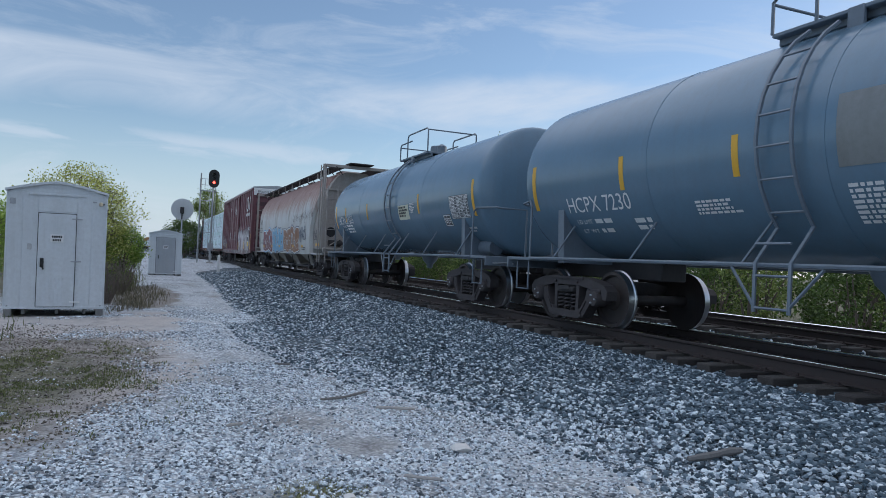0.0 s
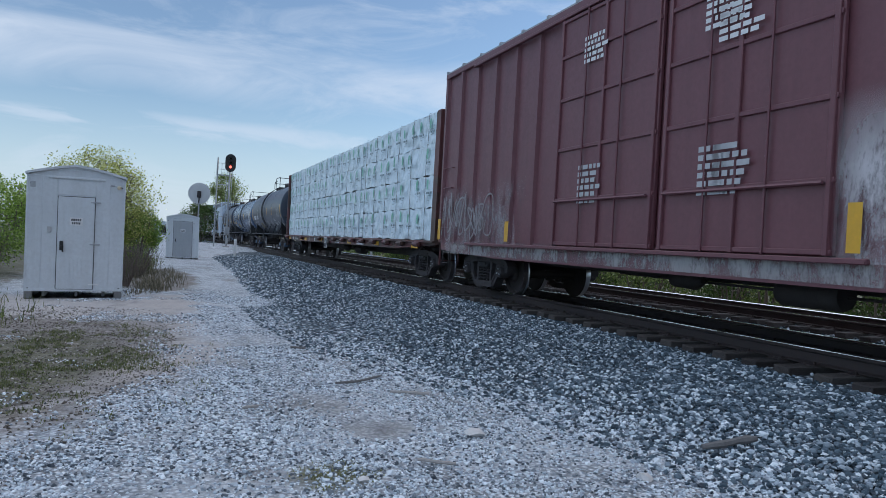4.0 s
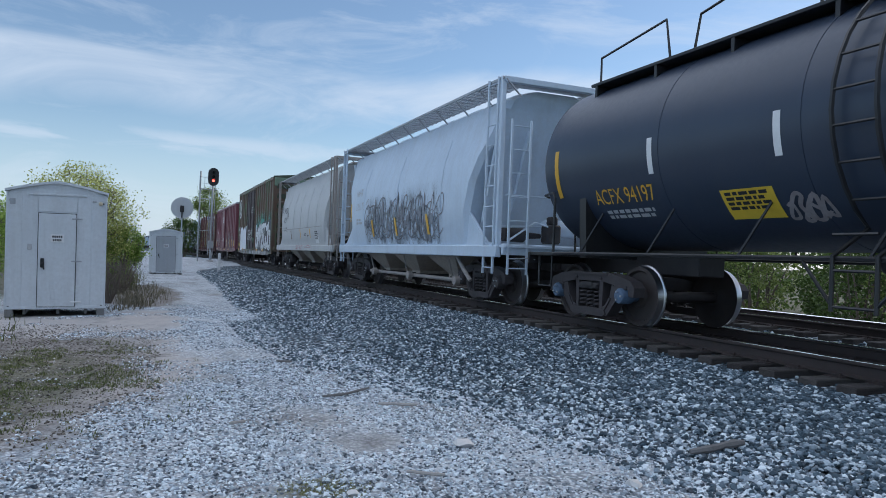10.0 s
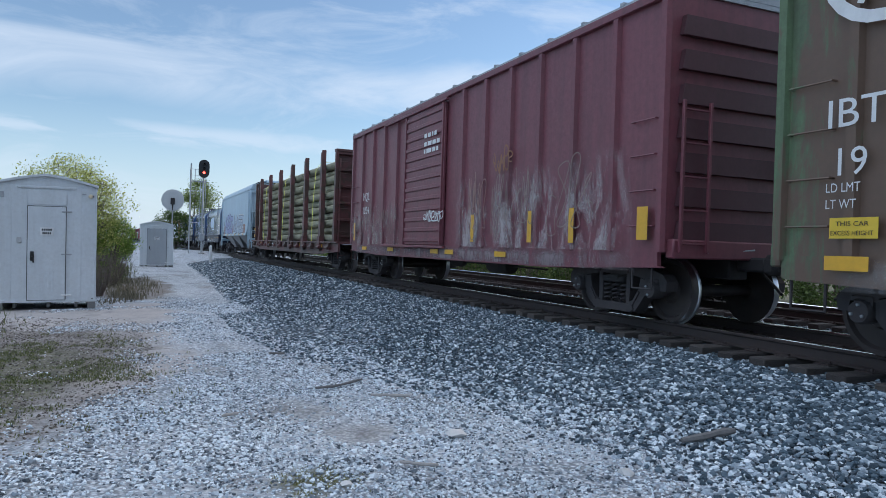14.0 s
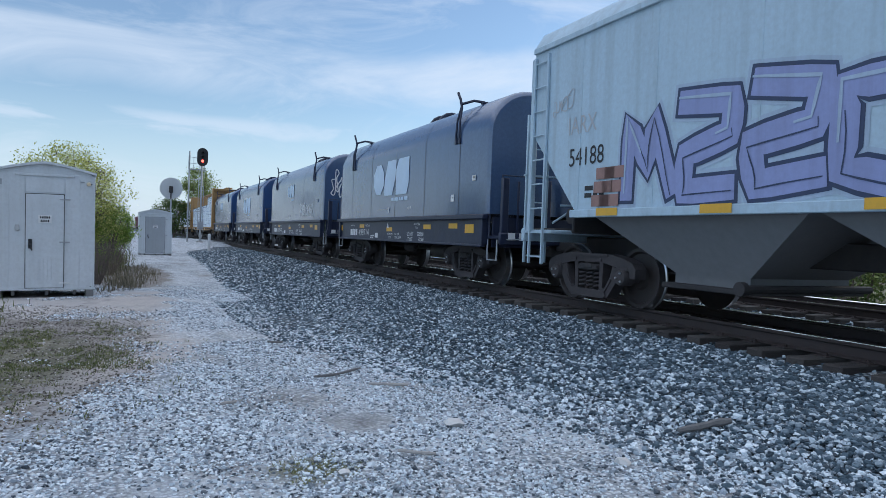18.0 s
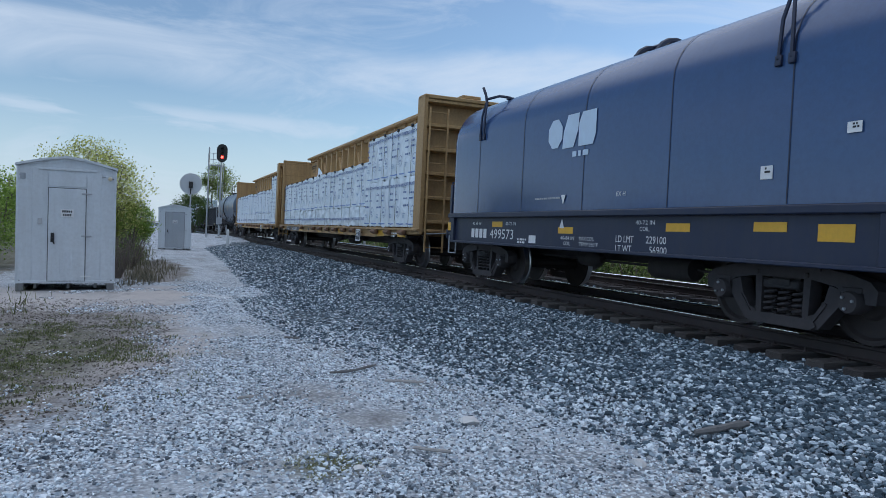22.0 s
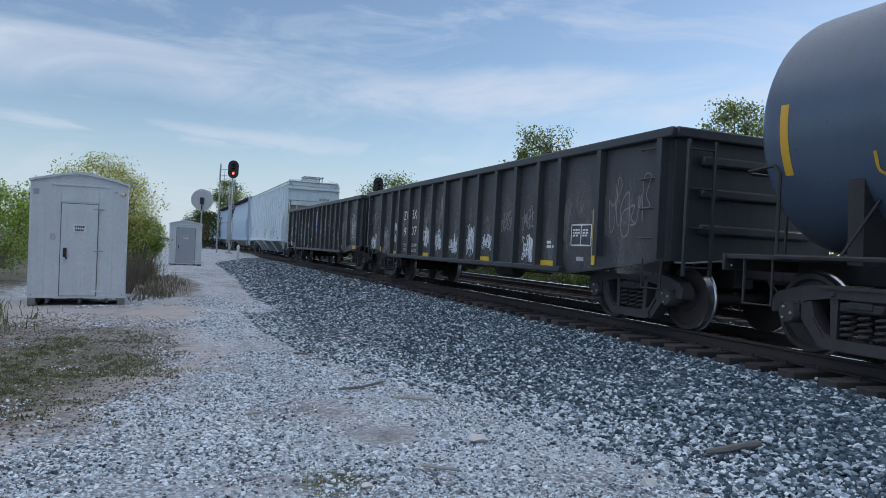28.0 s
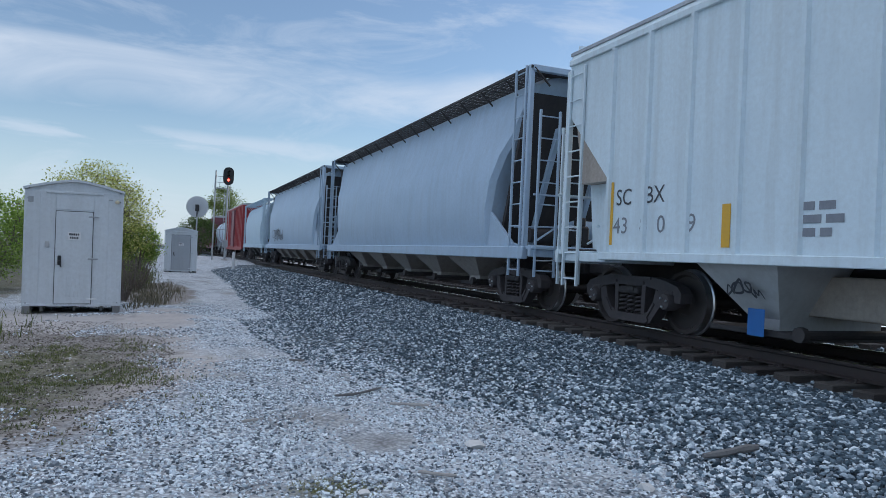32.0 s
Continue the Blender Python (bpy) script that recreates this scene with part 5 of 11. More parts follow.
def bolster_mesh():
    g = Geo()
    g.prism([(-1.05, 0.52), (1.05, 0.52), (1.05, 0.66), (0.5, 0.74), (-0.5, 0.74), (-1.05, 0.66)], -0.2, 0.2, "x")
    g.lathe([(0.22, 0.72), (0.22, 0.84)], 16, "z")
    for s in (-1, 1):
        g.tube([(s * 0.42, -0.85, 0.38), (s * 0.42, 0.85, 0.38)], 0.045, 6)
        for y in (-0.75, 0.75):
            g.prism([(s * 0.36, 0.26), (s * 0.43, 0.3), (s * 0.43, 0.56), (s * 0.36, 0.56)], y - 0.05, y + 0.05)
    return g.mesh("truck", STEEL)


WHEELSET, BLUEWHEELS, SIDEFRAME, SPRING, SEAT, BOLSTER = wheelset_mesh(FRAMEDUST), wheelset_mesh(BLUECAP), side_frame_mesh(), spring_mesh(), seat_mesh(), bolster_mesh()
TURNING = []   # (wheelset, car, place along the car)
CARS = []      # (car, its place on the track at 16 s, half its truck spacing)
RIDERS = []    # (load, car, pose in the car's space)


def trucks(car, half, wheels):
    for s in (-1, 1):
        t = new("truck", BOLSTER)
        t.parent, t.location = car, (s * half, 0, 0)
        for y in (-1, 1):
            f = new("side_frame", SIDEFRAME)
            f.parent, f.location = t, (0, y * 1.02, 0)
            sp = new("spring_seat", SEAT)
            sp.parent, sp.location = t, (0, y * 1.0, 0)
            for x in (-0.2, 0.0, 0.2):
                for o in (-0.05,) if y < 0 else (0.0,):
                    sp = new("spring", SPRING)
                    sp.parent, sp.location = t, (x, y * 1.0 + o, 0)
        for x in (-0.889, 0.889):
            w = new("wheelset", wheels)
            w.parent, w.location = t, (x, 0, 0.457)
            TURNING.append((w, car, s * half + x, x))


def couplers(car, xf, xb, z=0.86):
    for x, s in ((xf, 1), (xb, -1)):
        g = Geo()
        g.box(x + s * 0.12, 0, z, 0.5, 0.16, 0.2, 0.03)
        g.box(x + s * 0.42, 0.05, z, 0.24, 0.26, 0.28, 0.06)
        part("coupler", g, STEEL, car)
        g = Geo()
        g.tube([(x - s * 0.1, 0.3, z - 0.05), (x + s * 0.2, 0.32, z - 0.3), (x + s * 0.5, 0.1, z - 0.38)], 0.022, 6)
        part("air_hose", g, BLACK, car)
        g = Geo()
        g.tube([(x - s * 0.05, -1.35, z + 0.1), (x + s * 0.05, -1.2, z + 0.1), (x + s * 0.12, 0.0, z + 0.2)], 0.014, 5)
        part("cut_lever", g, GALV, car)


def ladder(car, x, y, z0, z1, mat, width=0.45, axis="x", name="ladder", rungs=None):
    """Vertical ladder; its rungs run along x on a side, along y on an end."""
    def stile(s):
        p = (x + s * width / 2, y) if axis == "x" else (x, y + s * width / 2)
        return Geo().box(p[0], p[1], (z0 + z1) / 2, 0.045, 0.045, z1 - z0, 0.006)
    lad = part(name, stile(-1), mat, car)
    part("stile", stile(1), mat, lad)
    n = rungs or max(2, int((z1 - z0) / 0.38))
    for i in range(n):
        z = z0 + 0.12 + (z1 - z0 - 0.24) * i / (n - 1)
        a, b = ((x - width / 2, y, z), (x + width / 2, y, z)) if axis == "x" else ((x, y - width / 2, z), (x, y + width / 2, z))
        part("rung", Geo().tube([a, b], 0.014, 5), mat, lad)
    return lad


def grabs(car, x, y, zs, mat, width=0.42, axis="x"):
    for z in zs:
        o = -0.06 if y < 0 else 0.06
        if axis == "x":
            pts = [(x - width / 2, y, z), (x - width / 2, y + o, z), (x + width / 2, y + o, z), (x + width / 2, y, z)]
        else:
            o = 0.06 if x > 0 else -0.06
            pts = [(x, y - width / 2, z), (x + o, y - width / 2, z), (x + o, y + width / 2, z), (x, y + width / 2, z)]
        part("grab_iron", Geo().tube(pts, 0.012, 5), mat, car)


def stirrup(car, x, y, z, mat):
    part("step", Geo().tube([(x - 0.2, y, z), (x - 0.2, y, z - 0.4), (x + 0.2, y, z - 0.4), (x + 0.2, y, z)], 0.018, 5), mat, car)


def brake_wheel(car, x, y, z):
    g = Geo()
    pts = [(x, y + 0.25 * math.cos(t), z + 0.25 * math.sin(t)) for t in np.linspace(0, 2 * math.pi, 18)[:-1]]
    g.tube(pts, 0.016, 5, closed=True)
    for k in range(4):
        t = math.pi / 4 + k * math.pi / 2
        g.tube([(x, y, z), (x, y + 0.25 * math.cos(t), z + 0.25 * math.sin(t))], 0.012, 4)
    part("brake_wheel", g, BLACK, car)


def underframe(car, xf, xb, z=0.86, gear=True):
    g = Geo()
    g.box((xf + xb) / 2, 0, z, xf - xb - 0.3, 0.36, 0.32, 0.02)
    part("centre_sill", g, STEEL, car)
    if not gear:
        return
    g = Geo()
    g.lathe([(0.16, -0.45), (0.18, -0.4), (0.18, 0.4), (0.16, 0.45)], 14, "x", ((xf + xb) / 2 + 1.2, -0.55, 0.62))
    part("air_reservoir", g, STEEL, car)
    g = Geo()
    g.lathe([(0.13, -0.2), (0.15, 0.25), (0.06, 0.4)], 14, "x", ((xf + xb) / 2 - 1.0, -0.6, 0.66))
    g.tube([((xf + xb) / 2 - 2.6, -0.6, 0.66), ((xf + xb) / 2 + 3.0, -0.5, 0.6)], 0.02, 5)
    part("brake_cylinder", g, STEEL, car)


# surfaces on which stripes, plates and lettering lie: (along, up, off) to a place
def flat(y):
    return lambda u, w, o: (u, -y - o, w)


def round_side(r, zc):
    return lambda u, w, o: (u, -(r + o) * math.cos((w - zc) / r), zc + (r + o) * math.sin((w - zc) / r))


def patch(name, car, surf, u, w, du, dw, mat, label="", off=0.005, lean=0.0):
    """A thin plate or painted area, bent to the surface."""
    nx, nz = 2, max(2, int(dw / 0.15) + 1)
    g = Geo()
    v = []
    for o in (off, off - 0.004):
        for j in range(nz + 1):
            for i in range(nx + 1):
                b = w + dw * j / nz
                v.append(surf(u + du * i / nx + lean * (b - w), b, o))
    k = (nx + 1) * (nz + 1)
    fs = []
    for j in range(nz):
        for i in range(nx):
            a = j * (nx + 1) + i
            fs.append((a, a + 1, a + nx + 2, a + nx + 1))
    rim = [i for i in range(nx + 1)] + [j * (nx + 1) + nx for j in range(1, nz + 1)] + [nz * (nx + 1) + i for i in range(nx - 1, -1, -1)] + [j * (nx + 1) for j in range(nz - 1, 0, -1)]
    for a, b in zip(rim, rim[1:] + rim[:1]):
        fs.append((b, a, a + k, b + k))
    g.add(v, fs)
    return part(name, g, mat, car, label)


def bars(car, surf, u, w, width, rows, rowh, mat, seed=0, name="lettering", label="", off=0.005, parent=None):
    """Writing too small to read: rows of short bars."""
    g = Geo()
    bar_rows(g, surf, u, w, width, rows, rowh, seed, off)
    return part(name, g, mat, parent or car, label, "stuff" if len(g.f) > 1 else "")


def bar_rows(g, surf, u, w, width, rows, rowh, seed=0, off=0.005):
    rnd = random.Random(seed + int(u * 37) + int(w * 91))
    for r in range(rows):
        z = w - r * rowh * 1.55
        x = u
        end = u + width * rnd.uniform(0.72, 1.0)
        while x < end:
            ln = rowh * rnd.uniform(0.8, 3.2)
            if x + ln > end + rowh:
                break
            o = len(g.v)
            g.v += [surf(x, z, off), surf(x + ln, z, off), surf(x + ln, z + rowh, off), surf(x, z + rowh, off)]
            g.f.append((o, o + 1, o + 2, o + 3))
            g.m.append(0)
            x += ln + rowh * 0.6


FONTS = {}


def text_faces(body):
    if body not in FONTS:
        cu = bpy.data.curves.new("writing", "FONT")
        cu.body, cu.resolution_u = body, 3
        ob = bpy.data.objects.new("writing", cu)
        me = bpy.data.meshes.new_from_object(ob)
        v = np.array([p.co[:2] for p in me.vertices]) if len(me.vertices) else np.zeros((0, 2))
        FONTS[body] = v, [tuple(p.vertices) for p in me.polygons]
        bpy.data.objects.remove(ob)
        bpy.data.meshes.remove(me)
    return FONTS[body]


def write(car, surf, body, u, w, h, mat, width=None, label="", off=0.006, name="lettering", bold=0.0):
    """Capitals of height h with their foot at (u, w)."""
    v, f = text_faces(body)
    if not len(v):
        return None
    s = h / 0.7
    wide = (v[:, 0].max() - v[:, 0].min()) * s
    kx = (width / wide if width else 0.9) * s
    g = Geo()
    copies = [(0, 0)] if not bold else [(0, 0), (bold, 0), (0, bold), (bold, bold)]
    for i, (bx, bz) in enumerate(copies):
        g.add([surf(u + (x - v[:, 0].min()) * kx + bx, w + z * s + bz, off + i * 0.0004) for x, z in v], f)
    return part(name, g, mat, car, label, "stuff")


def blob(cx, cz, rx, rz, rnd, n=22, rough=0.16):
    k = [rnd.uniform(0.9, 1.1) + rough * math.sin(i * rnd.choice((2, 3)) * 2 * math.pi / n + rnd.uniform(0, 1)) * 0.5 for i in range(n)]
    k = [(k[i - 1] + 2 * k[i] + k[(i + 1) % n]) / 4 for i in range(n)]
    out = []
    for i in range(n):
        t = 2 * math.pi * i / n
        c, s = math.cos(t), math.sin(t)
        sq = (abs(c) ** 3.2 + abs(s) ** 3.2) ** (-1 / 3.2)
        out.append((cx + rx * k[i] * c * sq, cz + rz * k[i] * s * sq))
    return out


def fan(g, surf, ring, off, mat=0):
    cx, cz = sum(p[0] for p in ring) / len(ring), sum(p[1] for p in ring) / len(ring)
    n = len(ring)
    v = [surf(cx, cz, off)] + [surf((p[0] + cx) / 2, (p[1] + cz) / 2, off) for p in ring] + [surf(p[0], p[1], off) for p in ring]
    fs = [(0, 1 + i, 1 + (i + 1) % n) for i in range(n)] + [(1 + i, 1 + n + i, 1 + n + (i + 1) % n, 1 + (i + 1) % n) for i in range(n)]
    g.add(v, fs, mat)


def ribbon(g, surf, pts, width, off, mat=0, taper=0.4):
    v = []
    for i, p in enumerate(pts):
        a, b = pts[max(0, i - 1)], pts[min(len(pts) - 1, i + 1)]
        dx, dz = b[0] - a[0], b[1] - a[1]
        L = math.hypot(dx, dz) or 1
        wv = width * (1 - taper + taper * math.sin(math.pi * i / max(1, len(pts) - 1)))
        lay = off + 0.003 * i / len(pts)
        v += [surf(p[0] - dz / L * wv / 2, p[1] + dx / L * wv / 2, lay), surf(p[0] + dz / L * wv / 2, p[1] - dx / L * wv / 2, lay)]
    g.add(v, [(2 * i, 2 * i + 1, 2 * i + 3, 2 * i + 2) for i in range(len(pts) - 1)], mat)


def curve_pts(ctrl, n=6):
    out = []
    for i in range(len(ctrl) - 1):
        p0, p1, p2, p3 = ctrl[max(0, i - 1)], ctrl[i], ctrl[i + 1], ctrl[min(len(ctrl) - 1, i + 2)]
        for j in range(n):
            t = j / n
            out.append(tuple(0.5 * (2 * p1[k] + (p2[k] - p0[k]) * t + (2 * p0[k] - 5 * p1[k] + 4 * p2[k] - p3[k]) * t * t + (3 * p1[k] - p0[k] - 3 * p2[k] + p3[k]) * t ** 3) for k in (0, 1)))
    return out + [ctrl[-1]]


STROKES = [
    [(0.8, 0.9), (0.15, 0.85), (0.2, 0.55), (0.8, 0.45), (0.75, 0.1), (0.1, 0.12)],
    [(0.1, 0.05), (0.25, 0.95), (0.5, 0.4), (0.75, 0.95), (0.9, 0.08)],
    [(0.15, 0.95), (0.12, 0.15), (0.85, 0.1), (0.9, 0.6), (0.4, 0.62)],
    [(0.1, 0.1), (0.45, 0.95), (0.85, 0.1), (0.3, 0.38)],
    [(0.9, 0.85), (0.2, 0.9), (0.1, 0.2), (0.85, 0.08), (0.9, 0.45)],
    [(0.1, 0.9), (0.9, 0.88), (0.35, 0.5), (0.92, 0.12), (0.1, 0.1)],
]


def mural(car, surf, u0, u1, w0, w1, n, fill, edge, halo, seed, label, shine=None, tight=0.0, sharp=False, weight=0.3):
    """Spray-painted interlocking strokes: halo, outline, filling and highlights, one part a figure."""
    rnd = random.Random(seed)
    step = (u1 - u0) / n
    hh = w1 - w0
    for i in range(n):
        g = Geo()
        c = STROKES[(seed + i * 5 + rnd.randrange(2)) % len(STROKES) if sharp else (0, 4, 2, 0, 2)[(i + seed) % 5]]
        flip = rnd.random() < 0.4
        x0 = u0 + step * i - step * (0.06 + tight)
        wd = step * (1.12 + 2 * tight)
        zb = w0 + hh * rnd.uniform(-0.03, 0.05)
        sc = rnd.uniform(0.9, 1.03)
        lean = rnd.uniform(-0.12, 0.15)
        ctrl = [(x0 + wd * ((1 - p if flip else p) + lean * (q - 0.5)), zb + hh * sc * q) for p, q in c]
        ctrl = [(p + rnd.uniform(-0.07, 0.07) * wd, q + rnd.uniform(-0.05, 0.05) * hh) for p, q in ctrl]
        pts = curve_pts(ctrl, 8)
        if sharp:
            pts = [(p[0] * (1 - t) + r[0] * t, p[1] * (1 - t) + r[1] * t) for p, r in zip(ctrl, ctrl[1:]) for t in (0.0, 0.25, 0.5, 0.75)] + [ctrl[-1]]
        w = weight * min(wd, hh) * rnd.uniform(0.9, 1.15)
        lift = 0.0008 * (i % 2)
        top = None
        for extra, off, mat, nm in ((0.2, 0.003, halo, "graffiti"), (0.1, 0.007, edge, "outline"), (0.0, 0.011, fill, "fill")):
            g = Geo()
            a, b = pts[0], pts[-1]
            da, db = (a[0] - pts[1][0], a[1] - pts[1][1]), (b[0] - pts[-2][0], b[1] - pts[-2][1])
            la, lb = math.hypot(*da) or 1, math.hypot(*db) or 1
            e = extra / 2 + w * 0.15
            line = [(a[0] + da[0] / la * e, a[1] + da[1] / la * e), *pts, (b[0] + db[0] / lb * e, b[1] + db[1] / lb * e)]
            ribbon(g, surf, line, w + extra, off + lift, 0, 0.12)
            ob = part(nm, g.mesh(nm, mat, 1), mat, top or car, label if top is None else "")
            top = top or ob
        if shine:
            g = Geo()
            ribbon(g, surf, [(p - w * 0.16, q + w * 0.2) for p, q in pts[: len(pts) // 2]], 0.045, 0.0165 + lift)
            part("highlight", g, shine, top)
        g = Geo()
        ribbon(g, surf, [(p + w * 0.1 * math.sin(k), q - w * 0.12) for k, (p, q) in enumerate(pts[len(pts) // 3:])], 0.022, 0.0185 + lift)
        part("inner_line", g, edge, top)


def scrawl(car, surf, u0, u1, w0, w1, mat, seed, label, width=0.03, n=6):
    """Spray-can handwriting: looping strokes with no letters in them."""
    rnd = random.Random(seed)
    g = Geo()
    step = (u1 - u0) / n
    ctrl = []
    for i in range(n):
        cx = u0 + step * (i + 0.5)
        c = STROKES[rnd.randrange(len(STROKES))]
        flip, wd = rnd.random() < 0.5, step * rnd.uniform(0.7, 1.25)
        hi = (w1 - w0) * rnd.uniform(0.45, 1.0)
        zb = w0 + (w1 - w0 - hi) * rnd.uniform(0, 1)
        ctrl += [(cx + wd * ((1 - p if flip else p) - 0.5 + rnd.uniform(-0.12, 0.12)), zb + hi * (q + rnd.uniform(-0.1, 0.1))) for p, q in c]
    ribbon(g, surf, curve_pts(ctrl, 5), width, 0.007)
    part("graffiti", g.mesh("graffiti", mat, 1), mat, car, label)


def begin(name, label, category, f, b, tf, tr):
    car = thing(name, label, category, "cars of the freight train")
    mid, half = (tf + tr) / 2, (tf - tr) / 2
    CARS.append((car, mid, half))
    trucks(car, half, BLUEWHEELS if category == "tank car" and "black" in label else WHEELSET)
    xf, xb = f - mid, b - mid
    couplers(car, xf, xb)
    return car, xf, xb, half


def tank_car(f, b, tf, tr, r, zc, body, trim, label, ladder_x, stripes, stripe_mat=YELLOW, walkway=2.3, long_walk=False, dome=0.24, frame=None, white=(), plat=0.35, over=0.0, sharp=False):
    car, xf, xb, half = begin("tank_car", label, "tank car", f, b, tf, tr)
    surf = round_side(r, zc)
    e0, e1 = xb + 0.28 - over, xf - 0.28
    head = ((0.0, 0.0), (0.3, 0.015), (0.58, 0.055), (0.78, 0.11), (0.9, 0.165), (0.955, 0.21), (0.985, 0.265), (0.997, 0.33), (1.0, 0.4))
    if sharp:
        head = ((0.0, 0.0), (0.4, 0.02), (0.7, 0.062), (0.88, 0.105), (0.95, 0.13), (0.98, 0.155), (0.993, 0.19), (0.998, 0.23), (1.0, 0.4))
    prof = [(r * a, e0 + d) for a, d in head]
    prof += [(r, e0 + 0.4 + (e1 - e0 - 0.8) * k / 9) for k in range(1, 9)]
    prof += [(r * a, e1 - d) for a, d in head[::-1]]
    part("shell", Geo().lathe(prof, 64, "x", (0, 0, zc)), body, car)
    for x in np.linspace(e0 + 0.85, e1 - 0.85, 5)[1:-1]:
        part("weld_seam", Geo().lathe([(r - 0.02, x - 0.02), (r + 0.005, x - 0.015), (r + 0.005, x + 0.015), (r - 0.02, x + 0.02)], 64, "x", (0, 0, zc)), body, car)
    for s, xe in ((1, xf), (-1, xb)):
        g = Geo()
        g.box(xe - s * 1.5, 0, 0.95, 3.0, 0.5, 0.32, 0.02)
        part("stub_sill", g, STEEL, car)
        g = Geo()
        g.box(xe - s * 0.42, 0, 1.07, 0.84, 2.85, 0.06, 0.01)
        g.box(xe - s * 0.02, 0, 1.0, 0.05, 2.9, 0.2, 0.01)
        part("end_platform", g, trim, car)
        xs = s * half
        g = Geo()
        g.prism([(-1.25, 1.02), (1.25, 1.02), (1.3, zc - r * 0.25), (1.05, zc - r * 0.62), (0.5, zc - r * 0.93), (-0.5, zc - r * 0.93), (-1.05, zc - r * 0.62), (-1.3, zc - r * 0.25)], xs - 0.09, xs + 0.09, "x")
        part("saddle", g, trim, car)
        for sy in (-1, 1):
            g = Geo()
            g.tube([(xe - s * 0.78, sy * 1.4, 1.08), (xe - s * 0.78, sy * 1.4, 2.02), (xe - s * 0.68, sy * 1.38, 2.12), (xe - s * 0.12, sy * 1.2, 2.12), (xe - s * 0.06, sy * 1.1, 2.1), (xe - s * 0.06, sy * 0.5, 2.1), (xe - s * 0.06, sy * 0.5, 1.1)], 0.022, 6)
            part("end_handrail", g, trim, car)
            g = Geo()
            g.tube([(xe - s * 0.3, sy * 1.38, 1.05), (xe - s * 0.3, sy * 1.38, 0.52), (xe - s * 0.72, sy * 1.38, 0.52), (xe - s * 0.72, sy * 1.38, 1.05)], 0.018, 5)
            part("step", g, trim, car)
    for sy in (-1, 1):
        part("running_rail", Geo().tube([(xb + 0.8, sy * 1.42, 1.08), (xf - 0.8, sy * 1.42, 1.08)], 0.028, 6), trim, car)
        n = 6
        for k in range(n):
            x = xb + 1.6 + (xf - xb - 3.2) * k / (n - 1)
            g = Geo()
            a = math.radians(-38)
            g.tube([(x, sy * 1.42, 1.08), (x + 0.22, sy * (r + 0.01) * math.cos(a), zc + (r + 0.01) * math.sin(a))], 0.018, 5)
            part("brace", g, trim, car)
        # curved ladder
        angs = np.linspace(math.radians(-52), math.radians(58), 12)
        lad = None
        for s in (-0.24, 0.24):
            g = Geo()
            pts = [(ladder_x + s, sy * 1.46, 0.55), (ladder_x + s, sy * 1.46, 1.1)]
            rr = r + 0.1
            pts += [(ladder_x + s * (1 - 0.25 * max(0, math.sin(a))), sy * max(rr * math.cos(a), 0), zc + rr * math.sin(a)) for a in angs if zc + rr * math.sin(a) > 1.4]
            g.tube(pts, 0.026, 5)
            g.tube([(ladder_x + s * 2.6, sy * 1.42, 1.05), (ladder_x + s, sy * 1.46, 0.62)], 0.02, 5)
            lad = part("stile", g, trim, lad) if lad else part("ladder", g, trim, car)
            lad = lad.parent if lad.parent != car else lad
        z = 0.6
        while z < zc + r * 0.85:
            yy = math.sqrt(max(0.02, (r + 0.1) ** 2 - (z - zc) ** 2)) if z > 1.4 else 1.46
            kx = 0.24 * (1 - 0.25 * max(0, (z - zc) / r))
            part("rung", Geo().tube([(ladder_x - kx, sy * yy, z), (ladder_x + kx, sy * yy, z)], 0.016, 5), trim, lad)
            z += 0.36
    top = zc + r
    # top platform, railing, dome and valves
    wx = ladder_x + plat
    g = Geo()
    g.box(wx, 0, top - 0.02, walkway, 1.5, 0.05, 0.01)
    for yy in (-0.6, 0, 0.6):
        g.box(wx, yy, top - 0.08, walkway, 0.05, 0.1, 0.01)
    for yy in (-0.74, 0.74):
        g.box(wx, yy, top - 0.17, 0.2, 0.06, 0.35, 0.01)
    part("top_platform", g, trim, car)
    g = Geo()
    hx = walkway / 2
    for yy in (-0.74, 0.74):
        g.tube([(wx - hx, yy, top), (wx - hx, yy, top + 0.4), (wx - hx + 0.08, yy, top + 0.46), (wx - 0.15, yy, top + 0.46)], 0.022, 6)
        g.tube([(wx - hx * 0.45, yy, top), (wx - hx * 0.45, yy, top + 0.6), (wx - hx * 0.38, yy, top + 0.67), (wx + hx - 0.1, yy, top + 0.67), (wx + hx, yy, top + 0.6), (wx + hx, yy, top)], 0.022, 6)
    g.tube([(wx + hx, -0.74, top + 0.62), (wx + hx, 0.74, top + 0.62)], 0.02, 6)
    g.tube([(wx - hx, -0.74, top + 0.38), (wx - hx, 0.74, top + 0.38)], 0.02, 6)
    part("platform_railing", g, trim, car)
    g = Geo()
    g.lathe([(dome, top - 0.1), (dome, top + 0.26), (dome * 0.92, top + 0.34), (0, top + 0.38)], 20, "z", (wx + 0.1, 0, 0))
    g.box(wx + 0.1 + dome, 0, top + 0.26, 0.16, 0.1, 0.1, 0.01)
    part("manway", g, frame or trim, car)
    g = Geo()
    g.lathe([(0.14, top), (0.14, top + 0.24), (0.06, top + 0.3)], 12, "z", (wx + 0.75, -0.15, 0))
    g.lathe([(0.09, top), (0.09, top + 0.3), (0.04, top + 0.34)], 10, "z", (wx - 0.6, 0.2, 0))
    part("valve", g, trim, car)
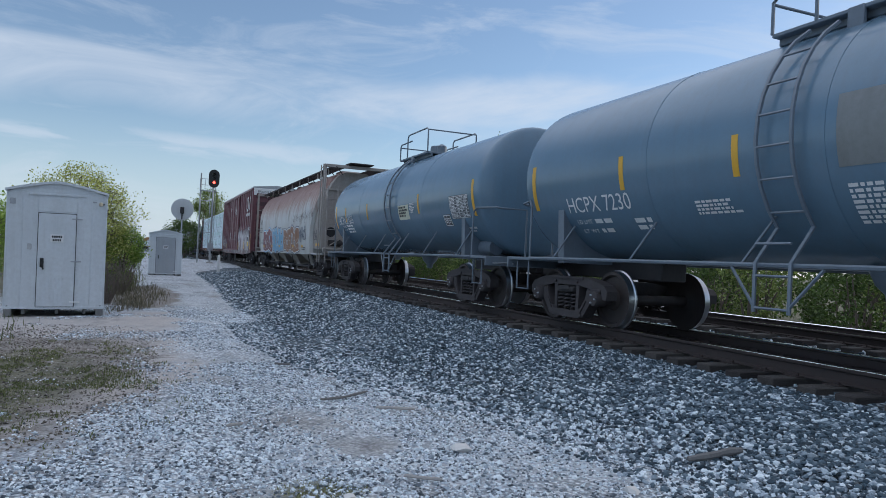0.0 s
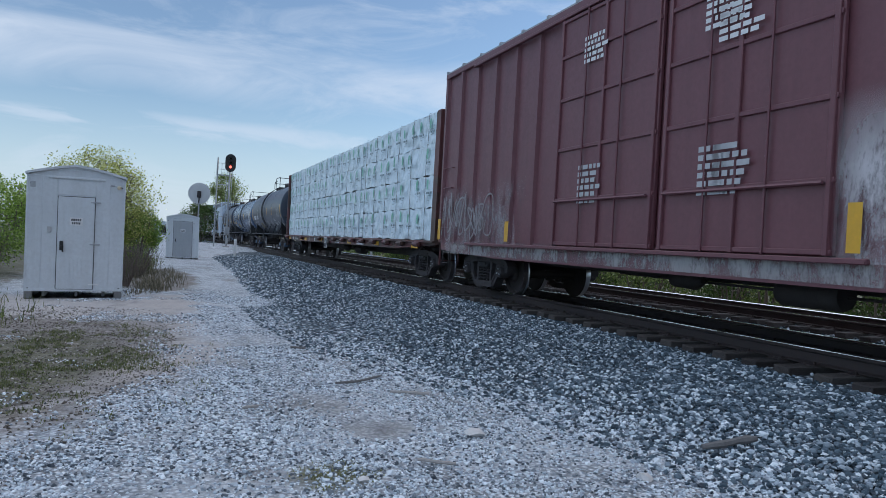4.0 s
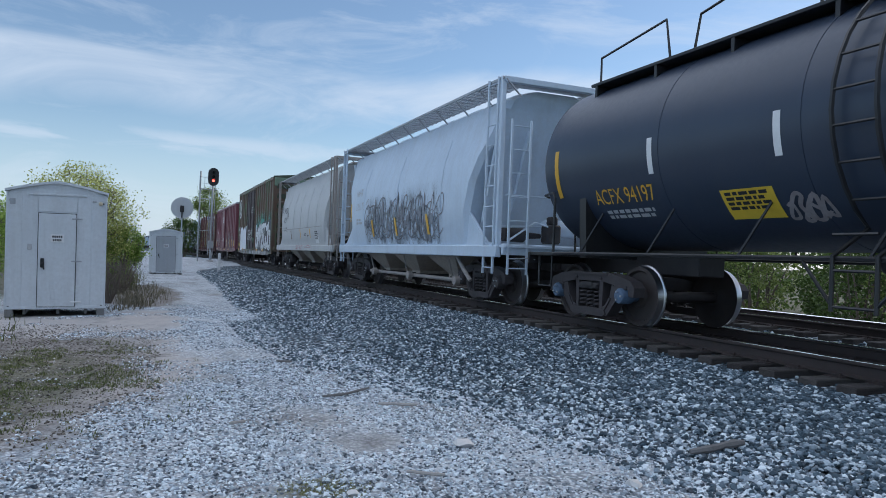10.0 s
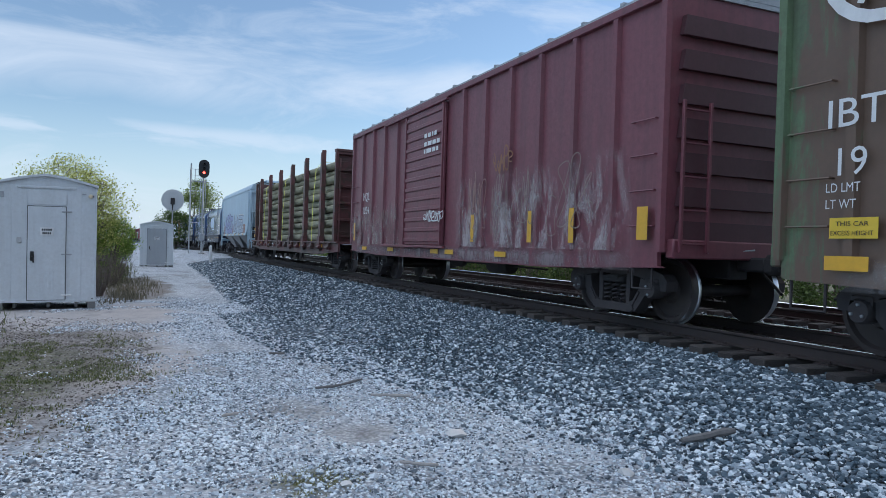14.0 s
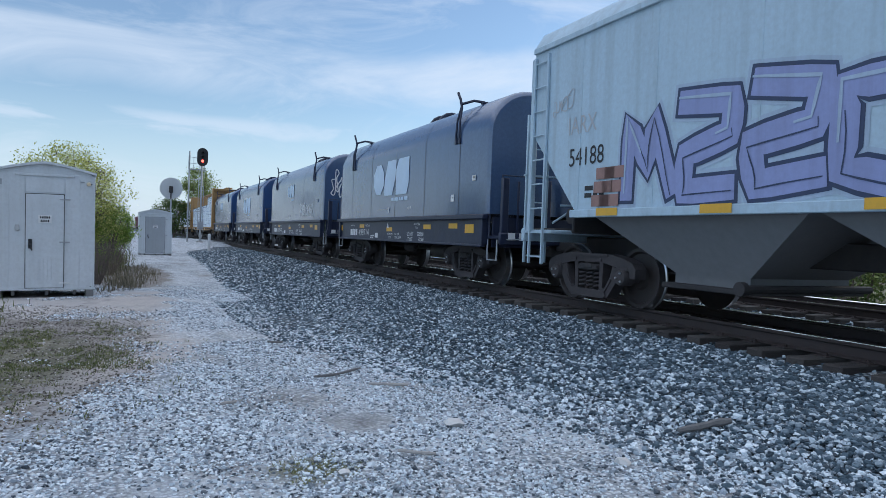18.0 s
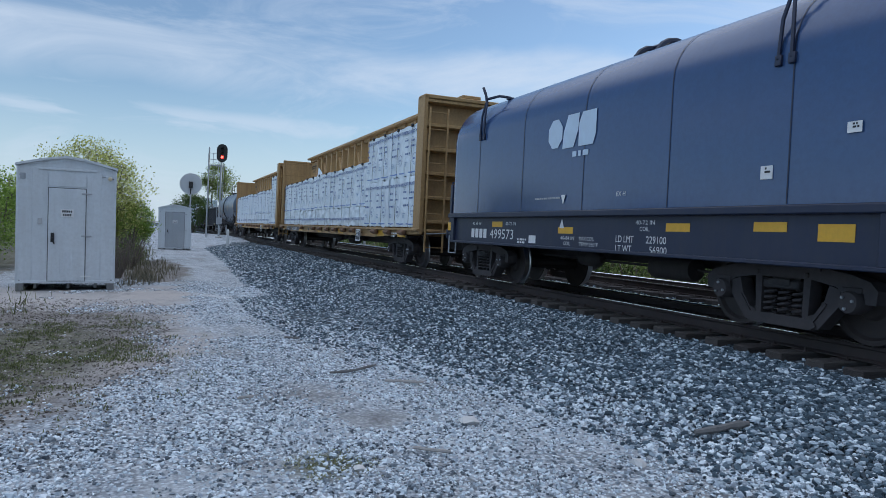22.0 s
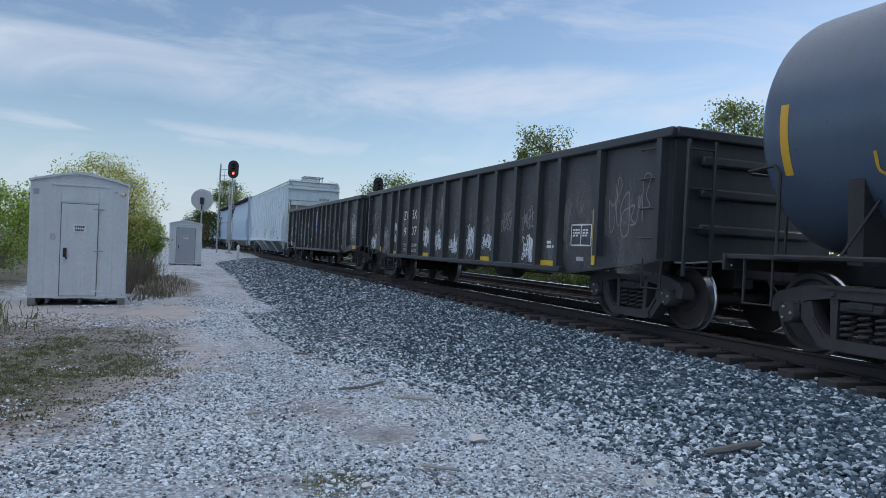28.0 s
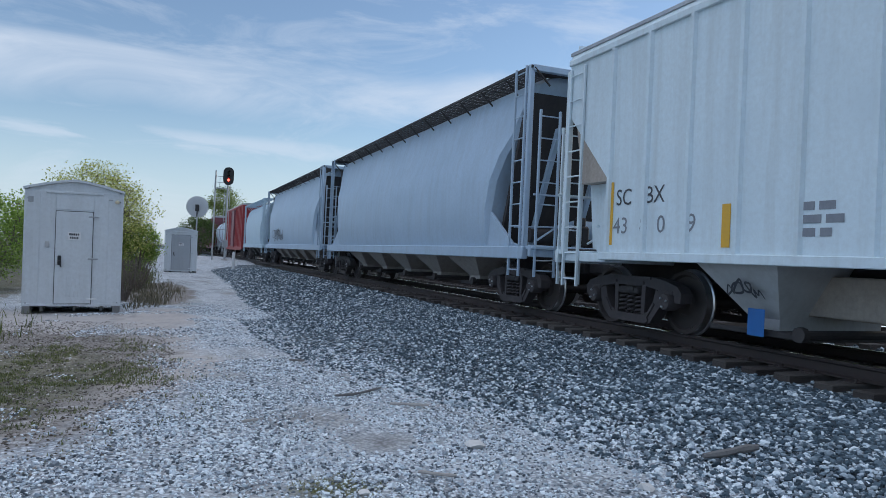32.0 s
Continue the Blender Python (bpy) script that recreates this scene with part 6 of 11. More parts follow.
    if long_walk:
        for sy in (-1, 1):
            g = Geo()
            g.box((e0 + e1) / 2, sy * 0.72, top - 0.12, (e1 - e0) * 0.86, 0.42, 0.05, 0.008)
            board = part("running_board", g, trim, car)
            for x in np.linspace(e0 + 0.9, e1 - 0.9, 7):
                g = Geo()
                g.prism([(x - 0.03, top - 0.1), (x + 0.03, top - 0.1), (x + 0.03, top - 0.45), (x - 0.03, top - 0.45)], sy * 0.6, sy * 0.92)
                part("bracket", g, trim, board)
            g = Geo()
            xa, xz = e0 + 1.0, e1 - 1.2
            g.tube([(xa, sy * 0.9, top - 0.1), (xa, sy * 0.9, top + 0.3), (xa + 1.6, sy * 0.9, top + 0.48), (xa + 1.7, sy * 0.9, top - 0.1)], 0.02, 5)
            g.tube([(xa + 2.2, sy * 0.9, top - 0.1), (xa + 2.3, sy * 0.9, top + 0.35), (xa + 4.2, sy * 0.9, top + 0.66), (xz - 0.1, sy * 0.9, top + 0.66), (xz, sy * 0.9, top + 0.58), (xz, sy * 0.9, top - 0.1)], 0.02, 5)
            g.tube([(xa + 4.2, sy * 0.9, top - 0.1), (xa + 4.2, sy * 0.9, top + 0.66)], 0.02, 5)
            part("walk_railing", g, trim, car)
    g = Geo()
    g.lathe([(0.28, zc - r - 0.02), (0.2, zc - r - 0.2), (0.1, zc - r - 0.3), (0.08, zc - r - 0.42)], 12, "z", (ladder_x * 0.3, 0, 0))
    part("outlet", g, trim, car)
    brake_wheel(car, xb + 0.7, 0.55, 1.9)
    g = Geo()
    g.lathe([(0.17, -0.4), (0.19, 0), (0.17, 0.4)], 14, "x", (xf - 1.3, -0.75, 1.3))
    part("air_reservoir", g, trim, car)
    for x in stripes:
        patch("reflector_stripe", car, surf, x, zc - 0.42, 0.1, 0.5, WHITE if x in white else stripe_mat)
    for x in (e0 + 0.52, e1 - 0.62):
        patch("reflector_stripe", car, surf, x, zc - 0.62, 0.11, 0.8, YELLOW, "tall yellow reflector stripe")
    return car, surf, xf, xb


def hopper_bays(car, n, x0, x1, ztop, zbot, mat, wide=1.35, fill=1.0, narrow=0.17):
    w = (x1 - x0) / n
    for i in range(n):
        a = x0 + w * i
        g = Geo()
        m = a + w / 2
        hw = w * fill / 2 - 0.04
        r1 = [(m - hw, -wide, ztop), (m + hw, -wide, ztop), (m + hw, wide, ztop), (m - hw, wide, ztop)]
        r2 = [(m - w * narrow, -wide * 0.62, zbot + 0.14), (m + w * narrow, -wide * 0.62, zbot + 0.14), (m + w * narrow, wide * 0.62, zbot + 0.14), (m - w * narrow, wide * 0.62, zbot + 0.14)]
        r3 = [(p[0], p[1], zbot) for p in r2]
        g.loft([r3, r2, r1])
        bay = part("hopper_bay", g, mat, car)
        g = Geo()
        g.box(m, 0, zbot - 0.03, w * 0.4, wide * 1.45, 0.07, 0.01)
        g.lathe([(0.05, -wide * 0.8), (0.05, wide * 0.8)], 8, "y", (m + w * 0.2, 0, zbot + 0.02))
        g.lathe([(0.09, -wide * 0.84), (0.09, -wide * 0.78)], 10, "y", (m + w * 0.2, 0, zbot + 0.02))
        part("outlet_gate", g, STEEL, bay)


def roof_walk(car, xa, xz, z, mat, y=1.15, width=0.5):
    for sy in (-1, 1):
        g = Geo()
        for q in range(7):
            g.box((xa + xz) / 2, sy * (y - width / 2 + width * (q + 0.5) / 7), z, xz - xa, width / 7 * 0.42, 0.03, 0.0)
        for q in range(int((xz - xa) / 0.3)):
            g.box(xa + 0.15 + 0.3 * q, sy * y, z - 0.008, 0.03, width, 0.02, 0.0)
        board = part("running_board", g, mat, car)
        n = int((xz - xa) / 1.15)
        for k in range(n + 1):
            x = xa + (xz - xa) * k / n
            h = Geo()
            h.tube([(x, sy * (y + width * 0.42), z - 0.02), (x, sy * (y - 0.05), z - 0.34)], 0.02, 5)
            part("bracket", h, mat, board)
        h = Geo()
        h.box((xa + xz) / 2, sy * (y + width / 2), z - 0.005, xz - xa, 0.025, 0.06, 0.006)
        part("edge_angle", h, mat, board)
    for x in (xa + 0.3, xz - 0.3):
        g = Geo()
        g.box(x, 0, z, 0.6, 2 * y + width, 0.035, 0.006)
        part("end_walk", g, mat, car)


def end_cage(car, xe, s, z_low, z_top, mat, y=1.42):
    """Corner posts, end ladder, platform and braces at a hopper's end."""
    g = Geo()
    g.box(xe - s * 0.5, 0, z_low, 1.0, 2 * y, 0.06, 0.01)
    part("end_platform", g, mat, car)
    for sy in (-1, 1):
        g = Geo()
        g.box(xe - s * 0.32, sy * y, (z_low + z_top) / 2, 0.1, 0.1, z_top - z_low, 0.012)
        part("end_post", g, mat, car)
        ladder(car, xe - s * 0.62, sy * (y + 0.06), z_low - 0.55, z_top, mat, 0.42, "x", "side_ladder")
        ladder(car, xe - s * 0.02, sy * (y - 0.28), z_low - 0.55, z_top - 0.9, mat, 0.42, "y", "end_ladder")
    part("end_beam", Geo().box(xe - s * 0.3, 0, z_top - 0.06, 0.12, 2 * y, 0.12, 0.012), mat, car)
    part("end_sill", Geo().box(xe - s * 0.1, 0, z_low - 0.06, 0.1, 2 * y + 0.04, 0.22, 0.012), mat, car)
    part("end_rail", Geo().tube([(xe - s * 0.04, -y, z_low + 1.0), (xe - s * 0.04, y, z_low + 1.0)], 0.02, 5), mat, car)


def end_gear(car, xe, s, z, trim):
    """Brake cylinder, reservoir, valve and rods on a hopper's end platform."""
    g = Geo()
    g.lathe([(0.0, -0.42), (0.17, -0.4), (0.19, -0.34), (0.19, 0.34), (0.17, 0.4), (0.0, 0.42)], 16, "y", (xe - s * 1.05, 0.45, z + 0.42))
    part("air_reservoir", g, trim, car)
    g = Geo()
    g.lathe([(0.0, -0.3), (0.14, -0.28), (0.15, 0.2), (0.07, 0.3), (0.05, 0.62)], 14, "y", (xe - s * 0.9, -0.75, z + 0.24))
    part("brake_cylinder", g, STEEL, car)
    g = Geo()
    g.box(xe - s * 0.75, 0.05, z + 0.28, 0.3, 0.34, 0.4, 0.04)
    g.box(xe - s * 0.72, 0.05, z + 0.56, 0.18, 0.2, 0.18, 0.03)
    part("control_valve", g, STEEL, car)
    g = Geo()
    g.tube([(xe - s * 0.7, 0.1, z + 0.4), (xe - s * 0.5, -0.5, z + 0.5), (xe - s * 0.45, -1.1, z + 0.12)], 0.022, 5)
    g.tube([(xe - s * 1.0, -1.3, z + 0.4), (xe - s * 1.0, 0.2, z + 0.46)], 0.02, 5)
    part("air_pipe", g, trim, car)
    for y in (-0.55, 0.55):
        part("slope_stiffener", Geo().prism([(xe - s * 1.75, z + 0.05), (xe - s * 1.66, z + 0.05), (xe - s * 0.62, z + 2.4), (xe - s * 0.75, z + 2.4)], y - 0.05, y + 0.05), trim, car)
    part("brake_chain_rod", Geo().tube([(xe - s * 0.12, 0.5, z + 1.15), (xe - s * 0.2, 0.5, z + 0.1)], 0.025, 5), trim, car)


def round_hopper(f, b, tf, tr, body, trim, label, z_eave=4.0, bays=3, pipe=False, cut=1.9, half_w=1.5, ribs=0, walk_z=4.42, walk_mat=None, sill_mat=None, bay_mat=None, slope_mat=None, shell=False, walk_y=1.1, walk_w=0.7):
    """Covered hopper with bulging sides and sloped ends; a shell hopper has its sides rolled right up to the roof and boxed ends."""
    car, xf, xb, half = begin("covered_hopper_car", label, "covered hopper car", f, b, tf, tr)
    prof = [(1.12, half_w - 0.12), (1.5, half_w - 0.03), (2.0, half_w), (2.6, half_w - 0.01), (3.1, half_w - 0.07), (3.5, half_w - 0.2), (z_eave - 0.12, half_w - 0.42), (z_eave, half_w - 0.62), (z_eave + 0.1, half_w - 0.95)]
    if shell:
        prof = [(1.0, half_w - 0.05), (1.5, half_w - 0.01), (2.1, half_w + 0.01), (2.7, half_w - 0.01), (3.1, half_w - 0.06), (3.45, half_w - 0.16), (3.75, half_w - 0.29), (4.0, half_w - 0.44), (4.2, half_w - 0.6), (z_eave, half_w - 0.72), (z_eave + 0.14, half_w - 1.02)]
    rings = []
    for z, y in prof:
        t = (z - 1.12) / (z_eave - 1.12)
        c = cut * (1 - 0.62 * smooth(0.25, 1.0, t))
        if shell:
            c = cut * float(np.interp(z, (1.0, 1.5, 2.1, 2.7, 3.5, 4.1, 4.5), (1.06, 1.05, 1.0, 0.84, 0.62, 0.56, 0.6)))
        x0, x1 = xb + c, xf - c
        rr = 0.12
        rings.append([(x0, -y + rr, z), (x0 + rr, -y, z), *[(x0 + rr + (x1 - x0 - 2 * rr) * q, -y, z) for q in (0.25, 0.5, 0.75)], (x1 - rr, -y, z), (x1, -y + rr, z), (x1, y - rr, z), (x1 - rr, y, z), *[(x0 + rr + (x1 - x0 - 2 * rr) * q, y, z) for q in (0.75, 0.5, 0.25)], (x0 + rr, y, z), (x0, y - rr, z)])
    g = Geo()
    g.loft(rings)
    part("body", g, body, car)
    zs = [p[0] for p in prof]
    ysd = [p[1] for p in prof]

    def surf(u, w, o):
        return (u, -float(np.interp(w, zs, ysd)) - o, w)
    for k in range(ribs):
        x = xb + cut + 1.45 + (xf - xb - 2 * cut - 2.9) * k / max(1, ribs - 1)
        for sy in (1, -1):
            g = Geo()
            for i in range(8):
                z = 2.0 + 1.7 * i / 7
                p = surf(x, z, 0.0)
                g.v += [(x - 0.02, sy * p[1], z), (x - 0.015, sy * (p[1] - 0.015), z), (x + 0.015, sy * (p[1] - 0.015), z), (x + 0.02, sy * p[1], z)]
            for i in range(7):
                a = i * 4
                for j in range(3):
                    q = (a + j, a + j + 1, a + j + 5, a + j + 4)
                    g.f.append(q if sy > 0 else q[::-1])
                    g.m.append(0)
            part("weld_rib", g, body, car)
    for sy in (-1, 1):
        g = Geo()
        if shell:
            g.box((xf + xb) / 2, sy * (half_w - 0.12), 0.98, xf - xb - 0.5, 0.12, 0.07, 0.012)
        else:
            g.box((xf + xb) / 2, sy * (half_w - 0.06), 1.1, xf - xb - 0.5, 0.12, 0.24, 0.015)
        part("side_sill", g, sill_mat or body, car)
        for s, xe in () if shell else ((1, xf), (-1, xb)):
            g = Geo()
            g.prism([(xe - s * 0.3, 1.2), (xe - s * (cut + 0.2), 1.2), (xe - s * (cut + 0.1), 2.0), (xe - s * 0.9, 1.3)], sy * (half_w - 0.16), sy * (half_w - 0.1))
            part("gusset", g, sill_mat or body, car)
    for s, xe in ((1, xf), (-1, xb)):
        end_cage(car, xe, s, 1.2, walk_z - 0.02, trim)
        end_gear(car, xe, s, 1.22, trim)
        if shell:
            g = Geo()
            ring = [(-y * 0.9, z) for z, y in prof if z > 1.2] + [(y * 0.9, z) for z, y in prof[::-1] if z > 1.2]
            ring = [(-half_w * 0.88, 1.24), *ring, (half_w * 0.88, 1.24)]
            g.loft([[(xe - s * i, y * k, z - 0.04) for y, z in (ring if s < 0 else ring[::-1])] for i, k in ((0.88, 0.97), (0.92, 1.0), (cut + 0.6, 1.0))])
            box = part("end_box", g, trim, car, "flat pale end sheet below the roof platform")
            # flat dark discs paint the shade of open holes on the closed sheet
            for y in (-0.95, 0.95):
                part("lightening_hole", Geo().lathe([(0.0, 0.0), (0.19, 0.0), (0.2, 0.012), (0.0, 0.012)], 18, "x", (xe - s * 0.875, y, 1.9)), INK, box)
            part("grab_pipe", Geo().tube([(xe - s * 0.8, -1.25, 3.62), (xe - s * 0.78, 1.25, 3.62)], 0.03, 6), trim, box)
            part("roof_platform", Geo().box(xe - s * 0.45, 0, walk_z + 0.06, 0.8, 1.0, 0.05, 0.01), STEEL, car)
            continue
        g = Geo()
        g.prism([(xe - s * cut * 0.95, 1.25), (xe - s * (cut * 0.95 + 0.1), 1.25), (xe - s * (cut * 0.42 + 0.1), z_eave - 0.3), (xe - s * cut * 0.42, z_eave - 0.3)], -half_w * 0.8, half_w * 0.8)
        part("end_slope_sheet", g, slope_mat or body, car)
    underframe(car, xf, xb, 0.9, False)
    hopper_bays(car, bays, xb + cut + 0.7, xf - cut - 0.7, 1.12, 0.4, bay_mat or STEEL, 1.35, 0.86, 0.12)
    roof_walk(car, xb + 0.25, xf - 0.25, walk_z - 0.06, walk_mat or trim, walk_y, walk_w)
    if shell:
        for k in range(9):
            x = xb + 1.4 + (xf - xb - 2.8) * k / 8
            for sy in (-1, 1):
                part("walk_post", Geo().box(x, sy * (walk_y + walk_w / 2 - 0.02), walk_z - 0.18, 0.05, 0.035, 0.3, 0.005), trim, car)
    g = Geo()
    g.box((xf + xb) / 2, 0, z_eave + 0.14, xf - xb - 3.0, 0.7, 0.12, 0.04)
    part("hatch_trough", g, trim, car)
    for k in range(6):
        x = xb + 2.2 + (xf - xb - 4.4) * k / 5
        part("hatch", Geo().box(x, 0, z_eave + 0.22, 0.9, 0.85, 0.06, 0.02), trim, car)
    if pipe:
        g = Geo()
        g.tube([(xb + 1.9, -1.28, 0.85), (xb + 2.3, -1.3, 1.0), (xf - 2.6, -1.3, 1.0), (xf - 2.2, -1.3, 0.7), (xf - 1.9, -1.25, 0.45)], 0.045, 8)
        g.tube([(xb + 3.0, -1.12, 0.42), (xf - 3.0, -1.12, 0.42)], 0.05, 8)
        for k in range(bays):
            x = xb + cut + 1.6 + (xf - xb - 2 * cut - 3.0) * k / max(1, bays - 1)
            g.tube([(x, -1.28, 1.0), (x, -1.12, 0.42)], 0.02, 5)
            g.lathe([(0.11, -1.32), (0.11, -1.2)], 10, "y", (x + 0.5, 0, 0.42))
        part("unloading_pipe", g, GALV if pipe is True else pipe, car)
    brake_wheel(car, xf - 0.05, 0.5, 2.35)
    return car, surf, xf, xb


def flat_hopper(f, b, tf, tr, body, trim, label, z_eave, z_low, ribs, bays, cut=1.3, z_cut=2.5, round_top=0.0, bay_mat=None, roof=0.25, walk=True, cage_mat=None, deep=0.42, seams=0, fill=1.0, walk_y=0.95, walk_z=0.2, walk_mat=None, notch=None, bay_span=None, rib_span=None, narrow=0.17):
    """Covered hopper with upright sides whose lower corners are cut away."""
    car, xf, xb, half = begin("covered_hopper_car", label, "covered hopper car", f, b, tf, tr)
    Y = 1.5
    x1, x0 = xf - 0.35, xb + 0.35
    side = [(x0, z_cut), (x0 + cut, z_low), (x1 - cut, z_low), (x1, z_cut), (x1, z_eave), (x0, z_eave)]
    if notch:
        nx, nz, nt = notch
        side = [(-nx, z_low), (nx, z_low), (nx, nz), (x1, nt), (x1, z_eave), (x0, z_eave), (x0, nt), (-nx, nz)]
    g = Geo()
    g.prism(side, -Y, Y)
    part("body", g, body, car)
    if notch:
        for s, xe in ((1, x1), (-1, x0)):
            part("recessed_sheet", Geo().prism([(s * (nx - 0.02), z_low + 0.03), (xe - s * 0.5, z_low + 0.03), (xe - s * 0.35, nz), (s * (nx - 0.02), nz)], -Y + 0.26, Y - 0.26), body, car)
            # the slope's shade is put into its colour: bay brown, not body paint
            part("slope_sheet", Geo().prism([(s * (nx - 0.02), nz + 0.005), (xe - s * 0.35, nz + 0.005), (xe - s * 0.08, nt + 0.05), (xe - s * 0.2, nt + 0.1)], -Y + 0.08, Y - 0.08), BROWNBAY, car)
            part("end_ledge", Geo().box((s * nx + xe) / 2, 0, z_low, abs(xe) - nx, 2 * Y, 0.14, 0.01), body, car)
    g = Geo()
    pr = [(-Y, z_eave), (-Y + 0.02, z_eave + 0.1), (-Y + 0.12 + round_top, z_eave + 0.14 + roof * 0.5), (-0.7, z_eave + roof), (0.7, z_eave + roof), (Y - 0.12 - round_top, z_eave + 0.14 + roof * 0.5), (Y - 0.02, z_eave + 0.1), (Y, z_eave)]
    g.prism(pr, x0 - 0.05, x1 + 0.05, "x")
    part("roof", g, body, car)
    surf = flat(Y)
    for k in range(seams):
        x = x0 + cut + (x1 - x0 - 2 * cut) * k / (seams - 1)
        part("panel_seam", Geo().box(x, -Y, (z_low + z_eave) / 2 + 0.05, 0.014, 0.012, z_eave - z_low - 0.1, 0.003), body, car)
    for k in range(ribs):
        x = x0 + 0.35 + (x1 - x0 - 0.7) * k / max(1, ribs - 1)
        if rib_span:
            x = rib_span * (2 * k / (ribs - 1) - 1)
        zl = z_low if rib_span or x0 + cut < x < x1 - cut else z_low + (z_cut - z_low) * (1 - min(x - x0, x1 - x) / cut) + 0.05
        for sy in (-1, 1):
            g = Geo()
            g.prism([(x - 0.05, sy * Y), (x - 0.03, sy * (Y + 0.05)), (x + 0.03, sy * (Y + 0.05)), (x + 0.05, sy * Y)], zl + 0.02, z_eave - 0.02, "z")
            part("side_rib", g, body, car)
    for sy in (-1, 1):
        g = Geo()
        g.box((x0 + x1) / 2, sy * (Y + 0.02), z_low + 0.03, x1 - x0 - 2 * cut + 0.3, 0.07, 0.12, 0.01)
        part("side_sill", g, body, car)
        g = Geo()
        g.box((x0 + x1) / 2, sy * (Y + 0.015), z_eave + 0.02, x1 - x0, 0.06, 0.1, 0.01)
        part("top_chord", g, body, car)
    for s, xe in ((1, xf), (-1, xb)):
        end_cage(car, xe, s, 1.12, z_eave - 0.1, cage_mat or trim, 1.47)
        g = Geo()
        g.box(xe - s * 0.42, 0, (z_cut + z_eave) / 2 + 0.2, 0.06, 2.5, z_eave - z_cut - 0.5, 0.02)
        part("end_sheet", g, body, car)
        g = Geo()
        g.lathe([(0.16, -0.35), (0.18, 0), (0.16, 0.35)], 12, "y", (xe - s * 1.0, -0.4, 1.5))
        part("brake_gear", g, STEEL, car)
        end_gear(car, xe, s, 1.16, cage_mat or trim)
        if not notch:
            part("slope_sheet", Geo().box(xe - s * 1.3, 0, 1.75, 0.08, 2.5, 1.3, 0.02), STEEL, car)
        part("end_platform", Geo().box(xe - s * 0.5, 0, 1.16, 0.9, 2.7, 0.05, 0.01), STEEL, car)
    brake_wheel(car, xf - 0.02, -0.35, 2.3)
    if not notch:
        for s, xe in ((1, xf), (-1, xb)):
            part("center_post", Geo().box(xe - s * 0.36, 0.3, 2.6, 0.1, 0.34, 3.0, 0.02), body, car)
    else:
        for s, xe in ((1, x1), (-1, x0)):
            ga = Geo()
            for q in range(6):
                ga.box(xe - s * 0.55, -0.5 + 0.2 * q, z_eave + roof + 0.3, 0.95, 0.09, 0.03, 0.0)
            for dx in (0.15, 0.95):
                ga.box(xe - s * dx, 0, z_eave + roof + 0.27, 0.05, 1.2, 0.04, 0.0)
                for yy in (-0.5, 0.5):
                    ga.box(xe - s * dx, yy, z_eave + roof + 0.12, 0.05, 0.05, 0.3, 0.0)
            part("end_grating", ga, GALV, car)
            part("round_light_plate", Geo().lathe([(0.0, 0.0), (0.11, 0.0), (0.13, s * 0.02), (0.13, s * 0.05), (0.0, s * 0.05)], 18, "x", (xe + s * 0.05, 0.1, z_eave - 0.02)), SOOTWHITE, car)
            for sy in (-1, 1):
                part("corner_rail", Geo().tube([(xe - s * 0.1, sy * 1.42, z_eave + 0.05), (xe - s * 0.1, sy * 1.42, z_eave + 0.3), (xe - s * 0.1, sy * 0.9, z_eave + 0.38), (xe - s * 0.1, sy * 0.9, z_eave + 0.1)], 0.02, 6), trim, car)
    underframe(car, xf, xb, 0.9, False)
    b0, b1 = bay_span or (x0 + cut + 0.25, x1 - cut - 0.25)
    hopper_bays(car, bays, b0, b1, z_low, deep, bay_mat or STEEL, 1.4, fill, narrow)
    if walk:
        roof_walk(car, x0 - 0.1, x1 + 0.1, z_eave + roof + walk_z, walk_mat or trim, walk_y, 0.5)
        g = Geo()
        g.box((x0 + x1) / 2, 0, z_eave + roof + 0.1, x1 - x0 - 0.9, 0.8, 0.18, 0.03)
        part("hatch_trough", g, trim, car)
        for k in range(5):
            x = x0 + 1.6 + (x1 - x0 - 3.2) * k / 4
            part("hatch", Geo().box(x, 0, z_eave + roof + 0.24, 1.2, 0.9, 0.08, 0.02), trim, car)
    return car, surf, xf, xb


